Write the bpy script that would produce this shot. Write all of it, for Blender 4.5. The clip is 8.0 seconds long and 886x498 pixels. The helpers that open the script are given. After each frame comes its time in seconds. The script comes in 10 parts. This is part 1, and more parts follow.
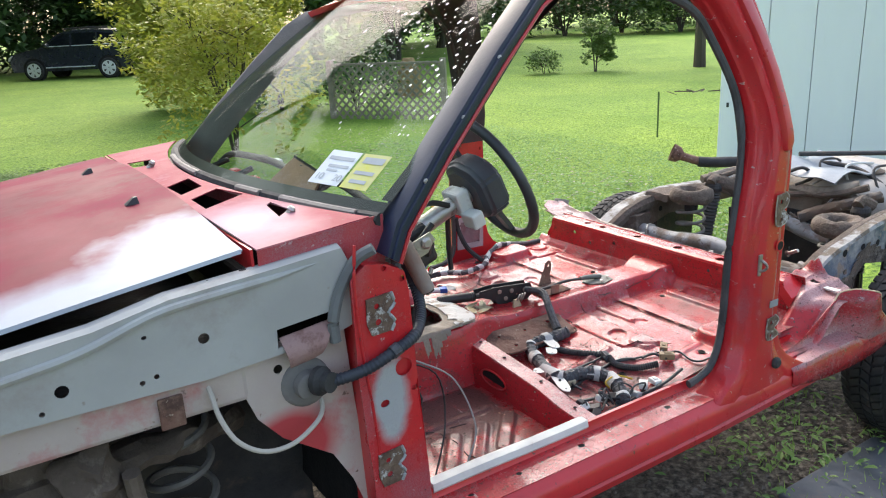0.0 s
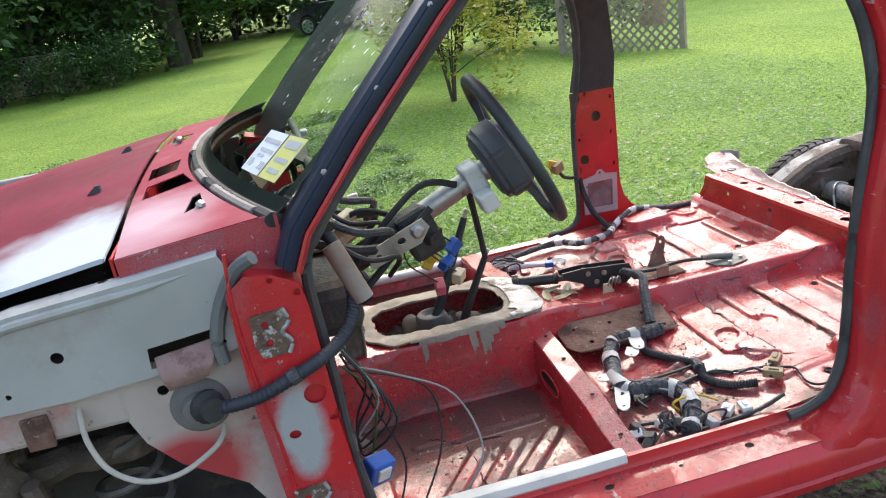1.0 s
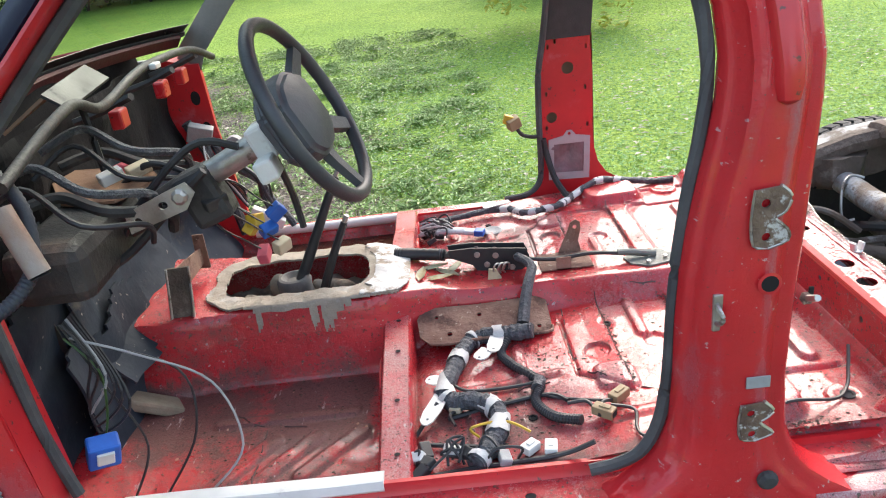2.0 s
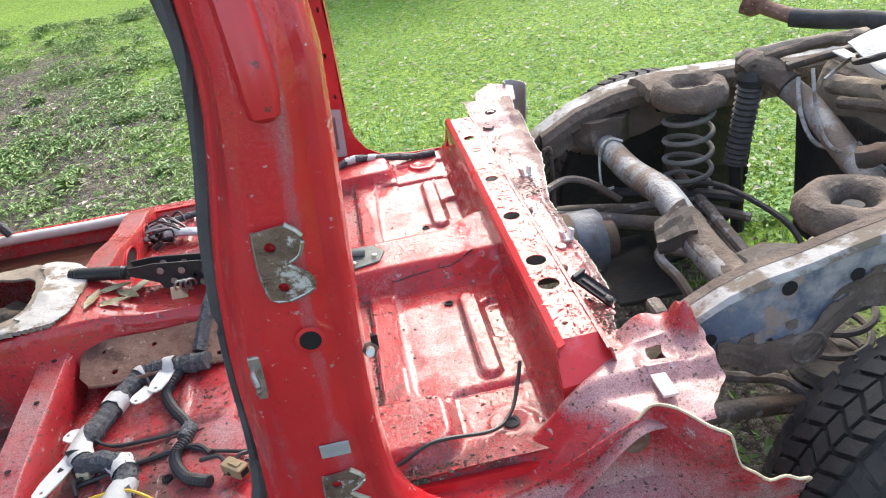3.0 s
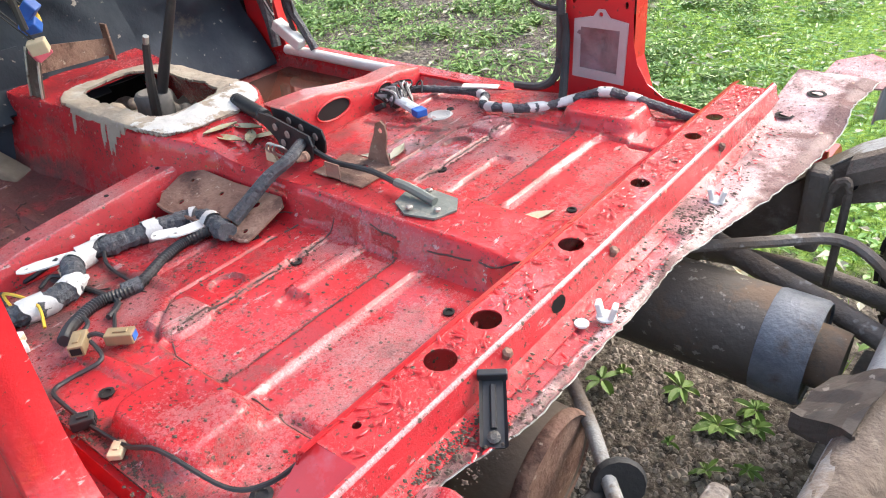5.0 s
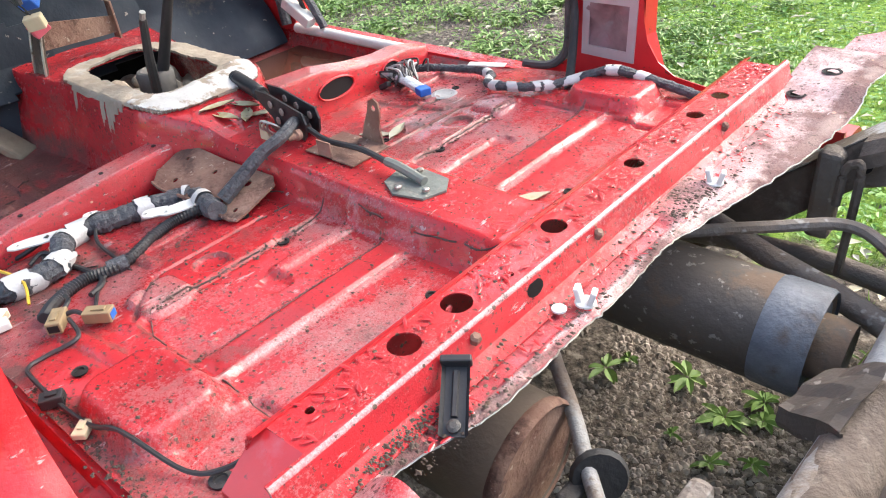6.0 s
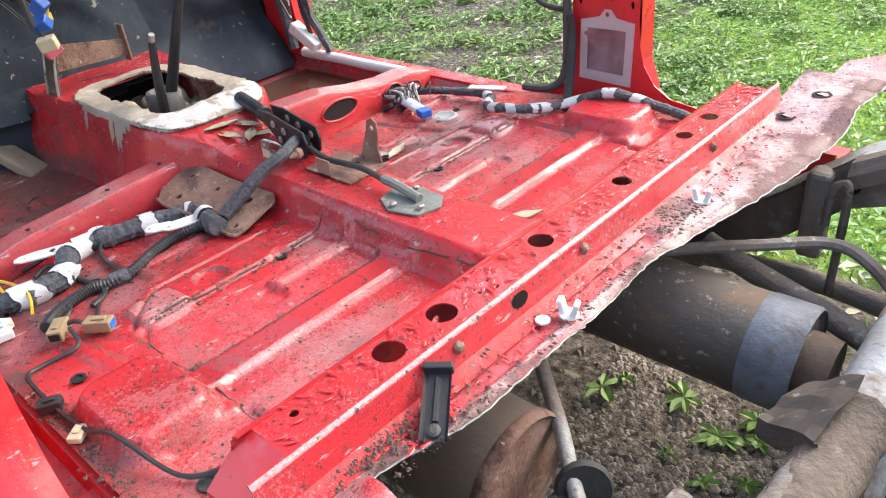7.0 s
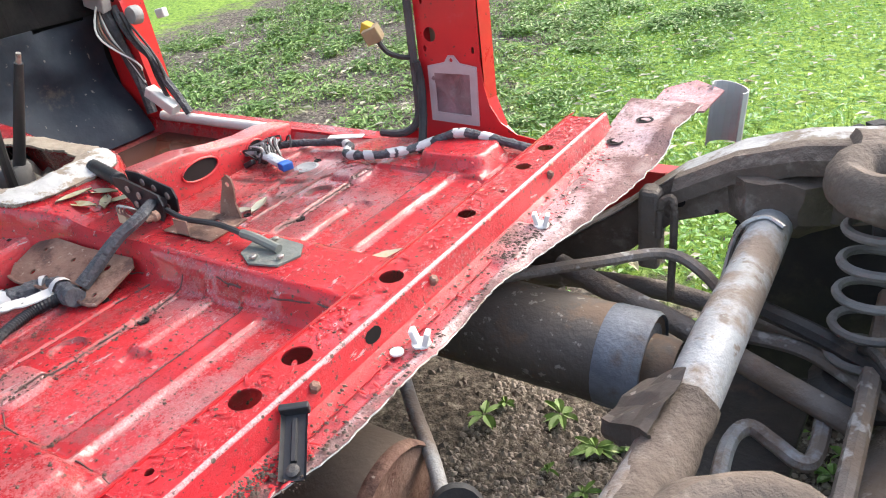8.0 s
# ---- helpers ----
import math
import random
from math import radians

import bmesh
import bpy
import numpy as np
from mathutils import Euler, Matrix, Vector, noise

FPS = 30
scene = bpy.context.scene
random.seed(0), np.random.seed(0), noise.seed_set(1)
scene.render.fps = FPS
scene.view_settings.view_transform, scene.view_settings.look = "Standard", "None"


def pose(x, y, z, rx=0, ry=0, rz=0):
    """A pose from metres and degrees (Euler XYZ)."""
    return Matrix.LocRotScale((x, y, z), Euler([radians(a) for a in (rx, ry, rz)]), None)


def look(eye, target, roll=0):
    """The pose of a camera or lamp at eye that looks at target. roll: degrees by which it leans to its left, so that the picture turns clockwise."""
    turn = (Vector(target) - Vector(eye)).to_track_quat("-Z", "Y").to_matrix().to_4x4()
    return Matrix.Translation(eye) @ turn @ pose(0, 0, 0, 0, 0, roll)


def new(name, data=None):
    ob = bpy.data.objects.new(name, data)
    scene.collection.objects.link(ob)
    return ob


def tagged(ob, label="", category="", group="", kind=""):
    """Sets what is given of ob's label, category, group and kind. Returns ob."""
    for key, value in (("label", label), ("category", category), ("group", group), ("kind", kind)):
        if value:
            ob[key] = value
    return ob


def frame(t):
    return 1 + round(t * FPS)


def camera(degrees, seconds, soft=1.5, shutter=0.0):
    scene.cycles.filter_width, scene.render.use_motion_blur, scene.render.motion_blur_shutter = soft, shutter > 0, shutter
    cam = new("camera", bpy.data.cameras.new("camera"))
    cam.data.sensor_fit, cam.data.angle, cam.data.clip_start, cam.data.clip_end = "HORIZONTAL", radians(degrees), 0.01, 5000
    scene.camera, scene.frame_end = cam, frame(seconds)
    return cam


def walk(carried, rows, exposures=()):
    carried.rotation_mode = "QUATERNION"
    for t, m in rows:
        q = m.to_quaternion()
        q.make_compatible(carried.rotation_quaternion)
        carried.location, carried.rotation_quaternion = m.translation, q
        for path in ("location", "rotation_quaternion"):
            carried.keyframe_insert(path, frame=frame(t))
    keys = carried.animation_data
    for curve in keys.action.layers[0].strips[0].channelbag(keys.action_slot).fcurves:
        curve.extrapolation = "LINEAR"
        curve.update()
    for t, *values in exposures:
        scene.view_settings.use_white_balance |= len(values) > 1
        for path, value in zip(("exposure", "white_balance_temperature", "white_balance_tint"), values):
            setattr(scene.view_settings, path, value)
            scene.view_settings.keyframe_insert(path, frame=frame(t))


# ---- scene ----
cam = camera(60.8, 8.0, soft=1.1)
# seconds, the eye, a point ahead of it, roll
ROWS = [
    (0.0, (-0.007, 0.023, 1.682), (1.0188, 1.6379, 1.0979), -2.87),
    (0.2, (0.133, 0.055, 1.674), (1.1035, 1.7011, 1.0847), -4.22),
    (0.5, (0.352, 0.073, 1.655), (1.0913, 1.8312, 1.0521), -5.39),
    (0.7, (0.498, 0.064, 1.630), (1.0266, 1.8821, 0.9859), -5.33),
    (1.0, (0.722, 0.087, 1.637), (1.0826, 1.9354, 0.9634), -9.14),
    (1.2, (0.869, 0.129, 1.614), (1.2182, 1.9761, 0.9310), -9.11),
    (2.3, (1.692, 0.297, 1.565), (1.5681, 2.1015, 0.7121), -7.28),
    (2.5, (1.802, 0.334, 1.555), (1.6847, 2.1356, 0.6952), -8.31),
    (2.7, (1.908, 0.400, 1.538), (1.9174, 2.1932, 0.6525), -6.09),
    (3.0, (2.090, 0.494, 1.516), (2.2267, 2.2417, 0.5522), -9.00),
    (3.2, (2.207, 0.562, 1.487), (2.3696, 2.2922, 0.4971), -9.13),
    (3.5, (2.333, 0.631, 1.450), (2.1700, 2.3845, 0.5024), -7.78),
    (3.7, (2.415, 0.692, 1.458), (1.9989, 2.4009, 0.5060), -8.99),
    (4.0, (2.518, 0.797, 1.463), (1.8185, 2.4500, 0.5809), -8.04),
    (4.2, (2.584, 0.883, 1.444), (1.7532, 2.4734, 0.5601), -6.41),
    (4.5, (2.675, 1.026, 1.447), (1.8469, 2.5800, 0.4992), -4.68),
    (4.8, (2.795, 1.109, 1.380), (1.7663, 2.5400, 0.4349), -4.48),
    (5.0, (2.848, 1.177, 1.337), (1.7168, 2.4356, 0.2709), -5.86),
    (5.2, (2.860, 1.236, 1.306), (1.7569, 2.4470, 0.1587), -6.03),
    (6.5, (2.907, 1.251, 1.303), (1.6780, 2.4290, 0.2542), -6.94),
    (7.0, (2.931, 1.247, 1.299), (1.7022, 2.4412, 0.2681), -6.71),
    (7.5, (2.972, 1.238, 1.287), (1.8152, 2.5024, 0.2565), -5.60),
    (7.8, (2.996, 1.240, 1.292), (1.8980, 2.5895, 0.3056), -6.85),
    (8.0, (3.011, 1.252, 1.305), (1.9697, 2.6677, 0.3493), -7.82),
]
walk(cam, [(t, look(eye, ahead, roll)) for t, eye, ahead, roll in ROWS],
     exposures=[(0.0, 1.66), (1.0, 1.69), (2.5, 2.16), (3.0, 1.92), (3.5, 1.80), (4.5, 1.90), (5.0, 2.20), (6.5, 2.22), (8.0, 2.16)])

# ---- light ----
world = bpy.data.worlds.new("sky")
scene.world = world
world.use_nodes = True
wn = world.node_tree
sky = wn.nodes.new("ShaderNodeTexSky")
sky.sky_type = "NISHITA"
sky.sun_disc = False
sky.sun_elevation, sky.sun_rotation = radians(42), radians(18)
sky.air_density, sky.dust_density, sky.ozone_density = 1.2, 4.0, 1.0
hsv = wn.nodes.new("ShaderNodeHueSaturation")
hsv.inputs["Saturation"].default_value = 0.82
wn.links.new(sky.outputs[0], hsv.inputs["Color"])
wn.links.new(hsv.outputs[0], wn.nodes["Background"].inputs[0])
wn.nodes["Background"].inputs[1].default_value = 0.15
sun = new("sun", bpy.data.lights.new("sun", "SUN"))
sun.data.energy, sun.data.angle, sun.data.color = 0.5, radians(60), (1.0, 0.985, 0.96)
sun.matrix_world = look((2.56, 7.88, 7.46), (0, 0, 0))


# ---- materials ----
def surf(name, base, base2=None, scale=6.0, rough=0.5, rough2=None, metal=0.0, stain=None, stain_scale=3.0,
         lo=0.55, hi=0.68, bump=0.1, bump_scale=90.0, coat=0.0, speck=None, speck_scale=60.0, speck_at=0.68, stretch=(1, 1, 1)):
    m = bpy.data.materials.new(name)
    m.use_nodes = True
    nt = m.node_tree
    N, L = nt.nodes.new, nt.links.new
    b = nt.nodes["Principled BSDF"]
    tc = N("ShaderNodeTexCoord")
    mp = N("ShaderNodeMapping")
    mp.inputs["Scale"].default_value = stretch
    L(tc.outputs["Object"], mp.inputs[0])

    def noise_at(s, detail, rgh=0.6, off=0.0):
        n = N("ShaderNodeTexNoise")
        n.inputs["Scale"].default_value, n.inputs["Detail"].default_value, n.inputs["Roughness"].default_value = s, detail, rgh
        if off:
            q = N("ShaderNodeVectorMath")
            q.inputs[1].default_value = (off, off * 1.7, off * 0.3)
            L(mp.outputs[0], q.inputs[0])
            L(q.outputs[0], n.inputs["Vector"])
        else:
            L(mp.outputs[0], n.inputs["Vector"])
        return n.outputs[0]

    def ramp(src, a, z):
        r = N("ShaderNodeMapRange")
        r.inputs[1].default_value, r.inputs[2].default_value = a, z
        L(src, r.inputs[0])
        return r.outputs[0]

    def mix(f, a, z):
        x = N("ShaderNodeMix")
        x.data_type = "RGBA"
        L(f, x.inputs[0])
        for s, v in ((x.inputs[6], a), (x.inputs[7], z)):
            if isinstance(v, tuple):
                s.default_value = (*v, 1)
            else:
                L(v, s)
        return x.outputs[2]

    n1 = noise_at(scale, 6)
    n2 = noise_at(stain_scale, 9, 0.68, 3.1)
    n3 = noise_at(bump_scale, 5, 0.6, 1.3)
    col = mix(ramp(n1, 0.35, 0.68), base, base2 or tuple(c * 0.75 for c in base))
    rg = N("ShaderNodeMapRange")
    rg.inputs[1].default_value, rg.inputs[2].default_value = 0.3, 0.7
    rg.inputs[3].default_value, rg.inputs[4].default_value = rough, rough2 if rough2 is not None else min(1, rough + 0.15)
    L(n2, rg.inputs[0])
    rgh_out = rg.outputs[0]
    if stain:
        f = ramp(n2, lo, hi)
        col = mix(f, col, stain)
        ad = N("ShaderNodeMath")
        ad.operation = "MULTIPLY_ADD"
        L(f, ad.inputs[0])
        ad.inputs[1].default_value = 0.3
        L(rgh_out, ad.inputs[2])
        ad.use_clamp = True
        rgh_out = ad.outputs[0]
    if speck:
        col = mix(ramp(noise_at(speck_scale, 3, 0.6, 7.7), speck_at, speck_at + 0.05), col, speck)
    L(col, b.inputs["Base Color"])
    L(rgh_out, b.inputs["Roughness"])
    b.inputs["Metallic"].default_value = metal
    b.inputs["Coat Weight"].default_value = coat
    b.inputs["Coat Roughness"].default_value = 0.15
    if bump:
        bp = N("ShaderNodeBump")
        bp.inputs["Strength"].default_value, bp.inputs["Distance"].default_value = bump, 0.01
        L(n3, bp.inputs["Height"])
        L(bp.outputs[0], b.inputs["Normal"])
    return m


RED = surf("red paint", (0.60, 0.022, 0.028), (0.46, 0.018, 0.024), 5, 0.24, 0.45, stain=(0.52, 0.13, 0.15), stain_scale=6, lo=0.60, hi=0.76, bump=0.04, coat=0.3, speck=(0.13, 0.035, 0.03), speck_scale=70, speck_at=0.655)
def weathered(name, clean, clean2, chalk, chalk2, mud=(0.085, 0.042, 0.038), rough=0.28, coat=0.65, streak=(0.5, 0.12, 0.5), grit=0.7, fleck=0.60, specks=1.0):
    """Old wet paint with a chalky film and mud where the mesh's "chalk" and "dirt" attributes lay them, broken up by crisp grain, crumbs and drying marks."""
    m = bpy.data.materials.new(name)
    m.use_nodes = True
    nt = m.node_tree
    N, L = nt.nodes.new, nt.links.new
    b = nt.nodes["Principled BSDF"]
    tc = N("ShaderNodeTexCoord")

    def place(off, scale=None):
        mp = N("ShaderNodeMapping")
        mp.inputs["Location"].default_value = (off, off * 1.7, off * 0.3)
        mp.inputs["Scale"].default_value = scale or (1, 1, 1)
        L(tc.outputs["Object"], mp.inputs[0])
        return mp.outputs[0]

    def grain(s, d, off, scale=None, rgh=0.65):
        n = N("ShaderNodeTexNoise")
        n.inputs["Scale"].default_value, n.inputs["Detail"].default_value, n.inputs["Roughness"].default_value = s, d, rgh
        L(place(off, scale), n.inputs["Vector"])
        return n.outputs[0]

    def calc(op, a, z, w=None):
        q = N("ShaderNodeMath")
        q.operation = op
        for k, v in enumerate((a, z, w)):
            if v is None:
                continue
            if isinstance(v, (int, float)):
                q.inputs[k].default_value = v
            else:
                L(v, q.inputs[k])
        return q.outputs[0]

    def ramp(src, lo, hi, c=0.0, d=1.0):
        r = N("ShaderNodeMapRange")
        r.inputs[1].default_value, r.inputs[2].default_value, r.inputs[3].default_value, r.inputs[4].default_value = lo, hi, c, d
        L(src, r.inputs[0])
        return r.outputs[0]

    def mix(f, a, z):
        x = N("ShaderNodeMix")
        x.data_type = "RGBA"
        L(f, x.inputs[0])
        for sk, v in ((x.inputs[6], a), (x.inputs[7], z)):
            if isinstance(v, tuple):
                sk.default_value = (*v, 1)
            else:
                L(v, sk)
        return x.outputs[2]

    def att(n):
        a = N("ShaderNodeAttribute")
        a.attribute_name = n
        return a.outputs["Fac"]

    def crumbs(scale, off, size, share, squash=None):
        """Crisp spots of many sizes, on a share of the places."""
        v = N("ShaderNodeTexVoronoi")
        v.inputs["Scale"].default_value = scale
        L(place(off, squash), v.inputs["Vector"])
        sp = N("ShaderNodeSeparateColor")
        L(v.outputs["Color"], sp.inputs[0])
        r = calc("MULTIPLY", calc("POWER", sp.outputs[0], 2.0), size)
        r = calc("MULTIPLY", r, calc("LESS_THAN", sp.outputs[1], share))
        return ramp(calc("SUBTRACT", r, v.outputs["Distance"]), 0.0, 0.03)

    broad, streaks, fine, tiny = grain(4.5, 5, 1.1, None, 0.62), grain(40, 6, 4.4, streak), grain(140, 8, 2.2, None, 0.78), grain(320, 4, 3.3, None, 0.75)
    film = calc("MULTIPLY_ADD", broad, 1.3, att("chalk"))
    film = calc("MULTIPLY_ADD", streaks, 0.5, film)
    film = calc("MULTIPLY_ADD", fine, grit * 1.3, film)
    film = calc("MULTIPLY_ADD", tiny, grit * 0.7, film)
    f_chalk = ramp(film, 1.05 + 0.95 * grit, 1.62 + 0.95 * grit, 0.0, 0.9)
    soil = calc("MULTIPLY_ADD", grain(9, 9, 8.1, None, 0.75), 1.8, att("dirt"))
    soil = calc("MULTIPLY_ADD", fine, 0.5 * min(1.0, grit + 0.3), soil)
    f_mud = ramp(soil, 1.28, 1.62, 0.0, 0.92)
    col = mix(ramp(broad, 0.35, 0.65), clean, clean2)
    col = mix(f_chalk, col, mix(ramp(tiny, 0.42, 0.58), chalk, chalk2))
    col = mix(f_mud, col, mix(ramp(tiny, 0.4, 0.6), mud, tuple(v * 2.0 for v in mud)))
    col = mix(ramp(grain(120, 4, 5.5), fleck, fleck + 0.03, 0.0, 0.85), col, (0.055, 0.03, 0.025))
    col = mix(ramp(grain(55, 7, 6.6, (1.0, 0.25, 1.0)), 0.64, 0.67, 0.0, 0.7), col, (0.50, 0.40, 0.39))
    col = mix(ramp(grain(34, 6, 11.5, None, 0.72), fleck + 0.03, fleck + 0.05, 0.0, 0.6), col, (0.12, 0.04, 0.03))
    dark, pale = crumbs(95, 1.9, 0.34 * specks, 0.55), crumbs(42, 5.2, 0.20 * specks, 0.42, (1.0, 0.8, 1.0))
    col = mix(dark, col, mix(ramp(tiny, 0.4, 0.6), (0.05, 0.03, 0.022), (0.13, 0.08, 0.055)))
    col = mix(calc("MULTIPLY", pale, 0.75), col, mix(ramp(tiny, 0.45, 0.55), (0.52, 0.30, 0.24), (0.42, 0.22, 0.12)))
    L(col, b.inputs["Base Color"])
    rg = calc("MULTIPLY_ADD", f_chalk, 0.28, rough)
    rg = calc("MULTIPLY_ADD", f_mud, 0.3, rg)
    L(rg, b.inputs["Roughness"])
    L(calc("MULTIPLY", ramp(f_mud, 0.0, 1.0, coat, coat * 0.35), ramp(grain(7, 4, 14.2), 0.36, 0.56, 0.45, 1.3)), b.inputs["Coat Weight"])
    b.inputs["Coat Roughness"].default_value = 0.05
    b.inputs["Coat IOR"].default_value = 1.5
    b.inputs["Specular IOR Level"].default_value = 0.28
    wet = N("ShaderNodeBump")
    wet.inputs["Strength"].default_value, wet.inputs["Distance"].default_value = 0.42, 0.0014
    L(calc("ADD", ramp(grain(170, 2, 9.3, (0.9, 0.5, 0.9), 0.5), 0.55, 0.62), calc("MULTIPLY", dark, 1.5)), wet.inputs["Height"])
    L(wet.outputs[0], b.inputs["Coat Normal"])
    bp = N("ShaderNodeBump")
    bp.inputs["Strength"].default_value, bp.inputs["Distance"].default_value = 0.4, 0.006
    L(calc("ADD", calc("MULTIPLY_ADD", soil, 0.6, fine), calc("MULTIPLY", calc("ADD", dark, pale), 0.35)), bp.inputs["Height"])
    L(bp.outputs[0], b.inputs["Normal"])
    return m


def weather(ob, f):
    """Lays chalk and mud on a mesh by f(x, y, z) -> (chalk, dirt)."""
    me = ob.data
    vals = [f(*v.co) for v in me.vertices]
    me.attributes.new("chalk", "FLOAT", "POINT").data.foreach_set("value", [a for a, _ in vals])
    me.attributes.new("dirt", "FLOAT", "POINT").data.foreach_set("value", [z for _, z in vals])
    return ob


REDFLOOR = weathered("weathered red floor paint", (0.54, 0.026, 0.034), (0.35, 0.018, 0.025), (0.33, 0.155, 0.16), (0.46, 0.30, 0.295), rough=0.24, coat=0.62, grit=0.75)
PINK = weathered("faded red paint", (0.46, 0.045, 0.06), (0.44, 0.09, 0.10), (0.50, 0.32, 0.32), (0.56, 0.47, 0.455), rough=0.32, coat=0.5, fleck=0.61)
GREY = surf("grey primer", (0.43, 0.435, 0.415), (0.35, 0.35, 0.335), 4, 0.5, 0.7, stain=(0.29, 0.245, 0.21), stain_scale=3.5, lo=0.52, hi=0.74, bump=0.03, speck=(0.3, 0.27, 0.24), speck_scale=25, speck_at=0.72)
SEALANT = surf("grey seam sealer", (0.34, 0.35, 0.35), (0.25, 0.25, 0.25), 12, 0.6, bump=0.3, bump_scale=60)
MUD = surf("dried mud", (0.155, 0.120, 0.094), (0.075, 0.058, 0.046), 9, 0.85, 0.95, stain=(0.25, 0.21, 0.175), stain_scale=14, bump=0.8, bump_scale=50)
FRAMEPAINT = surf("muddy frame paint", (0.22, 0.185, 0.158), (0.12, 0.102, 0.088), 7, 0.6, 0.85, stain=(0.19, 0.145, 0.11), stain_scale=5, lo=0.48, hi=0.6, bump=0.6, bump_scale=55, speck=(0.36, 0.34, 0.31), speck_scale=20, speck_at=0.6)
RAILPAINT = surf("blue black rail paint", (0.030, 0.045, 0.085), (0.12, 0.15, 0.20), 7, 0.35, 0.6, stain=(0.30, 0.29, 0.28), stain_scale=7, lo=0.46, hi=0.62, bump=0.3, bump_scale=60, speck=(0.26, 0.20, 0.16), speck_scale=14, speck_at=0.57)
GALV = surf("weathered light tube", (0.31, 0.325, 0.335), (0.22, 0.22, 0.215), 7, 0.42, 0.65, stain=(0.19, 0.15, 0.12), stain_scale=7, lo=0.45, hi=0.56, bump=0.4, bump_scale=70, speck=(0.15, 0.12, 0.1), speck_scale=30, speck_at=0.62)
BLACKM = surf("dirty black metal", (0.025, 0.025, 0.027), (0.055, 0.05, 0.045), 9, 0.45, 0.75, stain=(0.13, 0.10, 0.08), stain_scale=7, bump=0.3)
RUST = surf("rusty steel", (0.17, 0.085, 0.06), (0.27, 0.17, 0.125), 14, 0.75, 0.92, stain=(0.09, 0.05, 0.04), stain_scale=11, lo=0.52, hi=0.62, bump=0.5, bump_scale=80, speck=(0.36, 0.28, 0.22), speck_scale=70, speck_at=0.64)
MUFFLER = surf("sooty muffler steel", (0.115, 0.092, 0.074), (0.06, 0.05, 0.042), 4, 0.5, 0.8, stain=(0.15, 0.105, 0.075), stain_scale=5, lo=0.52, hi=0.58, bump=0.3, bump_scale=40, speck=(0.26, 0.23, 0.20), speck_scale=55, speck_at=0.63)
RUBBER = surf("black rubber", (0.022, 0.022, 0.023), (0.04, 0.04, 0.04), 20, 0.65, 0.85, stain=(0.09, 0.085, 0.08), stain_scale=9, bump=0.2)
SEAL = surf("perished door seal", (0.05, 0.05, 0.052), (0.09, 0.09, 0.09), 12, 0.75, 0.9, bump=0.3)
WHEELP = surf("worn grey steering plastic", (0.034, 0.037, 0.042), (0.06, 0.062, 0.068), 8, 0.36, 0.55, bump=0.12, bump_scale=220)
BLACKP = surf("black plastic", (0.018, 0.018, 0.02), (0.03, 0.03, 0.032), 12, 0.4, 0.6, bump=0.08, stain=(0.08, 0.075, 0.07), stain_scale=10, lo=0.6, hi=0.75)
BLUEBLK = surf("navy black trim", (0.006, 0.013, 0.036), (0.010, 0.018, 0.046), 5, 0.28, 0.42, bump=0.05)
GREYTRIM = surf("dark grey trim cloth", (0.065, 0.06, 0.06), (0.05, 0.047, 0.047), 30, 0.8, bump=0.3, bump_scale=300)
MATP = surf("grey insulation mat", (0.018, 0.024, 0.034), (0.042, 0.052, 0.066), 4, 0.55, 0.8, stain=(0.15, 0.13, 0.10), stain_scale=4, lo=0.58, hi=0.72, bump=0.5, bump_scale=14, speck=(0.22, 0.2, 0.18), speck_scale=40, speck_at=0.67)
MATP.node_tree.nodes["Principled BSDF"].inputs["Specular IOR Level"].default_value = 0.15
# near black, so the bulkhead carries the shade under the dash in its colour
DASHSHADE = surf("black bulkhead shade", (0.012, 0.012, 0.013), (0.02, 0.019, 0.019), 14, 0.9, bump=0.3)
DASHSHADE.node_tree.nodes["Principled BSDF"].inputs["Specular IOR Level"].default_value = 0.1
TAN = surf("tan felt pad", (0.30, 0.25, 0.18), (0.20, 0.16, 0.11), 12, 0.9, bump=0.4)
WHITEP = surf("white plastic", (0.72, 0.72, 0.68), (0.60, 0.60, 0.57), 10, 0.4, 0.6, stain=(0.35, 0.32, 0.28), stain_scale=12, lo=0.6, hi=0.75, bump=0.05)
CREAM = surf("cream connector plastic", (0.58, 0.50, 0.34), (0.48, 0.40, 0.26), 20, 0.5, stain=(0.30, 0.25, 0.18), stain_scale=20, bump=0.05)
BEIGE = surf("beige connector plastic", (0.32, 0.24, 0.13), (0.24, 0.18, 0.10), 20, 0.55, bump=0.1)
BLUEP = surf("blue plastic", (0.02, 0.14, 0.55), (0.02, 0.10, 0.42), 20, 0.4, bump=0.05)
YELLOWP = surf("yellow plastic", (0.65, 0.42, 0.03), (0.5, 0.32, 0.03), 20, 0.5, bump=0.05)
PINKP = surf("pink plastic", (0.7, 0.13, 0.18), None, 20, 0.5, bump=0.05)
TAPE = surf("black cloth tape", (0.045, 0.050, 0.058), (0.10, 0.105, 0.115), 60, 0.4, 0.7, stain=(0.17, 0.17, 0.17), stain_scale=30, lo=0.6, hi=0.66, bump=0.8, bump_scale=120)
TAPEW = surf("white tape", (0.62, 0.62, 0.60), (0.5, 0.5, 0.48), 25, 0.55, stain=(0.28, 0.26, 0.24), stain_scale=18, bump=0.3)
RIVET = surf("dull brown rivets", (0.36, 0.27, 0.23), (0.26, 0.19, 0.16), 30, 0.6, bump=0.1)
BOOT = surf("dusty ribbed boot", (0.07, 0.07, 0.07), (0.14, 0.13, 0.12), 14, 0.7, 0.9, bump=0.2)
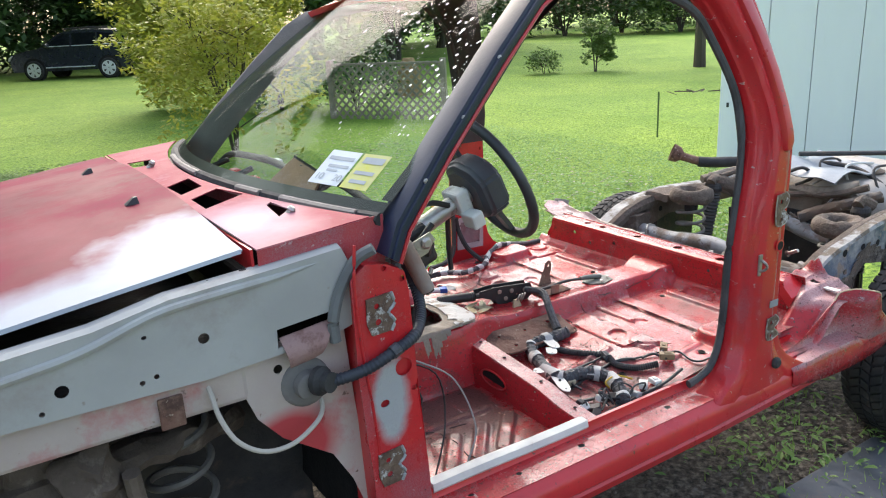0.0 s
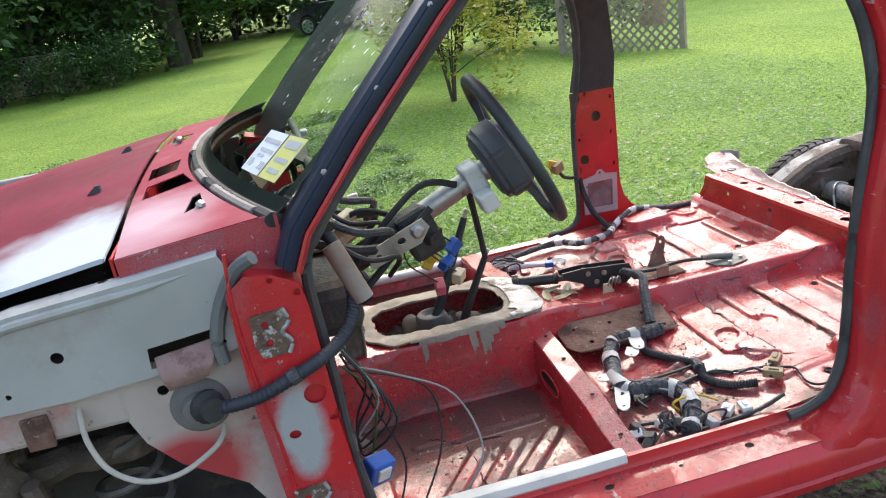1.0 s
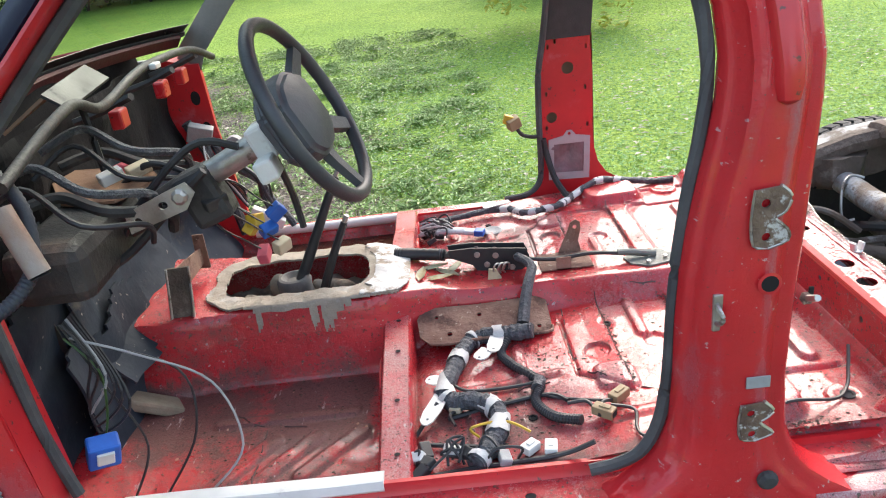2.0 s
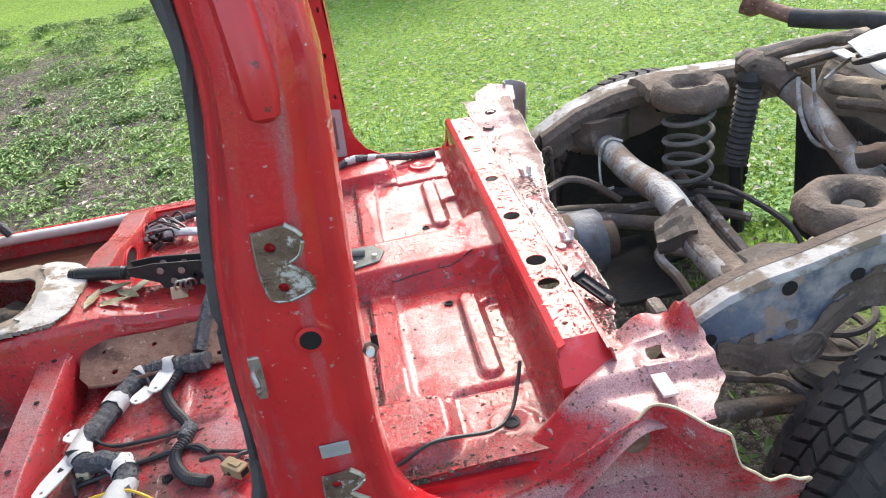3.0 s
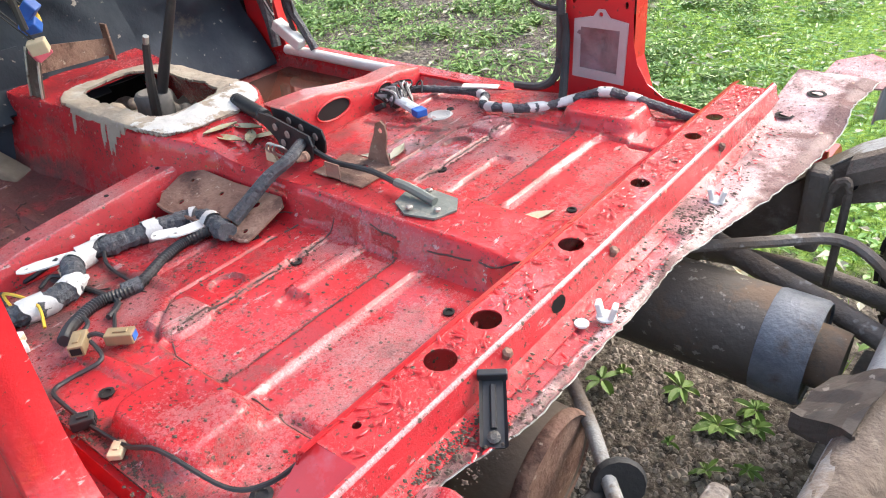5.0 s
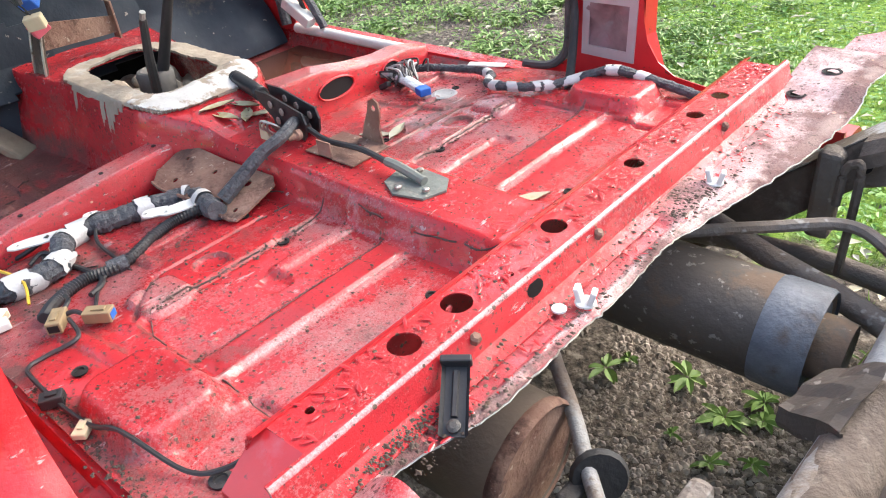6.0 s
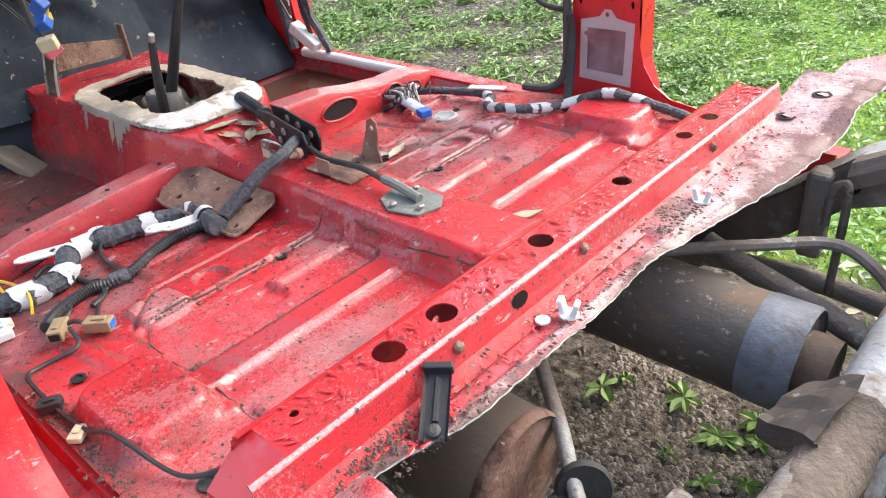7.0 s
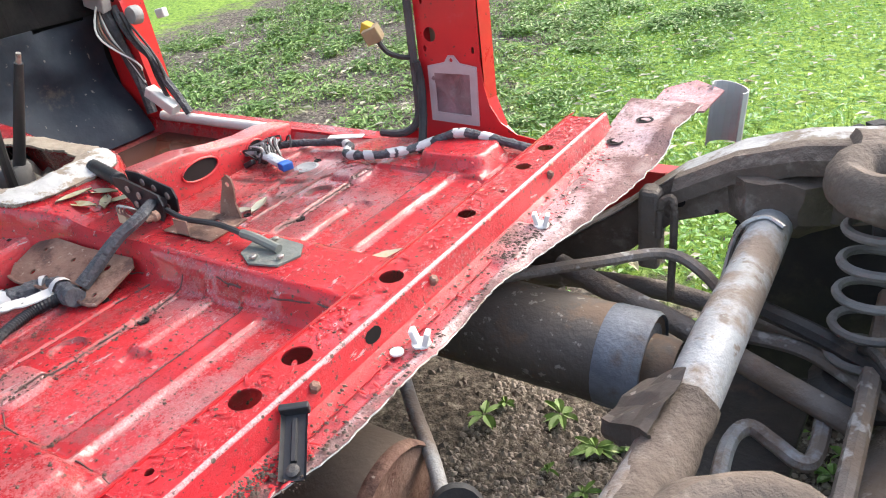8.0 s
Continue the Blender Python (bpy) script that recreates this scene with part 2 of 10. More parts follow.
BLEACH = surf("bleached chalky paint", (0.40, 0.40, 0.39), (0.28, 0.28, 0.275), 16, 0.6, 0.8, stain=(0.17, 0.14, 0.11), stain_scale=13, lo=0.46, hi=0.56, bump=0.3, bump_scale=70)
BEAD = surf("dark grey bead", (0.17, 0.18, 0.18), (0.12, 0.125, 0.125), 9, 0.55, 0.75, bump=0.2)
CLODM = surf("dry grey soil clods", (0.17, 0.14, 0.112), (0.36, 0.315, 0.265), 30, 0.9, bump=0)
CRUMB = surf("dark dirt crumbs", (0.05, 0.034, 0.026), (0.09, 0.065, 0.05), 60, 0.9, bump=0)
FILM = surf("milky crumpled film", (0.17, 0.10, 0.105), (0.27, 0.18, 0.19), 14, 0.3, 0.5, stain=(0.27, 0.15, 0.17), stain_scale=12, lo=0.5, hi=0.65, bump=0.9, bump_scale=22)
STEEL = surf("zinc plated steel", (0.52, 0.51, 0.48), (0.38, 0.36, 0.33), 20, 0.32, 0.55, metal=0.9, stain=(0.20, 0.15, 0.11), stain_scale=16, lo=0.56, hi=0.66, bump=0.2)
FLAKE = surf("flaking white sealer", (0.56, 0.56, 0.55), (0.42, 0.42, 0.41), 14, 0.5, 0.7, stain=(0.28, 0.23, 0.18), stain_scale=22, lo=0.52, hi=0.6, bump=0.3, bump_scale=60)
ALU = surf("bare aluminium plate", (0.42, 0.43, 0.44), (0.30, 0.31, 0.32), 12, 0.4, 0.6, metal=0.4, stain=(0.27, 0.22, 0.17), stain_scale=9, lo=0.52, hi=0.6, bump=0.25)
SPRINGM = surf("dusty coil spring", (0.20, 0.19, 0.175), (0.12, 0.11, 0.10), 14, 0.6, 0.8, bump=0.3)
PLATEG = surf("greenish grease plate", (0.17, 0.19, 0.17), (0.12, 0.13, 0.12), 18, 0.5, 0.7, bump=0.3, stain=(0.3, 0.28, 0.23), stain_scale=30)
# flat black that paints the shade inside holes, slots and gaps
HOLESHADE = surf("black hole shade", (0.012, 0.01, 0.01), None, 10, 0.9, bump=0)
CLEAR = surf("milky plastic film", (0.40, 0.33, 0.34), (0.46, 0.41, 0.42), 12, 0.35, 0.5, bump=0.3, bump_scale=30)
TYRE = surf("tyre rubber", (0.022, 0.022, 0.023), (0.035, 0.034, 0.033), 15, 0.7, 0.9, stain=(0.08, 0.07, 0.06), stain_scale=8, lo=0.55, hi=0.7, bump=0.2)
WOOD = surf("weathered grey lattice wood", (0.36, 0.30, 0.26), (0.25, 0.21, 0.18), 9, 0.85, bump=0.4)
BARK = surf("tree bark", (0.09, 0.075, 0.06), (0.055, 0.045, 0.037), 6, 0.9, bump=0.9, bump_scale=22, stretch=(1, 1, 0.25))
SIDING = surf("white painted siding", (0.86, 0.88, 0.89), (0.80, 0.82, 0.84), 1.2, 0.5, 0.7, stain=(0.70, 0.70, 0.68), stain_scale=0.8, lo=0.6, hi=0.75, bump=0.05, stretch=(1, 1, 0.25))
BANDM = surf("worn blue grey muffler band", (0.07, 0.08, 0.10), (0.17, 0.185, 0.21), 12, 0.45, 0.7, stain=(0.11, 0.085, 0.065), stain_scale=9, bump=0.3)
CARDARK = surf("dark blue-grey car paint", (0.022, 0.026, 0.036), (0.016, 0.02, 0.028), 2, 0.25, 0.3, bump=0, coat=0.9)
RIMSILVER = surf("bright silver wheel paint", (0.78, 0.80, 0.82), (0.70, 0.72, 0.74), 4, 0.35, 0.45, metal=0.3, bump=0)
FLAPM = surf("dull pink brown bent steel", (0.27, 0.15, 0.14), (0.34, 0.22, 0.20), 12, 0.55, 0.75, stain=(0.16, 0.08, 0.07), stain_scale=14, bump=0.3)
RESIDUE = surf("black deadener residue", (0.055, 0.034, 0.032), (0.10, 0.06, 0.055), 60, 0.85, bump=0)
CARGLASS = surf("dark car glass", (0.01, 0.012, 0.014), None, 2, 0.06, 0.1, bump=0)
LEAFD = surf("dark green leaves", (0.035, 0.085, 0.022), (0.06, 0.125, 0.03), 1.5, 0.45, 0.65, stain=(0.09, 0.15, 0.03), stain_scale=2, bump=0)
LEAFL = surf("yellow green leaves", (0.30, 0.34, 0.045), (0.42, 0.42, 0.07), 2.5, 0.45, 0.65, stain=(0.50, 0.42, 0.07), stain_scale=3, bump=0)
LEAFM = surf("mid green leaves", (0.09, 0.17, 0.035), (0.13, 0.20, 0.05), 2.5, 0.45, 0.65, stain=(0.16, 0.20, 0.06), stain_scale=3, bump=0)
def thin_leaf(m, share):
    """Lets part of the light through thin leaves."""
    nt = m.node_tree
    b = nt.nodes["Principled BSDF"]
    tr, mx = nt.nodes.new("ShaderNodeBsdfTranslucent"), nt.nodes.new("ShaderNodeMixShader")
    nt.links.new(b.inputs["Base Color"].links[0].from_socket, tr.inputs[0])
    mx.inputs[0].default_value = share
    nt.links.new(b.outputs[0], mx.inputs[1])
    nt.links.new(tr.outputs[0], mx.inputs[2])
    nt.links.new(mx.outputs[0], nt.nodes["Material Output"].inputs[0])


thin_leaf(LEAFL, 0.4)
thin_leaf(LEAFM, 0.35)
GRASS = surf("grass blades", (0.19, 0.35, 0.042), (0.26, 0.40, 0.058), 1.5, 0.45, 0.6, stain=(0.36, 0.43, 0.09), stain_scale=2.2, bump=0)
CLOVER = surf("clover leaves", (0.095, 0.25, 0.035), (0.17, 0.35, 0.052), 9, 0.45, 0.6, stain=(0.32, 0.42, 0.22), stain_scale=26, lo=0.54, hi=0.6, bump=0)
WEED = surf("dark weed leaves", (0.11, 0.215, 0.045), (0.19, 0.30, 0.065), 9, 0.45, 0.6, stain=(0.30, 0.37, 0.18), stain_scale=26, lo=0.56, hi=0.61, bump=0)
DRYLEAF = surf("fallen leaves", (0.36, 0.33, 0.20), (0.42, 0.42, 0.34), 6, 0.6, stain=(0.28, 0.20, 0.09), stain_scale=9, bump=0)
CRUST = surf("crusted grey tan sealer", (0.36, 0.31, 0.25), (0.24, 0.20, 0.16), 9, 0.75, 0.9, stain=(0.42, 0.40, 0.37), stain_scale=10, bump=0.5, bump_scale=60)
DUST = surf("dusty suspension castings", (0.33, 0.28, 0.22), (0.20, 0.165, 0.13), 7, 0.85, 0.95, stain=(0.11, 0.09, 0.07), stain_scale=6, lo=0.5, hi=0.62, bump=0.6, bump_scale=45)
DUSTDARK = surf("caked brown frame mud", (0.165, 0.125, 0.098), (0.085, 0.066, 0.053), 8, 0.85, 0.95, stain=(0.30, 0.26, 0.22), stain_scale=5, lo=0.56, hi=0.68, bump=0.9, bump_scale=40)
STONE = surf("dark gravel", (0.105, 0.085, 0.068), (0.18, 0.152, 0.125), 14, 0.8, bump=0.3)


def white_over(m, colour, scale, a, z, box=None):
    """Overlays worn paint of another colour on a material, by a soft-edged box plus noise (a sprayed patch)."""
    nt = m.node_tree
    N, L = nt.nodes.new, nt.links.new
    b = nt.nodes["Principled BSDF"]
    old = b.inputs["Base Color"].links[0].from_socket
    tc = N("ShaderNodeTexCoord")
    n = N("ShaderNodeTexNoise")
    n.inputs["Scale"].default_value, n.inputs["Detail"].default_value = scale, 5
    L(tc.outputs["Object"], n.inputs["Vector"])
    src = n.outputs[0]
    if box:
        sub = N("ShaderNodeVectorMath")
        sub.operation = "SUBTRACT"
        L(tc.outputs["Object"], sub.inputs[0])
        sub.inputs[1].default_value = box[0]
        div = N("ShaderNodeVectorMath")
        div.operation = "DIVIDE"
        L(sub.outputs[0], div.inputs[0])
        div.inputs[1].default_value = box[1]
        ln = N("ShaderNodeVectorMath")
        ln.operation = "LENGTH"
        L(div.outputs[0], ln.inputs[0])
        k = N("ShaderNodeMath")
        k.operation = "MULTIPLY_ADD"
        L(n.outputs[0], k.inputs[0])
        k.inputs[1].default_value = 0.6
        inv = N("ShaderNodeMath")
        inv.operation = "SUBTRACT"
        inv.inputs[0].default_value = 1.0
        L(ln.outputs["Value"], inv.inputs[1])
        L(inv.outputs[0], k.inputs[2])
        src = k.outputs[0]
    r = N("ShaderNodeMapRange")
    r.inputs[1].default_value, r.inputs[2].default_value = a, z
    L(src, r.inputs[0])
    x = N("ShaderNodeMix")
    x.data_type = "RGBA"
    L(r.outputs[0], x.inputs[0])
    L(old, x.inputs[6])
    x.inputs[7].default_value = (*colour, 1)
    L(x.outputs[2], b.inputs["Base Color"])
    return m


HOODM = surf("sanded red hood paint", (0.18, 0.010, 0.030), (0.12, 0.007, 0.02), 3, 0.5, 0.65, stain=(0.25, 0.035, 0.07), stain_scale=3, lo=0.5, hi=0.72, bump=0.02, coat=0.0)
HOODM.node_tree.nodes["Principled BSDF"].inputs["Specular IOR Level"].default_value = 0.18
white_over(HOODM, (0.36, 0.39, 0.44), 9, 0.4, 1.0, ((0.14, 1.375, 1.25), (0.85, 0.20, 0.5)))
white_over(HOODM, (0.46, 0.50, 0.55), 12, 0.45, 0.95, ((0.33, 1.50, 1.28), (0.24, 0.28, 0.5)))
HINGE = surf("stained hinge steel", (0.22, 0.15, 0.11), (0.10, 0.06, 0.045), 22, 0.45, 0.75, metal=0.3, stain=(0.58, 0.56, 0.53), stain_scale=34, lo=0.54, hi=0.6, bump=0.6)
PILM = weathered("red and grey door pillar paint", (0.60, 0.020, 0.026), (0.48, 0.016, 0.022), (0.36, 0.08, 0.10), (0.34, 0.17, 0.19), (0.16, 0.10, 0.085), 0.22, 0.6, (0.5, 0.5, 0.03), 0.12, 0.67, 0.35)
white_over(PILM, (0.40, 0.41, 0.42), 14, 0.45, 0.75, ((0.655, 1.30, 0.92), (0.06, 0.3, 0.13)))
APRM = surf("pink and grey apron paint", (0.50, 0.43, 0.39), (0.42, 0.34, 0.30), 5, 0.5, 0.7, stain=(0.46, 0.09, 0.095), stain_scale=3, lo=0.5, hi=0.66, bump=0.15, bump_scale=60, speck=(0.16, 0.10, 0.08), speck_scale=30, speck_at=0.66)
white_over(APRM, (0.46, 0.05, 0.055), 6, 0.3, 0.7, ((0.44, 1.4, 0.86), (0.14, 0.5, 0.10)))

# windshield glass: clear, thin, with a real mirror gloss
GLASS = bpy.data.materials.new("windshield glass")
GLASS.use_nodes = True
gn = GLASS.node_tree
gn.nodes.remove(gn.nodes["Principled BSDF"])
g_t, g_g, g_m, g_f, g_p, g_a = (gn.nodes.new(k) for k in ("ShaderNodeBsdfTransparent", "ShaderNodeBsdfGlossy", "ShaderNodeMixShader", "ShaderNodeLayerWeight", "ShaderNodeMath", "ShaderNodeMath"))
g_t.inputs[0].default_value = (0.66, 0.75, 0.69, 1)
g_g.inputs["Roughness"].default_value = 0.02
g_p.operation, g_a.operation = "POWER", "MULTIPLY_ADD"
g_p.inputs[1].default_value = 5.0
g_a.inputs[1].default_value, g_a.inputs[2].default_value = 0.14, 0.022
gn.links.new(g_f.outputs["Facing"], g_p.inputs[0])
gn.links.new(g_p.outputs[0], g_a.inputs[0])
gn.links.new(g_a.outputs[0], g_m.inputs[0])
gn.links.new(g_t.outputs[0], g_m.inputs[1])
gn.links.new(g_g.outputs[0], g_m.inputs[2])
gn.links.new(g_m.outputs[0], gn.nodes["Material Output"].inputs[0])


def ground_material():
    m = bpy.data.materials.new("lawn and bare earth")
    m.use_nodes = True
    nt = m.node_tree
    N, L = nt.nodes.new, nt.links.new
    b = nt.nodes["Principled BSDF"]
    geo = N("ShaderNodeTexCoord")
    att = N("ShaderNodeAttribute")
    att.attribute_name = "bare"

    def nz(s, d):
        n = N("ShaderNodeTexNoise")
        n.inputs["Scale"].default_value, n.inputs["Detail"].default_value, n.inputs["Roughness"].default_value = s, d, 0.65
        L(geo.outputs["Object"], n.inputs["Vector"])
        return n.outputs[0]

    def cr(src, *stops):
        r = N("ShaderNodeValToRGB")
        while len(r.color_ramp.elements) < len(stops):
            r.color_ramp.elements.new(0.5)
        for e, (p, c) in zip(r.color_ramp.elements, stops):
            e.position, e.color = p, (*c, 1)
        L(src, r.inputs[0])
        return r.outputs[0]

    fine = cr(nz(26, 8), (0.36, (0.055, 0.12, 0.012)), (0.5, (0.18, 0.31, 0.03)), (0.72, (0.33, 0.44, 0.065)))
    broad = cr(nz(0.45, 4), (0.3, (0.75, 0.85, 0.7)), (0.7, (1.25, 1.15, 1.2)))
    mul = N("ShaderNodeMix")
    mul.data_type, mul.blend_type = "RGBA", "MULTIPLY"
    mul.inputs[0].default_value = 1.0
    L(fine, mul.inputs[6])
    L(broad, mul.inputs[7])
    earth = cr(nz(38, 11), (0.36, (0.020, 0.016, 0.011)), (0.50, (0.105, 0.083, 0.062)), (0.64, (0.25, 0.215, 0.17)))
    ad = N("ShaderNodeMath")
    ad.operation = "MULTIPLY_ADD"
    L(nz(4.5, 10), ad.inputs[0])
    ad.inputs[1].default_value = 1.6
    L(att.outputs["Fac"], ad.inputs[2])
    mr = N("ShaderNodeMapRange")
    mr.inputs[1].default_value, mr.inputs[2].default_value = 1.2, 1.5
    L(ad.outputs[0], mr.inputs[0])
    x = N("ShaderNodeMix")
    x.data_type = "RGBA"
    L(mr.outputs[0], x.inputs[0])
    L(mul.outputs[2], x.inputs[6])
    L(earth, x.inputs[7])
    L(x.outputs[2], b.inputs["Base Color"])
    b.inputs["Roughness"].default_value = 0.9
    bp = N("ShaderNodeBump")
    bp.inputs["Strength"].default_value, bp.inputs["Distance"].default_value = 0.8, 0.03
    L(nz(40, 8), bp.inputs["Height"])
    L(bp.outputs[0], b.inputs["Normal"])
    return m


GROUND = ground_material()
rng = random.Random(7)
YC = 2.095


# ---- builders ----
def thing(name, at, label, category, group="", kind=""):
    return tagged(new_at(name, at), label, category, group, kind)


def new_at(name, at):
    e = new(name)
    e.location = at
    e.empty_display_size = 0.05
    return e


def part(name, bm, material, parent=None, label="", smooth=False):
    me = bpy.data.meshes.new(name)
    bmesh.ops.recalc_face_normals(bm, faces=bm.faces[:])
    bm.to_mesh(me)
    bm.free()
    me.materials.append(material)
    if smooth:
        for p in me.polygons:
            p.use_smooth = True
        me.set_sharp_from_angle(angle=radians(38))
    ob = new(name, me)
    if parent:
        ob.parent = parent
        if parent.parent is None:
            ob.matrix_parent_inverse = Matrix.Translation(-parent.location)
    if label:
        ob["label"] = label
    return ob


def bbox(lo, hi, bevel=0.0, m=None, bm=None, seg=2):
    bm = bm or bmesh.new()
    c, s = [(a + b) / 2 for a, b in zip(lo, hi)], [b - a for a, b in zip(lo, hi)]
    r = bmesh.ops.create_cube(bm, size=1.0, matrix=(m or Matrix()) @ Matrix.Translation(c) @ Matrix.Diagonal((*s, 1)))
    if bevel:
        es = list({e for v in r["verts"] for e in v.link_edges})
        bmesh.ops.bevel(bm, geom=es, offset=bevel, segments=seg, affect="EDGES", profile=0.5)
    return bm


def smooth_line(pts, n=6):
    pts = [Vector(p) for p in pts]
    if len(pts) < 3:
        return pts
    out = []
    for i in range(len(pts) - 1):
        a, b, c, d = pts[max(i - 1, 0)], pts[i], pts[i + 1], pts[min(i + 2, len(pts) - 1)]
        for k in range(n):
            t = k / n
            out.append(0.5 * (2 * b + (c - a) * t + (2 * a - 5 * b + 4 * c - d) * t * t + (3 * b - a - 3 * c + d) * t ** 3))
    return out + [pts[-1]]


def tube(pts, r, n=8, bm=None, steps=6, flat=1.0, ripple=0.0):
    """A round bar along a smooth line; r may be a function of 0..1."""
    bm = bm or bmesh.new()
    line = smooth_line(pts, steps) if steps else [Vector(p) for p in pts]
    up = Vector((0, 0, 1))
    rings = []
    for i, p in enumerate(line):
        d = (line[min(i + 1, len(line) - 1)] - line[max(i - 1, 0)]).normalized()
        side = d.cross(up)
        if side.length < 0.1:
            side = d.cross(Vector((0, 1, 0)))
        side.normalize()
        nrm = side.cross(d).normalized()
        rr = r(i / (len(line) - 1)) if callable(r) else r
        rr *= 1 + (ripple if i % 2 else -ripple)
        rings.append([bm.verts.new(p + side * rr * math.cos(a) + nrm * rr * flat * math.sin(a)) for a in (2 * math.pi * k / n for k in range(n))])
    for a, b in zip(rings, rings[1:]):
        for k in range(n):
            bm.faces.new((a[k], a[(k + 1) % n], b[(k + 1) % n], b[k]))
    bm.faces.new(rings[0][::-1])
    bm.faces.new(rings[-1])
    return bm


def loft(sections, bm=None, close=True, cap=True):
    bm = bm or bmesh.new()
    rings = [[bm.verts.new(p) for p in s] for s in sections]
    n = len(rings[0])
    for a, b in zip(rings, rings[1:]):
        for k in range(n if close else n - 1):
            bm.faces.new((a[k], a[(k + 1) % n], b[(k + 1) % n], b[k]))
    if cap and close:
        bm.faces.new(rings[0][::-1])
        bm.faces.new(rings[-1])
    return bm


def lathe(profile, m=None, n=24, bm=None):
    """Turns (radius, height) pairs round the z axis of m."""
    bm = bm or bmesh.new()
    m = m or Matrix()
    rings = [[bm.verts.new(m @ Vector((max(r, 1e-4) * math.cos(a), max(r, 1e-4) * math.sin(a), h))) for a in (2 * math.pi * k / n for k in range(n))] for r, h in profile]
    for a, b in zip(rings, rings[1:]):
        for k in range(n):
            bm.faces.new((a[k], a[(k + 1) % n], b[(k + 1) % n], b[k]))
    bm.faces.new(rings[0][::-1])
    bm.faces.new(rings[-1])
    return bm


def ring2(cx, cy, rx, ry=None, n=16, turn=0.0):
    ry = ry or rx
    out = []
    for k in range(n):
        a = 2 * math.pi * k / n
        u, v = rx * math.cos(a), ry * math.sin(a)
        out.append((cx + u * math.cos(turn) - v * math.sin(turn), cy + u * math.sin(turn) + v * math.cos(turn)))
    return out


def slot2(cx, cy, a, b):
    return ring2(cx, cy, a, b, 12)


def plate(outline, holes, m, thick=0.003, bm=None):
    """A flat sheet with holes cut through; outline and holes in the sheet's own x, y; m places it; it has its thickness along z."""
    work = bmesh.new()
    edges = []
    for lp in [outline] + list(holes):
        vs = [work.verts.new((p[0], p[1], 0)) for p in lp]
        edges += [work.edges.new((vs[i], vs[(i + 1) % len(vs)])) for i in range(len(vs))]
    bmesh.ops.triangle_fill(work, use_beauty=True, use_dissolve=False, edges=edges)
    bmesh.ops.recalc_face_normals(work, faces=work.faces[:])
    if work.faces and sum(f.normal.z * f.calc_area() for f in work.faces) < 0:
        bmesh.ops.reverse_faces(work, faces=work.faces[:])
    bmesh.ops.solidify(work, geom=work.faces[:], thickness=thick)
    bmesh.ops.transform(work, matrix=m, verts=work.verts[:])
    if bm is None:
        return work
    me = bpy.data.meshes.new("tmp")
    work.to_mesh(me)
    work.free()
    bm.from_mesh(me)
    bpy.data.meshes.remove(me)
    return bm


def sheet(x0, x1, y0, y1, nx, ny, f, keep=None, thick=0.0, skirt=None):
    """A pressed sheet: f(x, y) gives the height, or a whole point."""
    bm = bmesh.new()
    vs = []
    for i in range(nx + 1):
        row = []
        for j in range(ny + 1):
            x, y = x0 + (x1 - x0) * i / nx, y0 + (y1 - y0) * j / ny
            p = f(x, y)
            row.append(bm.verts.new(p if isinstance(p, (tuple, Vector)) else (x, y, p)))
        vs.append(row)
    for i in range(nx):
        for j in range(ny):
            x, y = x0 + (x1 - x0) * (i + 0.5) / nx, y0 + (y1 - y0) * (j + 0.5) / ny
            if keep is None or keep(x, y):
                bm.faces.new((vs[i][j], vs[i + 1][j], vs[i + 1][j + 1], vs[i][j + 1]))
    bmesh.ops.delete(bm, geom=[v for v in bm.verts if not v.link_faces], context="VERTS")
    if thick:
        bmesh.ops.recalc_face_normals(bm, faces=bm.faces[:])
        bmesh.ops.solidify(bm, geom=bm.faces[:], thickness=thick)
    return bm


def lumpy(bm, amp, s, cuts=0):
    """Breaks up a clean shape with caked-on lumps."""
    if cuts:
        bmesh.ops.subdivide_edges(bm, edges=bm.edges[:], cuts=cuts, use_grid_fill=True)
    for v in bm.verts:
        x, y, z = v.co
        v.co += Vector((noise.noise(Vector((x * s, y * s, z * s))), noise.noise(Vector((x * s + 9, y * s, z * s))), noise.noise(Vector((x * s, y * s + 9, z * s))))) * amp
        v.co.z += 0.4 * amp * noise.noise(Vector((x * s * 3, y * s * 3, z * s * 3)))
    return bm


def sm(a, b, x):
    t = min(1.0, max(0.0, (x - a) / (b - a)))
    return t * t * (3 - 2 * t)


def nz(x, y, z=0.0, s=1.0):
    return noise.noise(Vector((x * s, y * s, z * s)))


def bolt(at, axis=(0, 0, 1), r=0.008, h=0.008, bm=None):
    m = look(at, Vector(at) - Vector(axis))
    return lathe([(r, 0), (r, h * 0.7), (r * 0.6, h)], m, 6, bm)


# ---- ground ----
def bareness(x, y):
    """1 on bare earth, 0 on lawn: the worn drive beside and under the truck."""
    v = 1.0 - sm(2.7, 3.9, y) if y > 0 else 1.0
    v *= sm(-2.4, -1.2, y)
    v *= 1.0 - 0.9 * sm(2.6, 4.0, x + 0.4 * (y - 2.6))
    side = (1 - sm(0.7, 1.9, x + 0.36 * (y - 4.4) + 0.5 * nz(x, y, 4, 0.9))) * (1 - sm(7.0, 12.0, y)) * sm(-4.5, -2.5, x)
    return max(v, side * (0.84 + 0.3 * nz(x, y, 7, 1.3)))


def rise(x, y):
    """The lawn climbs gently away from the truck."""
    return 0.0105 * max(0.0, min(math.hypot(x, y), 60.0) - 8.0)


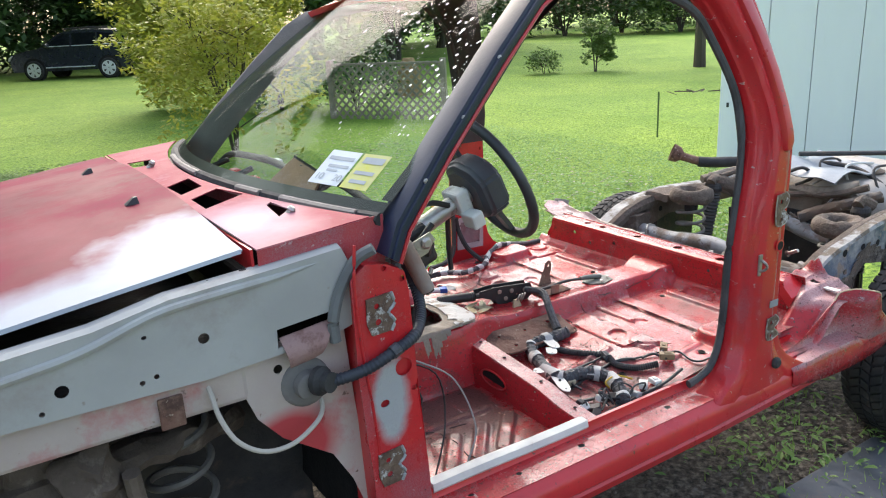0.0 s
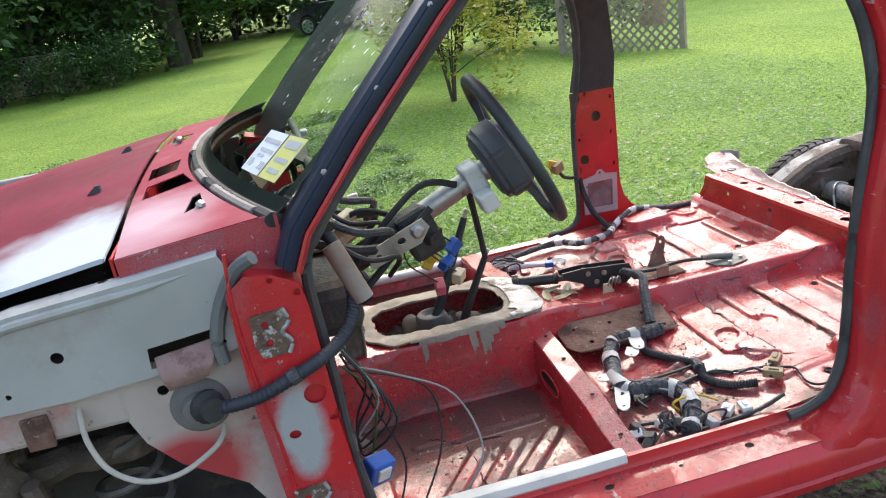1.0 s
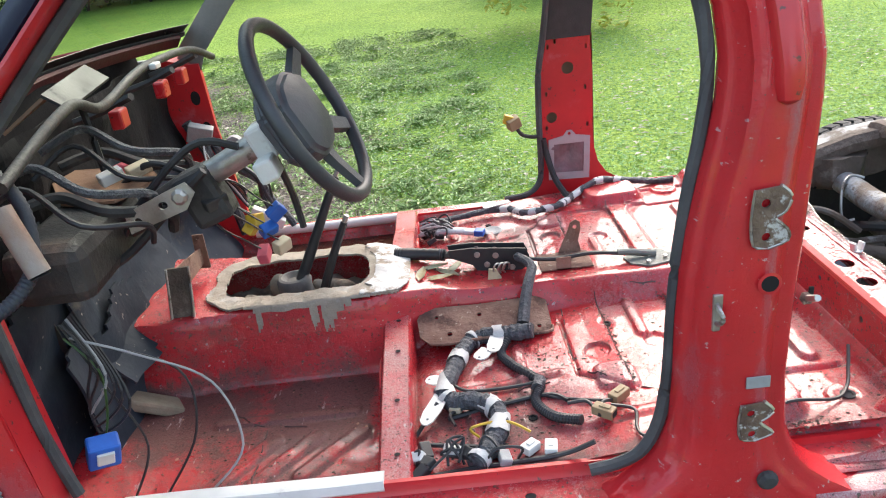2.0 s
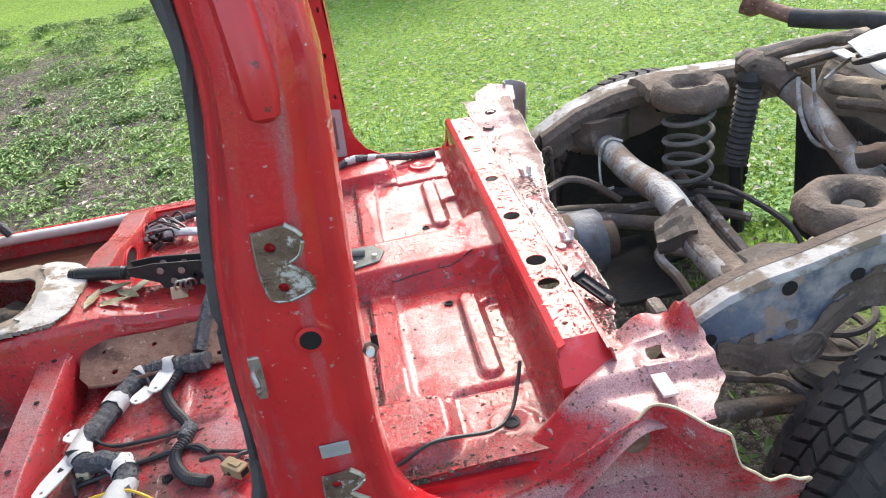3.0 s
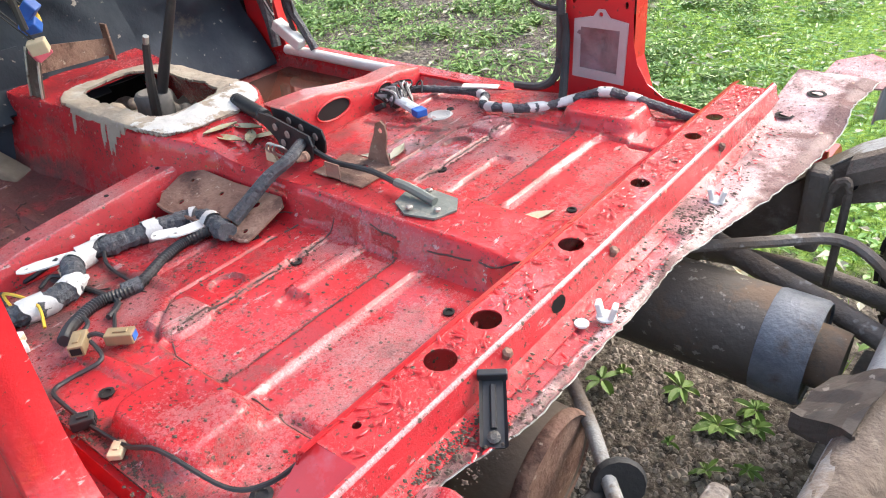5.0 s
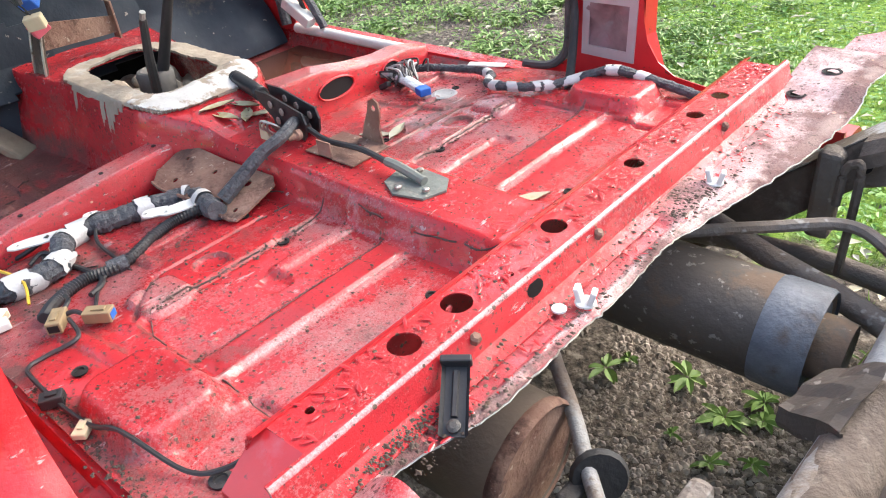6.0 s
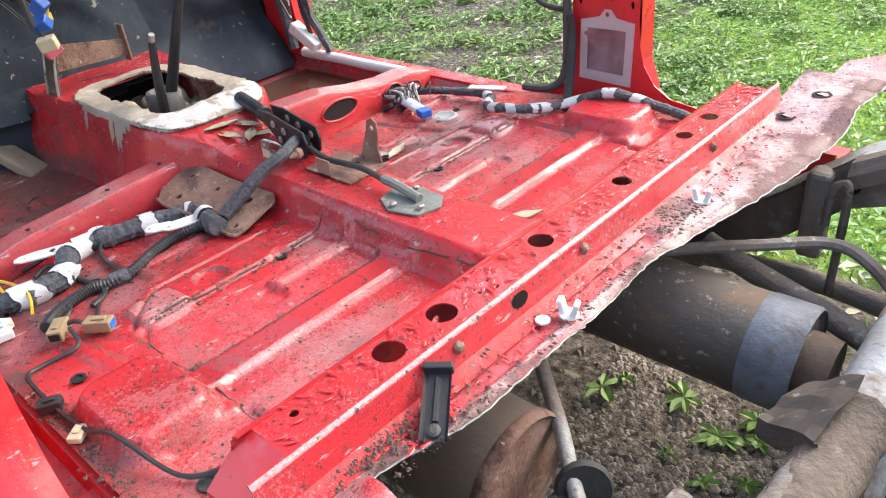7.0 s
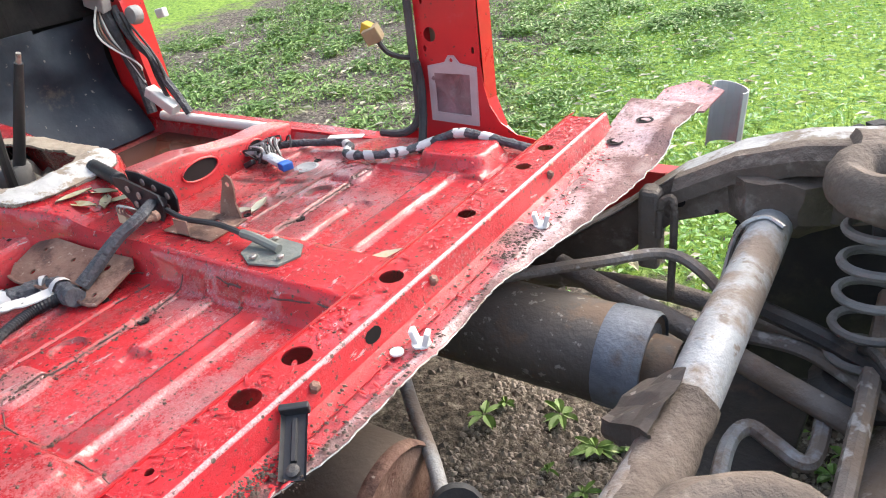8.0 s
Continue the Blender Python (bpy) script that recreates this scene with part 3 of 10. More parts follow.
def undulation(x, y):
    """Small bumps of the ground near the truck."""
    return math.exp(-((x - 2) ** 2 + (y - 4) ** 2) / 90) * (0.035 * nz(x, y, 0, 0.9) + 0.012 * nz(x, y, 5, 4))


def make_ground():
    def axis(lo, hi, fine_lo, fine_hi, step):
        out = [fine_lo + step * k for k in range(int((fine_hi - fine_lo) / step) + 1)]
        g, a = step, out[0]
        while a > lo:
            g *= 1.45
            a -= g
            out.insert(0, a)
        g, a = step, out[-1]
        while a < hi:
            g *= 1.45
            a += g
            out.append(a)
        return out

    xs, ys = axis(-900, 900, -3, 8, 0.10), axis(-900, 900, -2, 10, 0.10)
    verts, bare = [], []
    for x in xs:
        for y in ys:
            verts.append((x, y, rise(x, y) + undulation(x, y)))
            bare.append(bareness(x, y))
    n = len(ys)
    faces = [(i * n + j, (i + 1) * n + j, (i + 1) * n + j + 1, i * n + j + 1) for i in range(len(xs) - 1) for j in range(n - 1)]
    me = bpy.data.meshes.new("ground")
    me.from_pydata(verts, [], faces)
    me.attributes.new("bare", "FLOAT", "POINT").data.foreach_set("value", bare)
    me.materials.append(GROUND)
    for p in me.polygons:
        p.use_smooth = True
    tagged(new("ground", me), "mown green lawn with a bare dark earth drive", "ground", kind="structure")


def scatter(name, n, where, make, material, label, category, lift=None):
    """One mesh of many small pieces: make() gives a piece's points at a place."""
    verts, faces = [], []
    k = 0
    while k < n:
        p = where()
        if p is None:
            continue
        k += 1
        pts, fs = make(p)
        if lift:
            up = lift(*p)
            pts = [(a, b, c + up) for a, b, c in pts]
        o = len(verts)
        verts += pts
        faces += [tuple(o + i for i in f) for f in fs]
    me = bpy.data.meshes.new(name)
    me.from_pydata(verts, [], faces)
    me.materials.append(material)
    return tagged(new(name, me), label, category, kind="stuff")


def blade(p):
    x, y = p
    g = rise(x, y)
    h = rng.uniform(0.010, 0.034) * (1 if y < 5 else 0.55)
    a, w, lean = rng.uniform(0, 6.28), rng.uniform(0.0025, 0.0055), rng.uniform(0.2, 1.3) * h
    dx, dy = math.cos(a), math.sin(a)
    return [(x - dy * w, y + dx * w, -0.01 + g), (x + dy * w, y - dx * w, -0.01 + g), (x + dx * lean, y + dy * lean, h + g)], [(0, 1, 2)]


def tuft(p):
    x, y = p
    h = rng.uniform(0.02, 0.075)
    a, w, lean = rng.uniform(0, 6.28), rng.uniform(0.002, 0.004), rng.uniform(0.3, 1.0) * h
    dx, dy = math.cos(a), math.sin(a)
    return [(x - dy * w, y + dx * w, -0.01), (x + dy * w, y - dx * w, -0.01), (x + dx * lean, y + dy * lean, h)], [(0, 1, 2)]


def clover(p):
    x, y = p
    r, a, h = 0.005 + 0.015 * rng.random() ** 2, rng.uniform(0, 6.28), rise(x, y) + rng.uniform(0.012, 0.05)
    c, s, up = math.cos(a), math.sin(a), rng.uniform(-0.3, 0.5)
    pts = [(x + r * (c * u - s * v), y + r * (s * u + c * v), h + r * (up * u + w)) for u, v, w in ((-1, 0, 0), (-0.25, 0.5, 0.22), (0.45, 0.42, 0.2), (1, 0, 0), (0.45, -0.42, 0.2), (-0.25, -0.5, 0.22))]
    return pts, [(0, 1, 2, 3), (0, 3, 4, 5)]


def weed_leaf(p):
    x, y = p
    r, a, h = 0.008 + 0.020 * rng.random() ** 2, rng.uniform(0, 6.28), rise(x, y) + rng.uniform(0.008, 0.06)
    c, s, up = math.cos(a), math.sin(a), rng.uniform(-0.4, 0.6)
    pts = [(x + r * (c * u - s * v), y + r * (s * u + c * v), h + r * (up * u + w)) for u, v, w in ((-1, 0, 0), (-0.25, 0.42, 0.2), (0.45, 0.36, 0.18), (1, 0, -0.1), (0.45, -0.36, 0.18), (-0.25, -0.42, 0.2))]
    return pts, [(0, 1, 2, 3), (0, 3, 4, 5)]


def pebble(p):
    x, y = p
    r = 0.003 + 0.013 * rng.random() ** 2.5
    a = rng.uniform(0, 6.28)
    pts = [(x + r * math.cos(a + k * 1.57) * (1 + 0.4 * (k % 2)), y + r * math.sin(a + k * 1.57), -0.002) for k in range(4)]
    pts.append((x, y, r * rng.uniform(0.5, 0.9)))
    return pts, [(0, 1, 4), (1, 2, 4), (2, 3, 4), (3, 0, 4)]


def clod(p):
    x, y = p
    r = 0.001 + 0.011 * rng.random() ** 5
    a = rng.uniform(0, 6.28)
    pts = [(x + r * math.cos(a + k * 1.2566) * rng.uniform(0.7, 1.3), y + r * math.sin(a + k * 1.2566), -0.001) for k in range(5)]
    pts.append((x + r * rng.uniform(-0.3, 0.3), y + r * rng.uniform(-0.3, 0.3), r * rng.uniform(0.3, 0.8)))
    return pts, [(k, (k + 1) % 5, 5) for k in range(5)]


def flatleaf(p):
    x, y = p
    r, a = rng.uniform(0.015, 0.04), rng.uniform(0, 6.28)
    c, s = math.cos(a), math.sin(a)
    z = rise(x, y) + rng.uniform(0.01, 0.04)
    pts = [(x + r * (c * u - s * v), y + r * (s * u + c * v), z + w * r) for u, v, w in ((-1, 0, 0.1), (-0.2, 0.45, 0.35), (0.9, 0.1, 0.1), (-0.1, -0.45, 0.3))]
    return pts, [(0, 1, 2), (0, 2, 3)]


def lawn_spot(lo, hi, near_bias, patch=0.0):
    def go():
        x = rng.uniform(lo[0], hi[0])
        y = lo[1] + (hi[1] - lo[1]) * rng.random() ** near_bias
        if rng.random() < bareness(x, y) * 1.25 - 0.1 + 0.9 * max(0, nz(x, y, 2, 1.4)) * (1 if patch else 0):
            return None
        return x, y
    return go


def earth_spot():
    x, y = rng.uniform(-1.5, 4.5), rng.uniform(0.9, 7.5)
    return (x, y) if rng.random() < bareness(x, y) else None


def weed_patch():
    if rng.random() < 0.014:
        cx, cy, r = rng.choice([(2.9, 2.85, 0.15), (1.55, 0.95, 0.3), (1.9, 1.05, 0.25), (2.5, 1.35, 0.25), (2.85, 3.0, 0.3), (3.4, 2.9, 0.3), (2.3, 1.55, 0.2), (2.6, 1.65, 0.25), (2.9, 1.75, 0.25), (2.2, 1.1, 0.25), (2.75, 1.2, 0.2)])
    else:
        cx, cy, r = rng.choice(CLUMPS)
    return rng.gauss(cx, r * 0.6), rng.gauss(cy, r * 0.6)


CLUMPS = [(rng.uniform(-2.6, 1.9), 3.0 + 8.0 * rng.random() ** 1.15, 0.06 + 0.26 * rng.random() ** 1.6) for _ in range(480)]


def make_plants_low():
    scatter("grass", 120000, lawn_spot((-3.0, 2.6), (9.0, 15.0), 2.3), blade, GRASS, "short green lawn grass blades", "grass", undulation)
    scatter("clover", 70000, lawn_spot((-2.0, 2.9), (7.0, 9.5), 2.0, 1.0), clover, CLOVER, "low green clover and plantain leaves in the lawn", "clover", undulation)
    scatter("weeds", 84000, weed_patch, weed_leaf, WEED, "small green weeds growing on bare earth", "weeds", undulation)
    scatter("weed_grass", 26000, weed_patch, tuft, GRASS, "small grass tufts among the weeds", "grass", undulation)
    scatter("gravel", 20000, earth_spot, pebble, STONE, "loose dark gravel on bare earth", "gravel", undulation)
    scatter("fallen_leaves", 3600, lambda: (rng.uniform(-2.5, 6), 3.0 + 8 * rng.random() ** 1.5), flatleaf, DRYLEAF, "pale fallen leaves scattered on the ground", "leaves", undulation)


def broad_weed(x, y, r, leaves):
    """A rosette of long leaves."""
    g = undulation(x, y)
    e = thing("broadleaf_weed", (x, y, g), "low green broadleaf weed on dark bare soil", "weed", "weeds under the frame")
    bm = bmesh.new()
    for k in range(leaves):
        a = 2 * math.pi * k / leaves + rng.uniform(-0.55, 0.55)
        L, w, up = r * rng.uniform(0.45, 1.15), r * rng.uniform(0.15, 0.24), rng.uniform(0.1, 0.75)
        c, s = math.cos(a), math.sin(a)
        rows = []
        for u, ww in ((0.1, 0.25), (0.35, 0.85), (0.6, 1.0), (0.85, 0.6), (1.0, 0.1)):
            z = g + 0.008 + L * (up * u - 0.45 * u * u)
            rows.append([bm.verts.new((x + c * L * u - s * w * ww * q, y + s * L * u + c * w * ww * q, z + abs(q) * 0.006)) for q in (-1, 0, 1)])
        for A, B in zip(rows, rows[1:]):
            for q in range(2):
                bm.faces.new((A[q], A[q + 1], B[q + 1], B[q]))
    part("leaf_rosette", bm, WEED, e, smooth=True)


# ---- trees ----
def leaf_cloud(blobs, n, size, flat=0.6):
    """Leaves clustered round blobs (x, y, z, r): an uneven crown with gaps."""
    verts, faces = [], []
    sub = []
    for (x, y, z, r) in blobs:
        for _ in range(max(4, int(22))):
            v = Vector((rng.gauss(0, 1), rng.gauss(0, 1), rng.gauss(0, 0.8))).normalized() * r * rng.uniform(0.45, 1.05)
            sub.append((x + v.x, y + v.y, z + v.z, r * rng.uniform(0.16, 0.34)))
    for _ in range(n):
        x, y, z, r = rng.choice(sub)
        p = Vector((rng.gauss(x, r * 0.6), rng.gauss(y, r * 0.6), rng.gauss(z, r * 0.5)))
        a = Vector((rng.gauss(0, 1), rng.gauss(0, 1), rng.gauss(0, 0.5))).normalized()
        b = a.cross(Vector((rng.gauss(0, 0.5), rng.gauss(0, 0.5), 1))).normalized()
        s = size * rng.uniform(0.6, 1.3)
        o = len(verts)
        verts += [tuple(p - a * s), tuple(p + b * s * 0.45 - a * s * 0.1), tuple(p + a * s), tuple(p - b * s * 0.45 - a * s * 0.1)]
        faces += [(o, o + 1, o + 2, o + 3)]
    return verts, faces


def tree(name, x, y, height, spread, trunk_r, n, size, leaf, label, category="tree", stems=1, low=0.35, group=""):
    z0 = rise(x, y)
    e = thing(name, (x, y, z0), label, category, group)
    bm = bmesh.new()
    blobs = []
    for s in range(stems):
        a0 = 2 * math.pi * s / max(1, stems) + rng.uniform(-0.4, 0.4)
        lean = 0.0 if stems == 1 else spread * 0.35
        topx, topy = x + math.cos(a0) * lean, y + math.sin(a0) * lean
        tube([(x + math.cos(a0) * trunk_r * 0.5, y + math.sin(a0) * trunk_r * 0.5, -0.05), (x + (topx - x) * 0.35, y + (topy - y) * 0.35, height * 0.35), (topx, topy, height * 0.78)],
             lambda t: trunk_r / (1 if stems == 1 else 1.8) * (1 - 0.75 * t), 7, bm, 4)
        for k in range(6 if stems == 1 else 4):
            a = rng.uniform(0, 6.28)
            h0 = height * rng.uniform(low, 0.7)
            f = h0 / (height * 0.78)
            bx, by = x + (topx - x) * f, y + (topy - y) * f
            r = spread * rng.uniform(0.35, 0.75)
            tip = (bx + math.cos(a) * r, by + math.sin(a) * r, min(height * 0.95, h0 + r * rng.uniform(0.3, 0.8)))
            tube([(bx, by, h0), ((bx + tip[0]) / 2, (by + tip[1]) / 2, h0 + (tip[2] - h0) * 0.6), tip], lambda t: trunk_r * 0.35 * (1 - 0.8 * t), 5, bm, 3)
            blobs.append((*tip, spread * rng.uniform(0.28, 0.45)))
        blobs.append((topx, topy, height * 0.82, spread * 0.42))
    if stems >= 3:
        for k in range(16):
            a, h = rng.uniform(0, 6.28), rng.uniform(0.12, 0.8)
            r = spread * (0.35 + 0.55 * math.sin(math.pi * min(1, h + 0.1))) * rng.uniform(0.6, 1.0)
            blobs.append((x + math.cos(a) * r, y + math.sin(a) * r, height * h, spread * 0.3))
    bmesh.ops.translate(bm, verts=bm.verts, vec=(0, 0, z0))
    part("trunk", bm, BARK, e, smooth=True)
    verts, faces = leaf_cloud([(bx, by, bz + z0, br) for bx, by, bz, br in blobs], n, size)
    me = bpy.data.meshes.new("crown")
    me.from_pydata(verts, [], faces)
    me.materials.append(leaf)
    c = new("crown", me)
    c.parent = e
    c.matrix_parent_inverse = Matrix.Translation((-x, -y, -z0))
    return e


def polar(az, r):
    return r * math.cos(radians(az)), r * math.sin(radians(az))


def make_background():
    # shrubs in the lawn
    tree("shrub", 3.15, 10.1, 2.3, 1.15, 0.03, 8500, 0.045, LEAFL, "leafy yellow-green shrub on the lawn", "shrub", 8, 0.12)
    tree("shrub", 4.9, 16.05, 3.5, 1.95, 0.045, 44000, 0.062, LEAFL, "large yellow-green shrub on the lawn", "shrub", 7, 0.15)
    for az, r in ((75, 39), (80, 41), (85, 40), (90, 37), (95, 38), (100, 34)):
        tree("hedge_bush", *polar(az, r), 5.0, 4.0, 0.1, 5200, 0.2, LEAFD, "tall dense dark hedge bush behind the cars", "bush", 5, 0.08, "hedge behind the cars")
    tree("sapling", 14.58, 15.01, 1.5, 0.52, 0.04, 4200, 0.045, LEAFM, "small round-headed young tree on the lawn", "tree", 3, 0.12)
    tree("bush", 13.51, 15.85, 0.6, 0.5, 0.02, 1500, 0.04, LEAFM, "small low bush on the lawn", "bush", 4, 0.2)
    tree("shade_tree", 16.66, 13.36, 6.0, 2.6, 0.17, 11000, 0.09, LEAFM, "broad green shade tree on the lawn", "tree", 1, 0.3)
    # the tall tree that the windshield mirrors
    tree("tall_tree", -1.86, 26.45, 37, 10.5, 0.4, 10000, 0.40, LEAFD, "tall dark green tree with a high open crown", "tree", 1, 0.52, "tall trees")
    # dark trees behind the front of the truck
    for az, r, h, s, lf in ((92.6, 29, 7, 3.0, LEAFD), (97, 27, 7, 4.0, LEAFD), (103, 25, 6, 3.6, LEAFD), (110, 24, 6, 3.8, LEAFD), (118, 24, 7, 4.2, LEAFD), (90, 41, 9, 5.0, LEAFD), (84, 44, 10, 5.2, LEAFM), (79, 40, 9, 4.6, LEAFM)):
        tree("garden_tree", *polar(az, r), h, s, 0.22, 9500, 0.15, lf, "dense dark green tree with a low crown", "tree", 3, 0.12, "trees round the garden")
    for az, r, h, s, lf in ((72, 36, 9, 5, LEAFM), (66, 33, 10, 5, LEAFD), (60.5, 30, 10, 4.2, LEAFD), (57, 38, 11, 5, LEAFD), (53, 62, 13, 6, LEAFD), (48.5, 66, 14, 7, LEAFD), (44.5, 60, 12, 6, LEAFM), (40.5, 64, 14, 7, LEAFD), (36, 60, 13, 7, LEAFM), (33, 64, 13, 7, LEAFD), (77, 60, 14, 7, LEAFD), (88, 62, 14, 8, LEAFD), (98, 60, 14, 8, LEAFD), (108, 55, 13, 8, LEAFD)):
        tree("far_tree", *polar(az, r), h, s, 0.28, 6500, 0.26, lf, "tall dark green tree at the edge of the lawn", "tree", 3, 0.06, "trees at the edge of the lawn")
    # added trees, largely out of view, that block the sky ahead and behind
    for az, r, h, s in ((88, 47, 16, 7), (93, 42, 17, 7), (98, 34, 15, 7), (106, 30, 15, 7), (114, 32, 16, 8), (124, 30, 20, 8), (136, 28, 18, 8), (150, 28, 15, 8), (168, 30, 10, 7), (195, 34, 8, 6), (225, 34, 8, 6), (255, 34, 8, 6), (285, 34, 8, 6), (315, 34, 8, 6)):
        tree("tall_tree", *polar(az, r), h, s, 0.35, 4200, 0.5, LEAFD, "tall dense dark green tree round the garden", "tree", 1, 0.1, "tall trees")
    for az, r in ((28, 47), (32, 45), (36, 47), (40, 44), (44, 46), (48, 45), (52, 48), (56, 46), (60, 44), (64, 42)):
        tree("hedgerow_bush", *polar(az, r), rng.uniform(3.2, 5.0), 3.6, 0.1, 4200, 0.16, rng.choice([LEAFD, LEAFD, LEAFM]), "dense green hedgerow bush along the end of the lawn", "bush", 5, 0.05, "hedgerow at the end of the lawn")
    for k, (az, r, h) in enumerate(((63.5, 14.6, 1.5), (69, 15.6, 1.3), (98, 22.5, 1.3), (101, 22.3, 1.2), (105, 22.6, 1.4), (109, 22.4, 1.2), (113, 22, 1.5))):
        tree("bush", *polar(az, r), h, 1.0, 0.03, 2200, 0.06, LEAFD, "dense dark green bush behind the lattice", "bush", 5, 0.1)

    def lattice(a, b, z0, z1):
        a, b = Vector((*a, 0)), Vector((*b, 0))
        L = (b - a).length
        d = (b - a).normalized()
        z0, z1 = z0 + rise(a.x, a.y), z1 + rise(a.x, a.y)
        m = Matrix.Translation((a.x, a.y, z0)) @ Matrix((d, (-d.y, d.x, 0), (0, 0, 1))).transposed().to_4x4()
        e = thing("lattice_screen", (a.x, a.y, 0), "weathered grey-brown wooden garden lattice screen", "lattice")
        H, w = z1 - z0, 0.018
        for side, sg in ((0, 1), (1, -1)):
            n = int((L + H) / 0.15)
            for k in range(n):
                c = -H + 0.15 * k if sg > 0 else 0.15 * k
                u0, u1 = c, c + sg * H
                lo_t = max(0, (0 - u0) / (u1 - u0)) if sg > 0 else max(0, (u0 - L) / H)
                hi_t = min(1, (L - u0) / H) if sg > 0 else min(1, u0 / H)
                if hi_t - lo_t < 0.05:
                    continue
                p, q = Vector((u0 + (u1 - u0) * lo_t, 0.004 + side * 0.008, H * lo_t)), Vector((u0 + (u1 - u0) * hi_t, 0.004 + side * 0.008, H * hi_t))
                v = (q - p).normalized()
                nrm = Vector((-v.z, 0, v.x)) * w
                bm = loft([[m @ (s + o + Vector((0, t, 0))) for o, t in ((nrm, 0), (-nrm, 0), (-nrm, 0.007), (nrm, 0.007))] for s in (p, q)])
                part("slat", bm, WOOD, e)
        for u in (0, L):
            part("post", bbox((u - 0.045, -0.05, -z0), (u + 0.045, 0.04, H + 0.05), 0.006, m), WOOD, e)
        part("rail", bbox((0, -0.02, H - 0.04), (L, 0.03, H), 0.004, m), WOOD, e)
    lattice((7.01, 10.79), (5.75, 12.50), 0.0, 0.96)
    ax, ay = polar(100, 23.5)
    bx, by = polar(108, 24.5)
    lattice((bx, by), (ax, ay), 0.1, 1.1)

    # garden stake and cut branch on the lawn
    x, y = 7.86, 6.93
    e = thing("garden_stake", (x, y, 0), "thin green metal garden stake standing in the lawn", "stake")
    part("stake", tube([(x, y, -0.05), (x + 0.02, y + 0.02, 0.62)], 0.012, 6, steps=0), LEAFD, e)
    x, y = 12.38, 9.66
    bm = bmesh.new()
    for k in range(14):
        q = rng.uniform(-0.9, 0.9)
        tube([(x + q * 0.7, y - q, 0.08), (x + q * 0.7 + rng.uniform(-0.4, 0.4), y - q + rng.uniform(-0.6, 0.6), rng.uniform(0.06, 0.12))], 0.016, 5, bm, 0)
    tagged(part("cut_branches", bm, BARK), "pile of bare cut branches lying on the lawn", "branches", kind="stuff")
    x, y = 8.6, 14.6
    z = rise(x, y)
    e = thing("stump", (x, y, z), "pale broken tree stump beside the trees", "stump")
    part("trunk", lathe([(0.3, -0.05), (0.26, 0.15), (0.24, 0.55), (0.12, 0.8)], Matrix.Translation((x, y, z)), 9), surf("broken wood", (0.40, 0.25, 0.14), (0.28, 0.17, 0.10), 6, 0.8, bump=0.5), e)

    # white outbuilding
    a, b = Vector((6.98, 5.31, 0)), Vector((9.45, 2.25, 0))
    e = thing("white_shed", a, "white painted wooden shed wall with vertical board seams", "shed", kind="structure")
    def wall(p, q, n):
        d = (q - p).normalized()
        out = Vector((d.y, -d.x, 0))
        L = (q - p).length
        for k in range(n):
            s0, s1 = p + d * (L * k / n + 0.004), p + d * (L * (k + 1) / n - 0.004)
            off = 0.003 * (k % 2)
            bm = loft([[s0 + out * off, s1 + out * off, s1 - out * 0.03, s0 - out * 0.03], [v + Vector((0, 0, 3.4)) for v in (s0 + out * off, s1 + out * off, s1 - out * 0.03, s0 - out * 0.03)]])
            part("board", bm, SIDING, e)
    wall(a, b, 9)
    wall(a + Vector((2.15, 1.42, 0)), a, 6)
    part("corner_board", loft([[a + Vector(v) for v in ((-0.012, -0.012, 0), (0.075, -0.11, 0), (0.09, -0.095, 0), (0.01, 0.008, 0))], [a + Vector(v) for v in ((-0.012, -0.012, 3.38), (0.075, -0.11, 3.38), (0.09, -0.095, 3.38), (0.01, 0.008, 3.38))]]), SIDING, e)
    for z, h in ((0.62, 0.05), (0.95, 0.03), (1.55, 0.05), (1.72, 0.02)):
        part("latch", bbox((0, -0.02, 0), (0.022, 0.0, h), 0.002, Matrix.Translation(a + Vector((0.03, -0.06, z)))), BLACKM, e)
    part("wall", loft([[a + Vector((0.06, 0.0, 0)), b + Vector((0.03, 0.03, 0)), b + Vector((2.15, 1.42, 0)), a + Vector((2.13, 1.36, 0))], [v + Vector((0, 0, 3.38)) for v in (a + Vector((0.06, 0, 0)), b + Vector((0.03, 0.03, 0)), b + Vector((2.15, 1.42, 0)), a + Vector((2.13, 1.36, 0)))]]), SIDING, e)
    part("roof", loft([[a + Vector((-0.1, 0, 3.4)), b + Vector((0, -0.2, 3.4)), b + Vector((2.2, 1.4, 3.4)), a + Vector((2.2, 1.5, 3.4))], [a + Vector((-0.1, 0, 3.5)), b + Vector((0, -0.2, 3.5)), b + Vector((2.2, 1.4, 3.5)), a + Vector((2.2, 1.5, 3.5))]]), GREY, e)


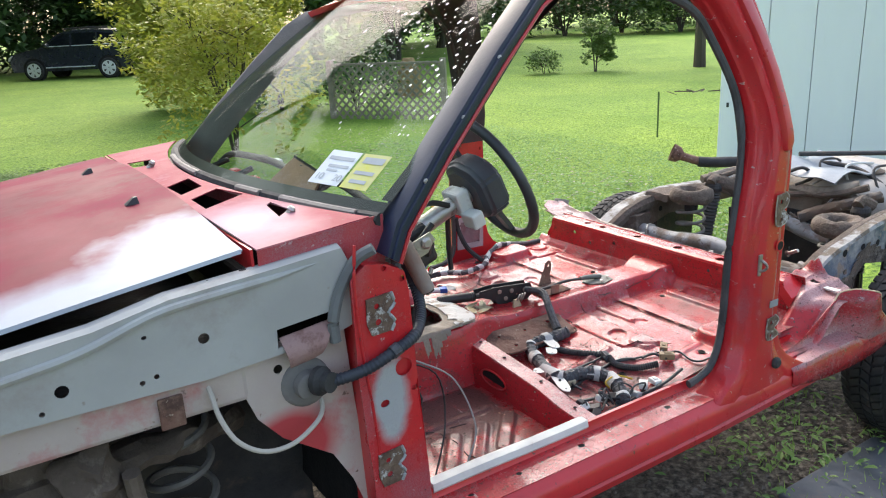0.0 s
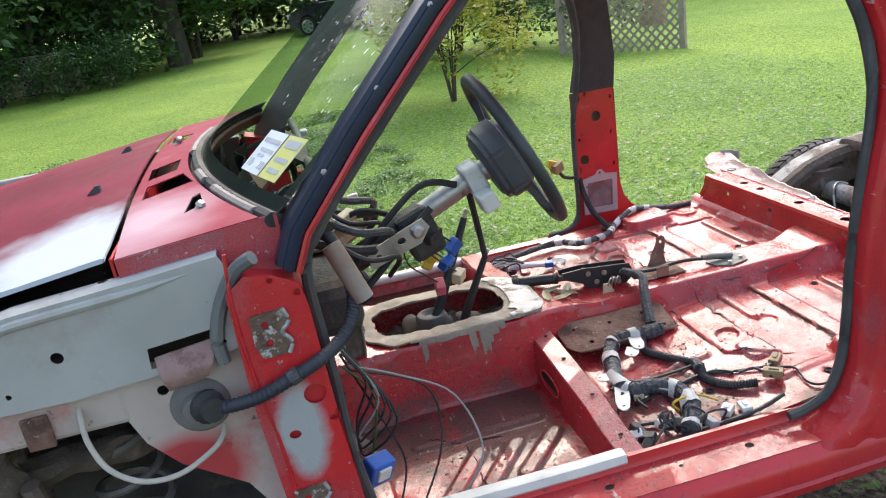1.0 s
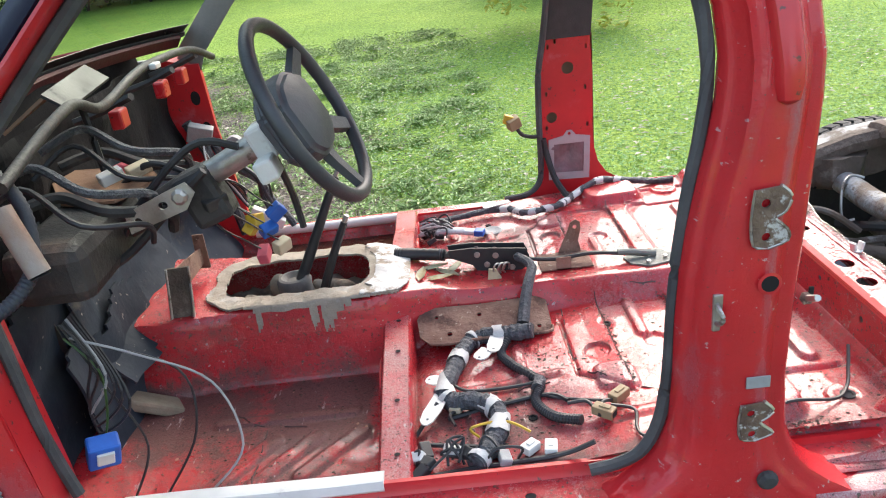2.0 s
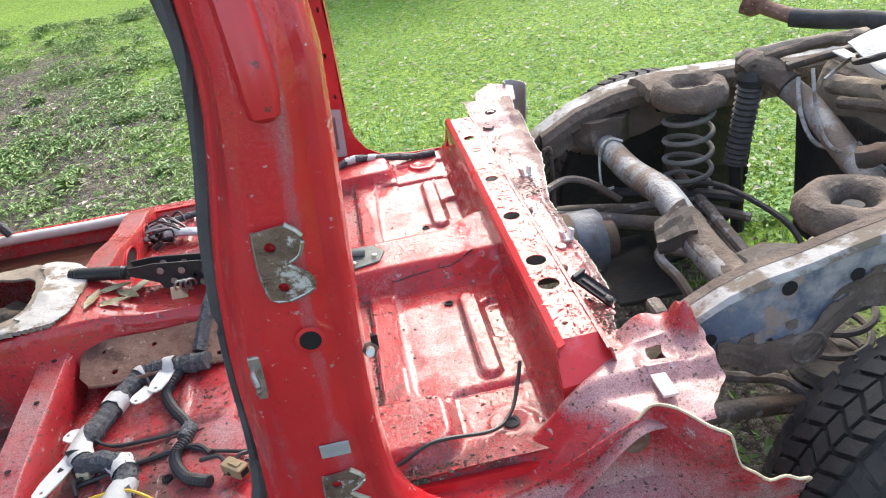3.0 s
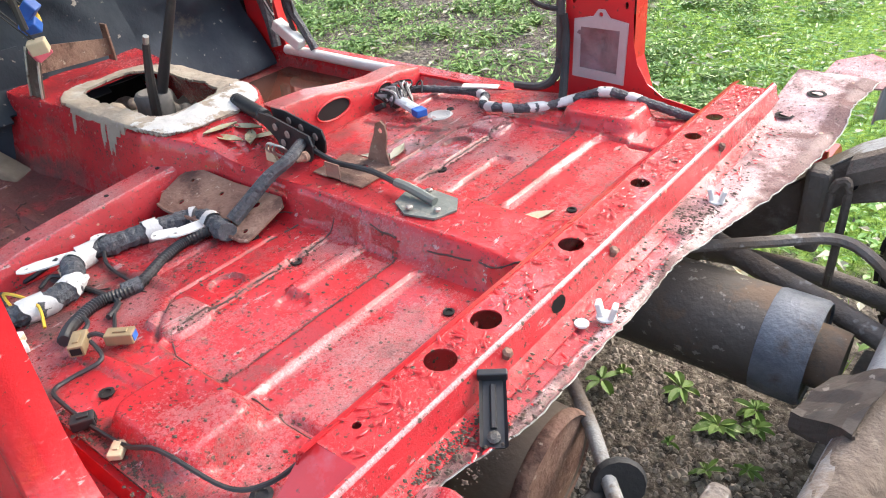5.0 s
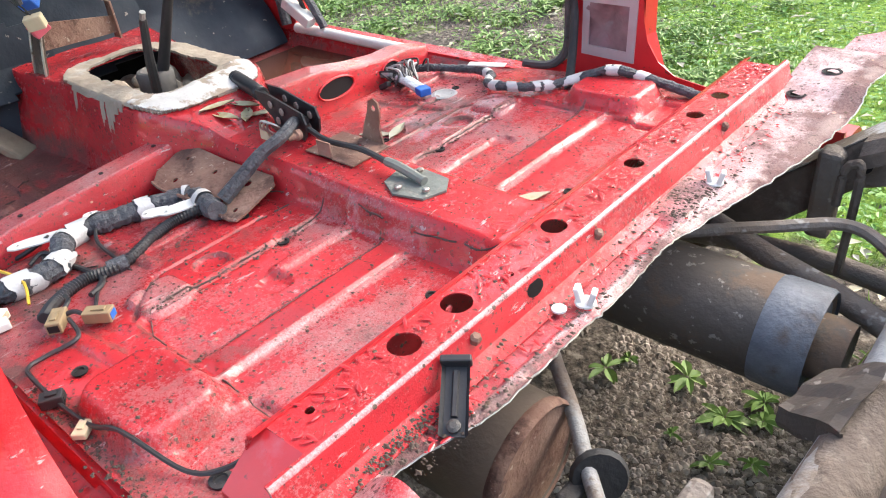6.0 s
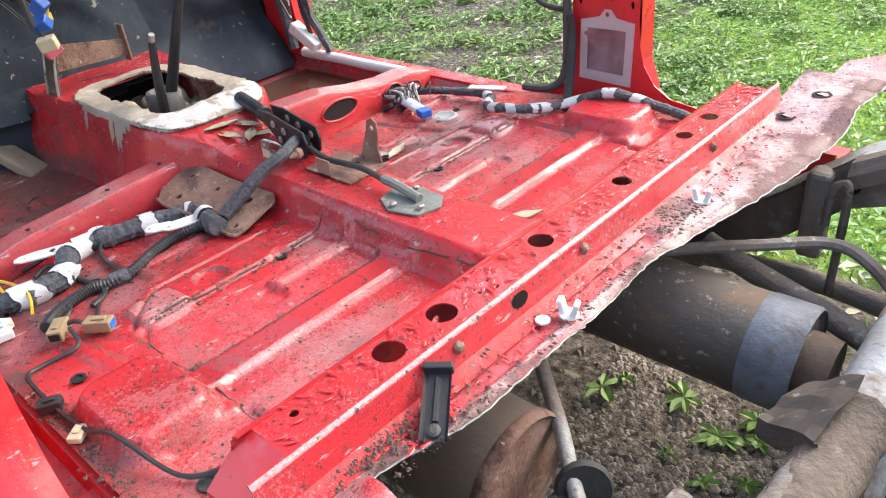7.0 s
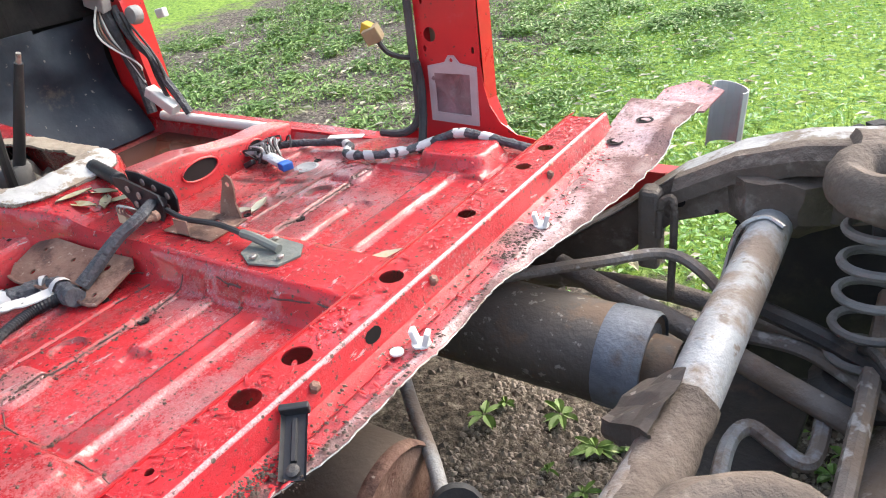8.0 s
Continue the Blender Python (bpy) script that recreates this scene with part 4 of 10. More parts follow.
def car(x, y, turn, paint, label, L=4.8):
    e = thing("parked_car", (x, y, rise(x, y)), label, "car")
    m = pose(x, y, rise(x, y), 0, 0, turn)
    f = -L / 2
    prof = [(f + 0.06, 0.30), (f, 0.48), (f + 0.03, 0.74), (f + 0.16, 0.90), (f + 0.55, 1.01), (f + 1.15, 1.09), (f + 1.55, 1.36), (f + 1.95, 1.60), (f + 2.4, 1.70), (f + 3.3, 1.715), (f + 4.1, 1.66), (f + 4.45, 1.45), (f + 4.68, 1.12), (-f, 1.0), (-f + 0.02, 0.55), (-f - 0.06, 0.30)]

    def section(w):
        # rounded flanks: the profile shrinks towards the sides, the cabin leans in
        k = abs(w)
        inset = 0.05 * k ** 6
        out = []
        for px, pz in prof:
            lean = 0.90 - 0.20 * sm(1.0, 1.7, pz) - 0.04 * (1 - sm(0.3, 0.6, pz))
            out.append(m @ Vector((px * (1 - inset), w * lean, pz - 0.055 * k ** 5 * sm(0.8, 1.7, pz))))
        return out
    part("body", loft([section(w) for w in (-1, -0.97, -0.88, -0.6, 0, 0.6, 0.88, 0.97, 1)]), paint, e, smooth=True)

    def side(z):
        return 0.90 - 0.20 * sm(1.0, 1.7, z) + 0.006
    for sgn in (-1, 1):
        for q in (((f + 1.45, 1.14), (f + 2.38, 1.14), (f + 2.38, 1.55), (f + 1.98, 1.50)), ((f + 2.46, 1.14), (f + 3.30, 1.14), (f + 3.30, 1.56), (f + 2.46, 1.56)), ((f + 3.38, 1.14), (f + 4.35, 1.16), (f + 4.15, 1.48), (f + 3.38, 1.56))):
            w = part("side_window", loft([[m @ Vector((a, sgn * (side(z) + o), z)) for a, z in q] for o in (-0.05, 0.012)]), CARGLASS, e)
            part("window_trim", tube([m @ Vector((a, sgn * (side(z) + 0.016), z)) for a, z in q[:2]], 0.012, 5, steps=0), RIMSILVER, w)
        part("sill_strip", tube([m @ Vector((a, sgn * 0.91, 0.42)) for a in (f + 1.4, f + 3.2)], 0.02, 5, steps=0), RIMSILVER, e)
        for wx in (f + 0.98, f + 3.72):
            am = m @ Matrix.Translation((wx, sgn * 0.80, 0.36)) @ pose(0, 0, 0, -90 * sgn, 0, 0)
            part("wheel_arch", lathe([(0.02, 0.06), (0.30, 0.12), (0.41, 0.115), (0.41, 0.0)], am, 22), HOLESHADE, e)
            wm = m @ Matrix.Translation((wx, sgn * 0.78, 0.34)) @ pose(0, 0, 0, -90 * sgn, 0, 0)
            w = part("wheel", lathe([(0.2, 0), (0.33, 0), (0.34, 0.05), (0.34, 0.15), (0.32, 0.19), (0.24, 0.19)], wm, 22), TYRE, e, smooth=True)
            r = part("rim", lathe([(0.25, 0.15), (0.245, 0.20), (0.225, 0.205), (0.205, 0.165), (0.02, 0.16)], wm, 20), BLACKM, w, "silver alloy rim")
            for k in range(6):
                a = math.pi / 3 * k
                d, n = Vector((math.cos(a), math.sin(a), 0)), Vector((-math.sin(a), math.cos(a), 0))
                part("spoke", loft([[wm @ (d * rr + n * s * ww + Vector((0, 0, zz))) for s in (-1, 1)] + [wm @ (d * rr + n * s * ww + Vector((0, 0, zz - 0.03))) for s in (1, -1)] for rr, ww, zz in ((0.02, 0.05, 0.215), (0.12, 0.048, 0.215), (0.235, 0.075, 0.205))]), RIMSILVER, r)
            part("rim_ring", lathe([(0.25, 0.15), (0.25, 0.212), (0.222, 0.214), (0.215, 0.17)], wm, 22), RIMSILVER, r)
        part("headlight", loft([[m @ Vector((f + 0.10 + dx, sgn * yy, z)) for dx, z in ((-0.06, 0.70), (-0.04, 0.80), (0.10, 0.88), (0.12, 0.74))] for yy in (0.45, 0.72, 0.86)]), RIMSILVER, e, "clear headlight")
        part("mirror", bbox((f + 1.50, sgn * 0.98 - 0.09, 1.10), (f + 1.66, sgn * 0.98 + 0.09, 1.24), 0.04, m), paint, e)
        part("roof_rail", tube([m @ Vector((a, sgn * 0.60, z)) for a, z in ((f + 2.1, 1.62), (f + 2.3, 1.72), (f + 3.9, 1.73), (f + 4.1, 1.65))], 0.022, 6), BLACKM, e)
    part("windscreen", loft([[m @ Vector((a + d, s * w, z + d)) for a, z, w in ((f + 1.22, 1.13, 0.72), (f + 1.90, 1.575, 0.60)) for s in ((-1, 1) if z < 1.2 else (1, -1))] for d in (-0.03, 0.012)]), CARGLASS, e)
    part("grille", bbox((f - 0.02, -0.38, 0.52), (f + 0.08, 0.38, 0.72), 0.03, m), BLACKM, e)


make_ground()


# ---- the stripped truck cab ----
cab = thing("truck_cab_shell", (1.4, YC, 0.44), "stripped red truck cab shell with bare floor and cut-off rear", "vehicle body")
XF = 2.33  # front face of the rear cross member


def ym(y):
    return 2 * YC - y


def floor_base(x):
    z = 0.515 + 0.045 * sm(1.30, 1.42, x) + 0.045 * sm(1.42, 1.9, x) + 0.007 * sm(1.9, 2.3, x)
    return z + max(0.0, 0.80 - x) * 0.2


def bar(x, y, x0, y0, x1, y1, w, soft=0.006):
    """1 inside a rounded bar from one point to the other."""
    dx, dy = x1 - x0, y1 - y0
    t = min(1, max(0, ((x - x0) * dx + (y - y0) * dy) / max(1e-9, dx * dx + dy * dy)))
    d = math.hypot(x - x0 - t * dx, y - y0 - t * dy)
    return 1 - sm(w - soft, w + soft, d)


def pan(x, y, x0, x1, y0, y1, r=0.03, soft=0.006):
    cx, cy = (x0 + x1) / 2, (y0 + y1) / 2
    qx, qy = abs(x - cx) - (x1 - x0) / 2 + r, abs(y - cy) - (y1 - y0) / 2 + r
    d = math.hypot(max(qx, 0), max(qy, 0)) + min(max(qx, qy), 0) - r
    return 1 - sm(-soft, soft, d)


RIBS = ((0.012, 2.236, 1.640, 2.236, 1.900, 0.019), (0.010, 1.922, 1.815, 1.924, 1.985, 0.013), (0.006, 1.62, 1.64, 1.62, 1.84, 0.012), (0.007, 1.50, 1.46, 1.50, 1.62, 0.014), (0.006, 1.45, 1.70, 1.70, 1.70, 0.010), (0.005, 1.72, 1.50, 1.93, 1.52, 0.012),
        (0.008, 0.92, 1.50, 1.04, 1.66, 0.020), (0.008, 1.02, 1.515, 1.14, 1.66, 0.020), (0.008, 1.12, 1.53, 1.24, 1.66, 0.020), (0.007, 0.90, 1.74, 1.22, 1.74, 0.016))


def floor_z(x, y):
    z = floor_base(x)
    tc = 2.075 + 0.035 * (1 - sm(1.25, 1.5, x))
    half = 0.062 + 0.105 * (1 - sm(1.26, 1.48, x)) + 0.03 * (1 - sm(0.70, 0.95, x)) + 0.03 * sm(2.2, 2.33, x)
    top = 0.662 + 0.045 * (1 - sm(1.28, 1.55, x)) + 0.01 * (1 - sm(0.62, 0.92, x)) + 0.02 * sm(2.22, 2.33, x)
    run = 0.042 + 0.008 * (1 - sm(1.2, 1.5, x))
    k = 1 - sm(half, half + run, abs(y - tc))
    flat = 1 - k
    v = y if y < YC else ym(y)  # mirrored side
    e = 0.0
    # rear pan between tunnel and sill, with its seams and ribs
    e -= 0.010 * pan(x, v, 1.845, 2.021, 1.582, 1.985, 0.03, 0.0045)
    e -= 0.010 * pan(x, v, 2.077, 2.305, 1.585, 1.99, 0.045, 0.0045)
    e += 0.003 * bar(x, v, 2.080, 1.57, 2.084, 1.99, 0.004, 0.003)
    e += 0.034 * pan(x, v, 1.955, 2.14, 1.43, 1.57, 0.04, 0.013)
    e -= 0.011 * pan(x, v, 2.264, 2.316, 1.745, 1.885, 0.02, 0.0045)
    e -= 0.009 * pan(x, v, 2.150, 2.310, 1.468, 1.60, 0.012, 0.0045) * sm(0.040, 0.046, math.hypot(x - 2.24, v - 1.478))
    e -= 0.007 * (1 - sm(0.024, 0.030, math.hypot(x - 1.945, v - 1.785)))
    e += 0.010 * pan(x, v, 1.775, 1.862, 1.60, 1.69, 0.02, 0.0045)
    e -= 0.009 * (1 - sm(0.026, 0.033, math.hypot(x - 1.80, v - 1.757)))
    e -= 0.007 * bar(x, v, 1.74, 1.68, 1.84, 1.585, 0.004, 0.004)
    e -= 0.007 * bar(x, v, 1.74, 1.68, 1.74, 1.92, 0.004, 0.004)
    for h, x0, y0, x1, y1, w in RIBS:
        if min(x0, x1) - w - 0.02 < x < max(x0, x1) + w + 0.02:
            e += h * bar(x, v, x0, y0, x1, y1, w, 0.0045)
    z += e * flat
    # edges turn up to the sills and the rear cross member
    z += max(0.0, 0.582 - z) * sm(0.0, 1.0, (0.035 - (v - 1.40)) / 0.035) + 0.03 * sm(XF - 0.03, XF + 0.01, x) * flat
    z += 0.0012 * nz(x, y, 0, 7) + 0.0003 * nz(x, y, 3, 22)
    for px, py, r in DRAINS:
        d = math.hypot(x - px, v - py)
        z -= 0.004 * (1 - sm(r * 0.7, r * 1.8, d))
    return z * (1 - k) + (top + 0.003 * nz(x, y, 6, 10)) * k


DRAINS = ((1.849, 1.879, 0.012), (1.889, 1.471, 0.012), (1.62, 1.56, 0.010), (1.70, 1.90, 0.009), (2.238, 1.480, 0.015), (2.194, 1.903, 0.010))


def gear_hole(x, y, grow=0.0):
    """Below 1 inside the gear lever opening."""
    return (((x - 1.07) / (0.20 + grow)) ** 4 + ((y - 2.105) / (0.115 + grow)) ** 4) ** 0.25


def in_gear_hole(x, y):
    return gear_hole(x, y) < 1


def make_floor():
    def wear(x, y, z):
        v = y if y < YC else ym(y)
        c = 0.06 + 0.17 * pan(x, v, 1.845, 2.021, 1.582, 1.985, 0.03, 0.01) + 0.20 * pan(x, v, 2.13, 2.305, 1.585, 1.99, 0.02, 0.012) + 0.25 * sm(2.0, 2.3, x) * (1 - sm(1.5, 1.6, v))
        c += 0.38 * bar(x, v, 2.080, 1.56, 2.085, 1.99, 0.005, 0.005) + 0.35 * pan(x, v, 1.775, 1.862, 1.60, 1.69, 0.02, 0.01) + 0.15 * pan(x, v, 1.42, 1.73, 1.45, 1.66, 0.05, 0.05)
        c -= 0.45 * pan(x, y, 0.7, 1.28, 1.40, 2.0, 0.05, 0.05) + 0.25 * pan(x, v, 2.024, 2.074, 1.5, 2.0, 0.01, 0.006) + 0.25 * pan(x, v, 1.86, 1.97, 1.42, 1.575, 0.04, 0.03)
        d = 0.05 + 0.22 * pan(x, y, 0.85, 1.28, 1.42, 1.64, 0.05, 0.05) + 0.58 * pan(x, y, 1.02, 1.27, 1.62, 1.90, 0.06, 0.04) + 0.55 * pan(x, y, 0.66, 0.98, 1.64, 1.92, 0.08, 0.1) + 0.25 * pan(x, y, 0.7, 1.3, 2.33, 2.79, 0.08, 0.1)
        d += 0.6 * bar(x, v, 2.018, 1.57, 2.018, 1.99, 0.002, 0.005) + 0.5 * bar(x, v, 1.845, 1.60, 1.845, 1.95, 0.002, 0.005) + 0.3 * pan(x, y, 1.38, 1.66, 1.45, 1.70, 0.08, 0.06)
        d += 0.5 * bar(x, v, 1.74, 1.68, 1.84, 1.585, 0.003, 0.005) + 0.4 * bar(x, v, 1.74, 1.68, 1.74, 1.92, 0.003, 0.005) + 0.4 * bar(x, v, 1.845, 1.582, 2.02, 1.582, 0.002, 0.005) + 0.4 * bar(x, v, 2.077, 1.585, 2.30, 1.585, 0.002, 0.005)
        r = math.hypot(x - 1.80, v - 1.757)
        d += 0.45 * math.exp(-((r - 0.031) / 0.004) ** 2)
        for h, x0, y0, x1, y1, w in RIBS:
            if min(x0, x1) - 0.04 < x < max(x0, x1) + 0.04:
                k = bar(x, v, x0, y0, x1, y1, w, 0.004)
                c += 0.05 * k + (0.08 * k if 1.9 < x0 < 1.95 else 0.0)
                d += 0.25 * (bar(x, v, x0, y0, x1, y1, w + 0.008, 0.004) - k)
        d += 0.3 * (1 - sm(0.0, 0.05, abs(v - 1.41))) if x > 1.4 else 0
        d += 0.3 * bar(x, y, 1.40, 2.12, 1.50, 2.09, 0.05, 0.04) + 0.18 * pan(x, y, 1.40, 1.80, 2.28, 2.62, 0.06, 0.05)
        if x > 1.35 and abs(y - 2.075) < 0.115:
            c, d = 0.0, -0.1
        elif z > (0.622 if x > 1.35 else 0.56):
            c, d = 0.5 * c, 0.25 * d
        return c, d
    weather(part("floor_pan", sheet(0.60, XF + 0.01, 1.40, 2.79, 390, 250, floor_z, lambda x, y: not in_gear_hole(x, y), 0.002), REDFLOOR, cab, "stained, scuffed and chalky red floor with pressed ribs", True), wear)
    # sealer that ran down the side of the tunnel
    for c, w, n in ((1.125, 0.012, 0.45), (1.155, 0.016, 0.5), (0.985, 0.010, 0.4), (1.21, 0.008, 0.3)):
        def run(x, y):
            t = (1.955 - y) / 0.07
            return t < n + 0.15 * nz(x, 2, 0, 40) and abs(x - c - 0.015 * t) < w * (1.1 - 0.4 * t / n) + 0.010 * nz(x, y, 0, 40)
        part("sealer_run", sheet(c - w * 2.2, c + w * 2.6, 1.868, 1.965, 34, 60, lambda x, y: floor_z(x, y) + 0.003 + 0.002 * nz(x, y, 3, 45), run, 0.002), CRUST, cab, "", True)
    for px, py, r in DRAINS:
        for y in ((py, ym(py)) if px < 2.2 else (py,)):
            z = floor_z(px, y)
            part("drain_plug", lathe([(r * 0.95, 0), (r, 0.003), (r * 0.6, 0.0035), (r * 0.5, 0.001)], Matrix.Translation((px, y, z + 0.002)), 14), HOLESHADE if r < 0.015 else RUBBER, cab)
    # crusty black lines left along the seams of the pans
    def residue(pts, r):
        run = []
        for (xa, ya), (xb, yb) in zip(pts, pts[1:]):
            n = max(2, int(math.hypot(xb - xa, yb - ya) / 0.008))
            run += [(xa + (xb - xa) * k / n, ya + (yb - ya) * k / n) for k in range(n)]
        piece = []
        for k, (x, y) in enumerate(run):
            x, y = x + 0.002 * nz(x, y, 1, 40), y + 0.002 * nz(x, y, 5, 40)
            if nz(x, y, 2, 30) > -0.28:
                piece.append((x, y, floor_z(x, y) + 0.0012))
            if (nz(x, y, 2, 30) <= -0.28 or k == len(run) - 1) and piece:
                if len(piece) > 2:
                    part("residue", tube(piece, lambda t: r * (0.35 + 0.4 * rng.random()), 5, steps=0), RESIDUE, cab)
                piece = []
    for pts, r in ((((2.021, 1.58), (2.022, 1.78), (2.02, 1.99), (1.93, 1.995)), 0.0034), (((2.08, 1.99), (2.19, 1.995), (2.30, 1.992)), 0.003), (((1.753, 1.98), (1.75, 1.91), (1.74, 1.84), (1.742, 1.70), (1.80, 1.63)), 0.0028), (((1.846, 1.83), (1.845, 1.61), (1.90, 1.583), (2.02, 1.582)), 0.0026),
                   (((1.91, 1.81), (1.95, 1.805), (1.965, 1.79)), 0.0026), (((1.845, 1.99), (1.846, 1.90)), 0.0026), (((2.022, ym(1.60)), (2.021, ym(1.80)), (2.02, ym(1.98))), 0.0028), (((1.845, ym(1.62)), (1.846, ym(1.95))), 0.0024), (((2.09, 1.586), (2.29, 1.588)), 0.0024), (((1.50, 1.46), (1.52, 1.60), (1.60, 1.66), (1.70, 1.67)), 0.0026), (((1.40, 1.95), (1.55, 1.975), (1.74, 1.985)), 0.003),
                   (((1.015, 1.716), (1.02, 1.62), (1.014, 1.54), (1.026, 1.468)), 0.003), (((0.934, 1.77), (0.974, 1.725), (1.015, 1.716), (1.118, 1.698)), 0.003)):
        residue(pts, r)
    # ring of dried sealer round the gear lever opening
    def ring_z(x, y):
        q = gear_hole(x, y)
        return floor_z(x, y) + 0.010 - 0.006 * sm(1.2, 1.7, q) + 0.004 * nz(x, y, 0, 30) + 0.004 * nz(x, y, 9, 11)

    def ring_keep(x, y):
        q = ((x - 1.105) / (0.262 + 0.014 * nz(x, y, 1, 14))) ** 4 + ((y - 2.102) / (0.168 + 0.009 * nz(x, y, 4, 14))) ** 4
        return q < 1 and gear_hole(x, y, -0.008 + 0.006 * nz(x, y, 5, 25)) > 1
    part("sealer_ring", sheet(0.80, 1.40, 1.915, 2.29, 150, 94, ring_z, ring_keep, 0.006), CRUST, cab, "crusted dried-mud sealer round the gear lever opening", True)

    def alu_keep(x, y):
        q = ((x - 1.105) / 0.268) ** 4 + ((y - 2.102) / 0.166) ** 4
        return q < 1 and gear_hole(x, y, 0.01) > 1 and x > 1.25 + 0.08 * nz(x, y, 2, 9) + 0.03 * nz(x, y, 7, 30)
    part("cover_plate", sheet(1.15, 1.40, 1.915, 2.29, 90, 120, lambda x, y: ring_z(x, y) + 0.004, alu_keep, 0.002), FLAKE, cab, "flaking white sealer on the end of the ring", True)
    # the rear cross member: pressed channel with a row of round holes along its top
    y0, y1 = 1.505, 2.685
    holes = [ring2(2.371, y, r, r, 16) for y, r in ((2.507, 0.016), (2.41, 0.015), (2.203, 0.016), (1.985, 0.019), (1.776, 0.021), (1.683, 0.021))]
    holes += [ring2(2.362, 1.548, 0.006, 0.006, 8), ring2(2.385, 2.02, 0.004, 0.004, 8), ring2(2.39, 1.86, 0.005, 0.005, 8), ring2(2.387, 2.30, 0.005, 0.005, 8), ring2(2.388, 2.58, 0.004, 0.004, 8)]
    cm = weather(part("cross_member", plate([(2.343, y0), (2.407, y0), (2.407, y1), (2.343, y1)], holes, Matrix.Translation((0, 0, 0.7435)), 0.0025), REDFLOOR, cab, "red pressed steel cross member with round holes"), lambda x, y, z: (0.12, -0.2))
    fm = Matrix(((0, 0, -1, XF), (1, 0, 0, 0), (0, 1, 0, 0), (0, 0, 0, 1)))
    fh = [ring2(y, z, r, r, 10) for y, z, r in ((1.62, 0.69, 0.008), (1.80, 0.70, 0.007), (2.30, 0.70, 0.008), (2.45, 0.67, 0.008), (2.55, 0.70, 0.008))]
    part("front_web", plate([(y0 - 0.05, 0.60), (y1 + 0.05, 0.60), (y1 + 0.02, 0.735), (y0 - 0.02, 0.735)], fh, fm, 0.0025), REDFLOOR, cm)
    sec = lambda y, pts: [Vector((x, y, z)) for x, z in pts]
    fold = [(2.3285, 0.730), (2.332, 0.740), (2.344, 0.7465), (2.344, 0.744), (2.334, 0.737), (2.331, 0.729)]
    back = [(2.406, 0.7465), (2.4095, 0.7466), (2.4115, 0.7463), (2.4145, 0.7435), (2.4155, 0.741), (2.4165, 0.737), (2.424, 0.705), (2.45, 0.7015), (2.45, 0.699), (2.421, 0.702), (2.411, 0.740), (2.406, 0.744)]
    part("front_fold", loft([sec(y, fold) for y in (y0 - 0.018, y0, y1, y1 + 0.018)]), RED, cm, smooth=True)
    weather(part("rear_fold", loft([sec(y, back) for y in (y0 - 0.05, y0, y1, y1 + 0.03)]), REDFLOOR, cm, smooth=True), lambda x, y, z: (1.1 if z > 0.742 and x > 2.4105 else 0.05, -0.1))
    part("rear_slot", plate(slot2(1.872, 0.0, 0.017, 0.011), [], Matrix(((0, -0.28, 0, 2.4195), (1, 0, 0, 0), (0, 0.95, 0, 0.7265), (0, 0, 0, 1))) @ Matrix.Translation((0, 0, 0)), 0.001), HOLESHADE, cm)
    for ya, yb, far in ((y0, y0 - 0.06, 0), (y1, y1 + 0.05, 1)):
        part("end_gusset", loft([[Vector((2.331, ya, 0.742)), Vector((2.409, ya, 0.7445)), Vector((2.409, ya, 0.70)), Vector((2.331, ya, 0.70))],
                                 [Vector((2.325, yb, 0.69 if not far else 0.66)), Vector((2.43, yb, 0.70)), Vector((2.43, yb, 0.66)), Vector((2.325, yb, 0.64))]]), RED, cm)
    # the shelf behind it, torn off along its rear edge
    edge_pts = ((1.38, 2.50), (1.45, 2.478), (1.578, 2.46), (1.65, 2.482), (1.70, 2.493), (1.77, 2.494), (1.93, 2.493), (2.11, 2.492), (2.255, 2.52), (2.39, 2.549), (2.505, 2.558), (2.645, 2.568), (2.75, 2.56), (2.86, 2.575))

    def edge(y):
        for (a, xa), (b, xb) in zip(edge_pts, edge_pts[1:]):
            if y <= b:
                return xa + (xb - xa) * max(0, (y - a) / (b - a)) + 0.004 * nz(y, 0, 0, 35) + 0.003 * nz(y, 7, 0, 90)
        return 2.575

    def shelf(u, y):
        x = 2.416 + u * (edge(y) - 2.416)
        z = 0.7005 - 0.004 * pan(x, y, 2.43, 2.474, 1.62, 2.135, 0.01, 0.004) + 0.004 * pan(x, y, 2.416, 2.482, 2.145, 2.275, 0.015, 0.003)
        z += 0.03 * sm(2.62, 2.86, y) + 0.004 * nz(x, y, 0, 7) * u * u + 0.0016 * nz(x, y, 0, 25) * u
        z += -0.008 * sm(0.8, 1.0, u) * (0.6 + nz(y, 3, 0, 9)) + 0.02 * math.exp(-((y - 2.70) / 0.05) ** 2) * u
        return Vector((x, y, z))
    def shelf_wear(x, y, z):
        u = (x - 2.416) / (edge(y) - 2.416)
        c = 0.05 + 0.38 * sm(0.45, 0.85, u) + 0.55 * sm(2.12, 2.3, y) + 0.5 * bar(x, y, 2.478, 1.62, 2.478, 2.14, 0.003, 0.004) - 0.2 * pan(x, y, 2.43, 2.472, 1.62, 2.135, 0.01)
        d = 0.36 * sm(0.62, 0.95, u) + 0.40 * pan(x, y, 2.416, 2.482, 2.145, 2.275, 0.015, 0.008) + 0.30 * sm(2.28, 2.4, y) + 0.4 * math.exp(-((x - 2.44) / 0.02) ** 2 - ((y - 1.60) / 0.05) ** 2)
        return c, d
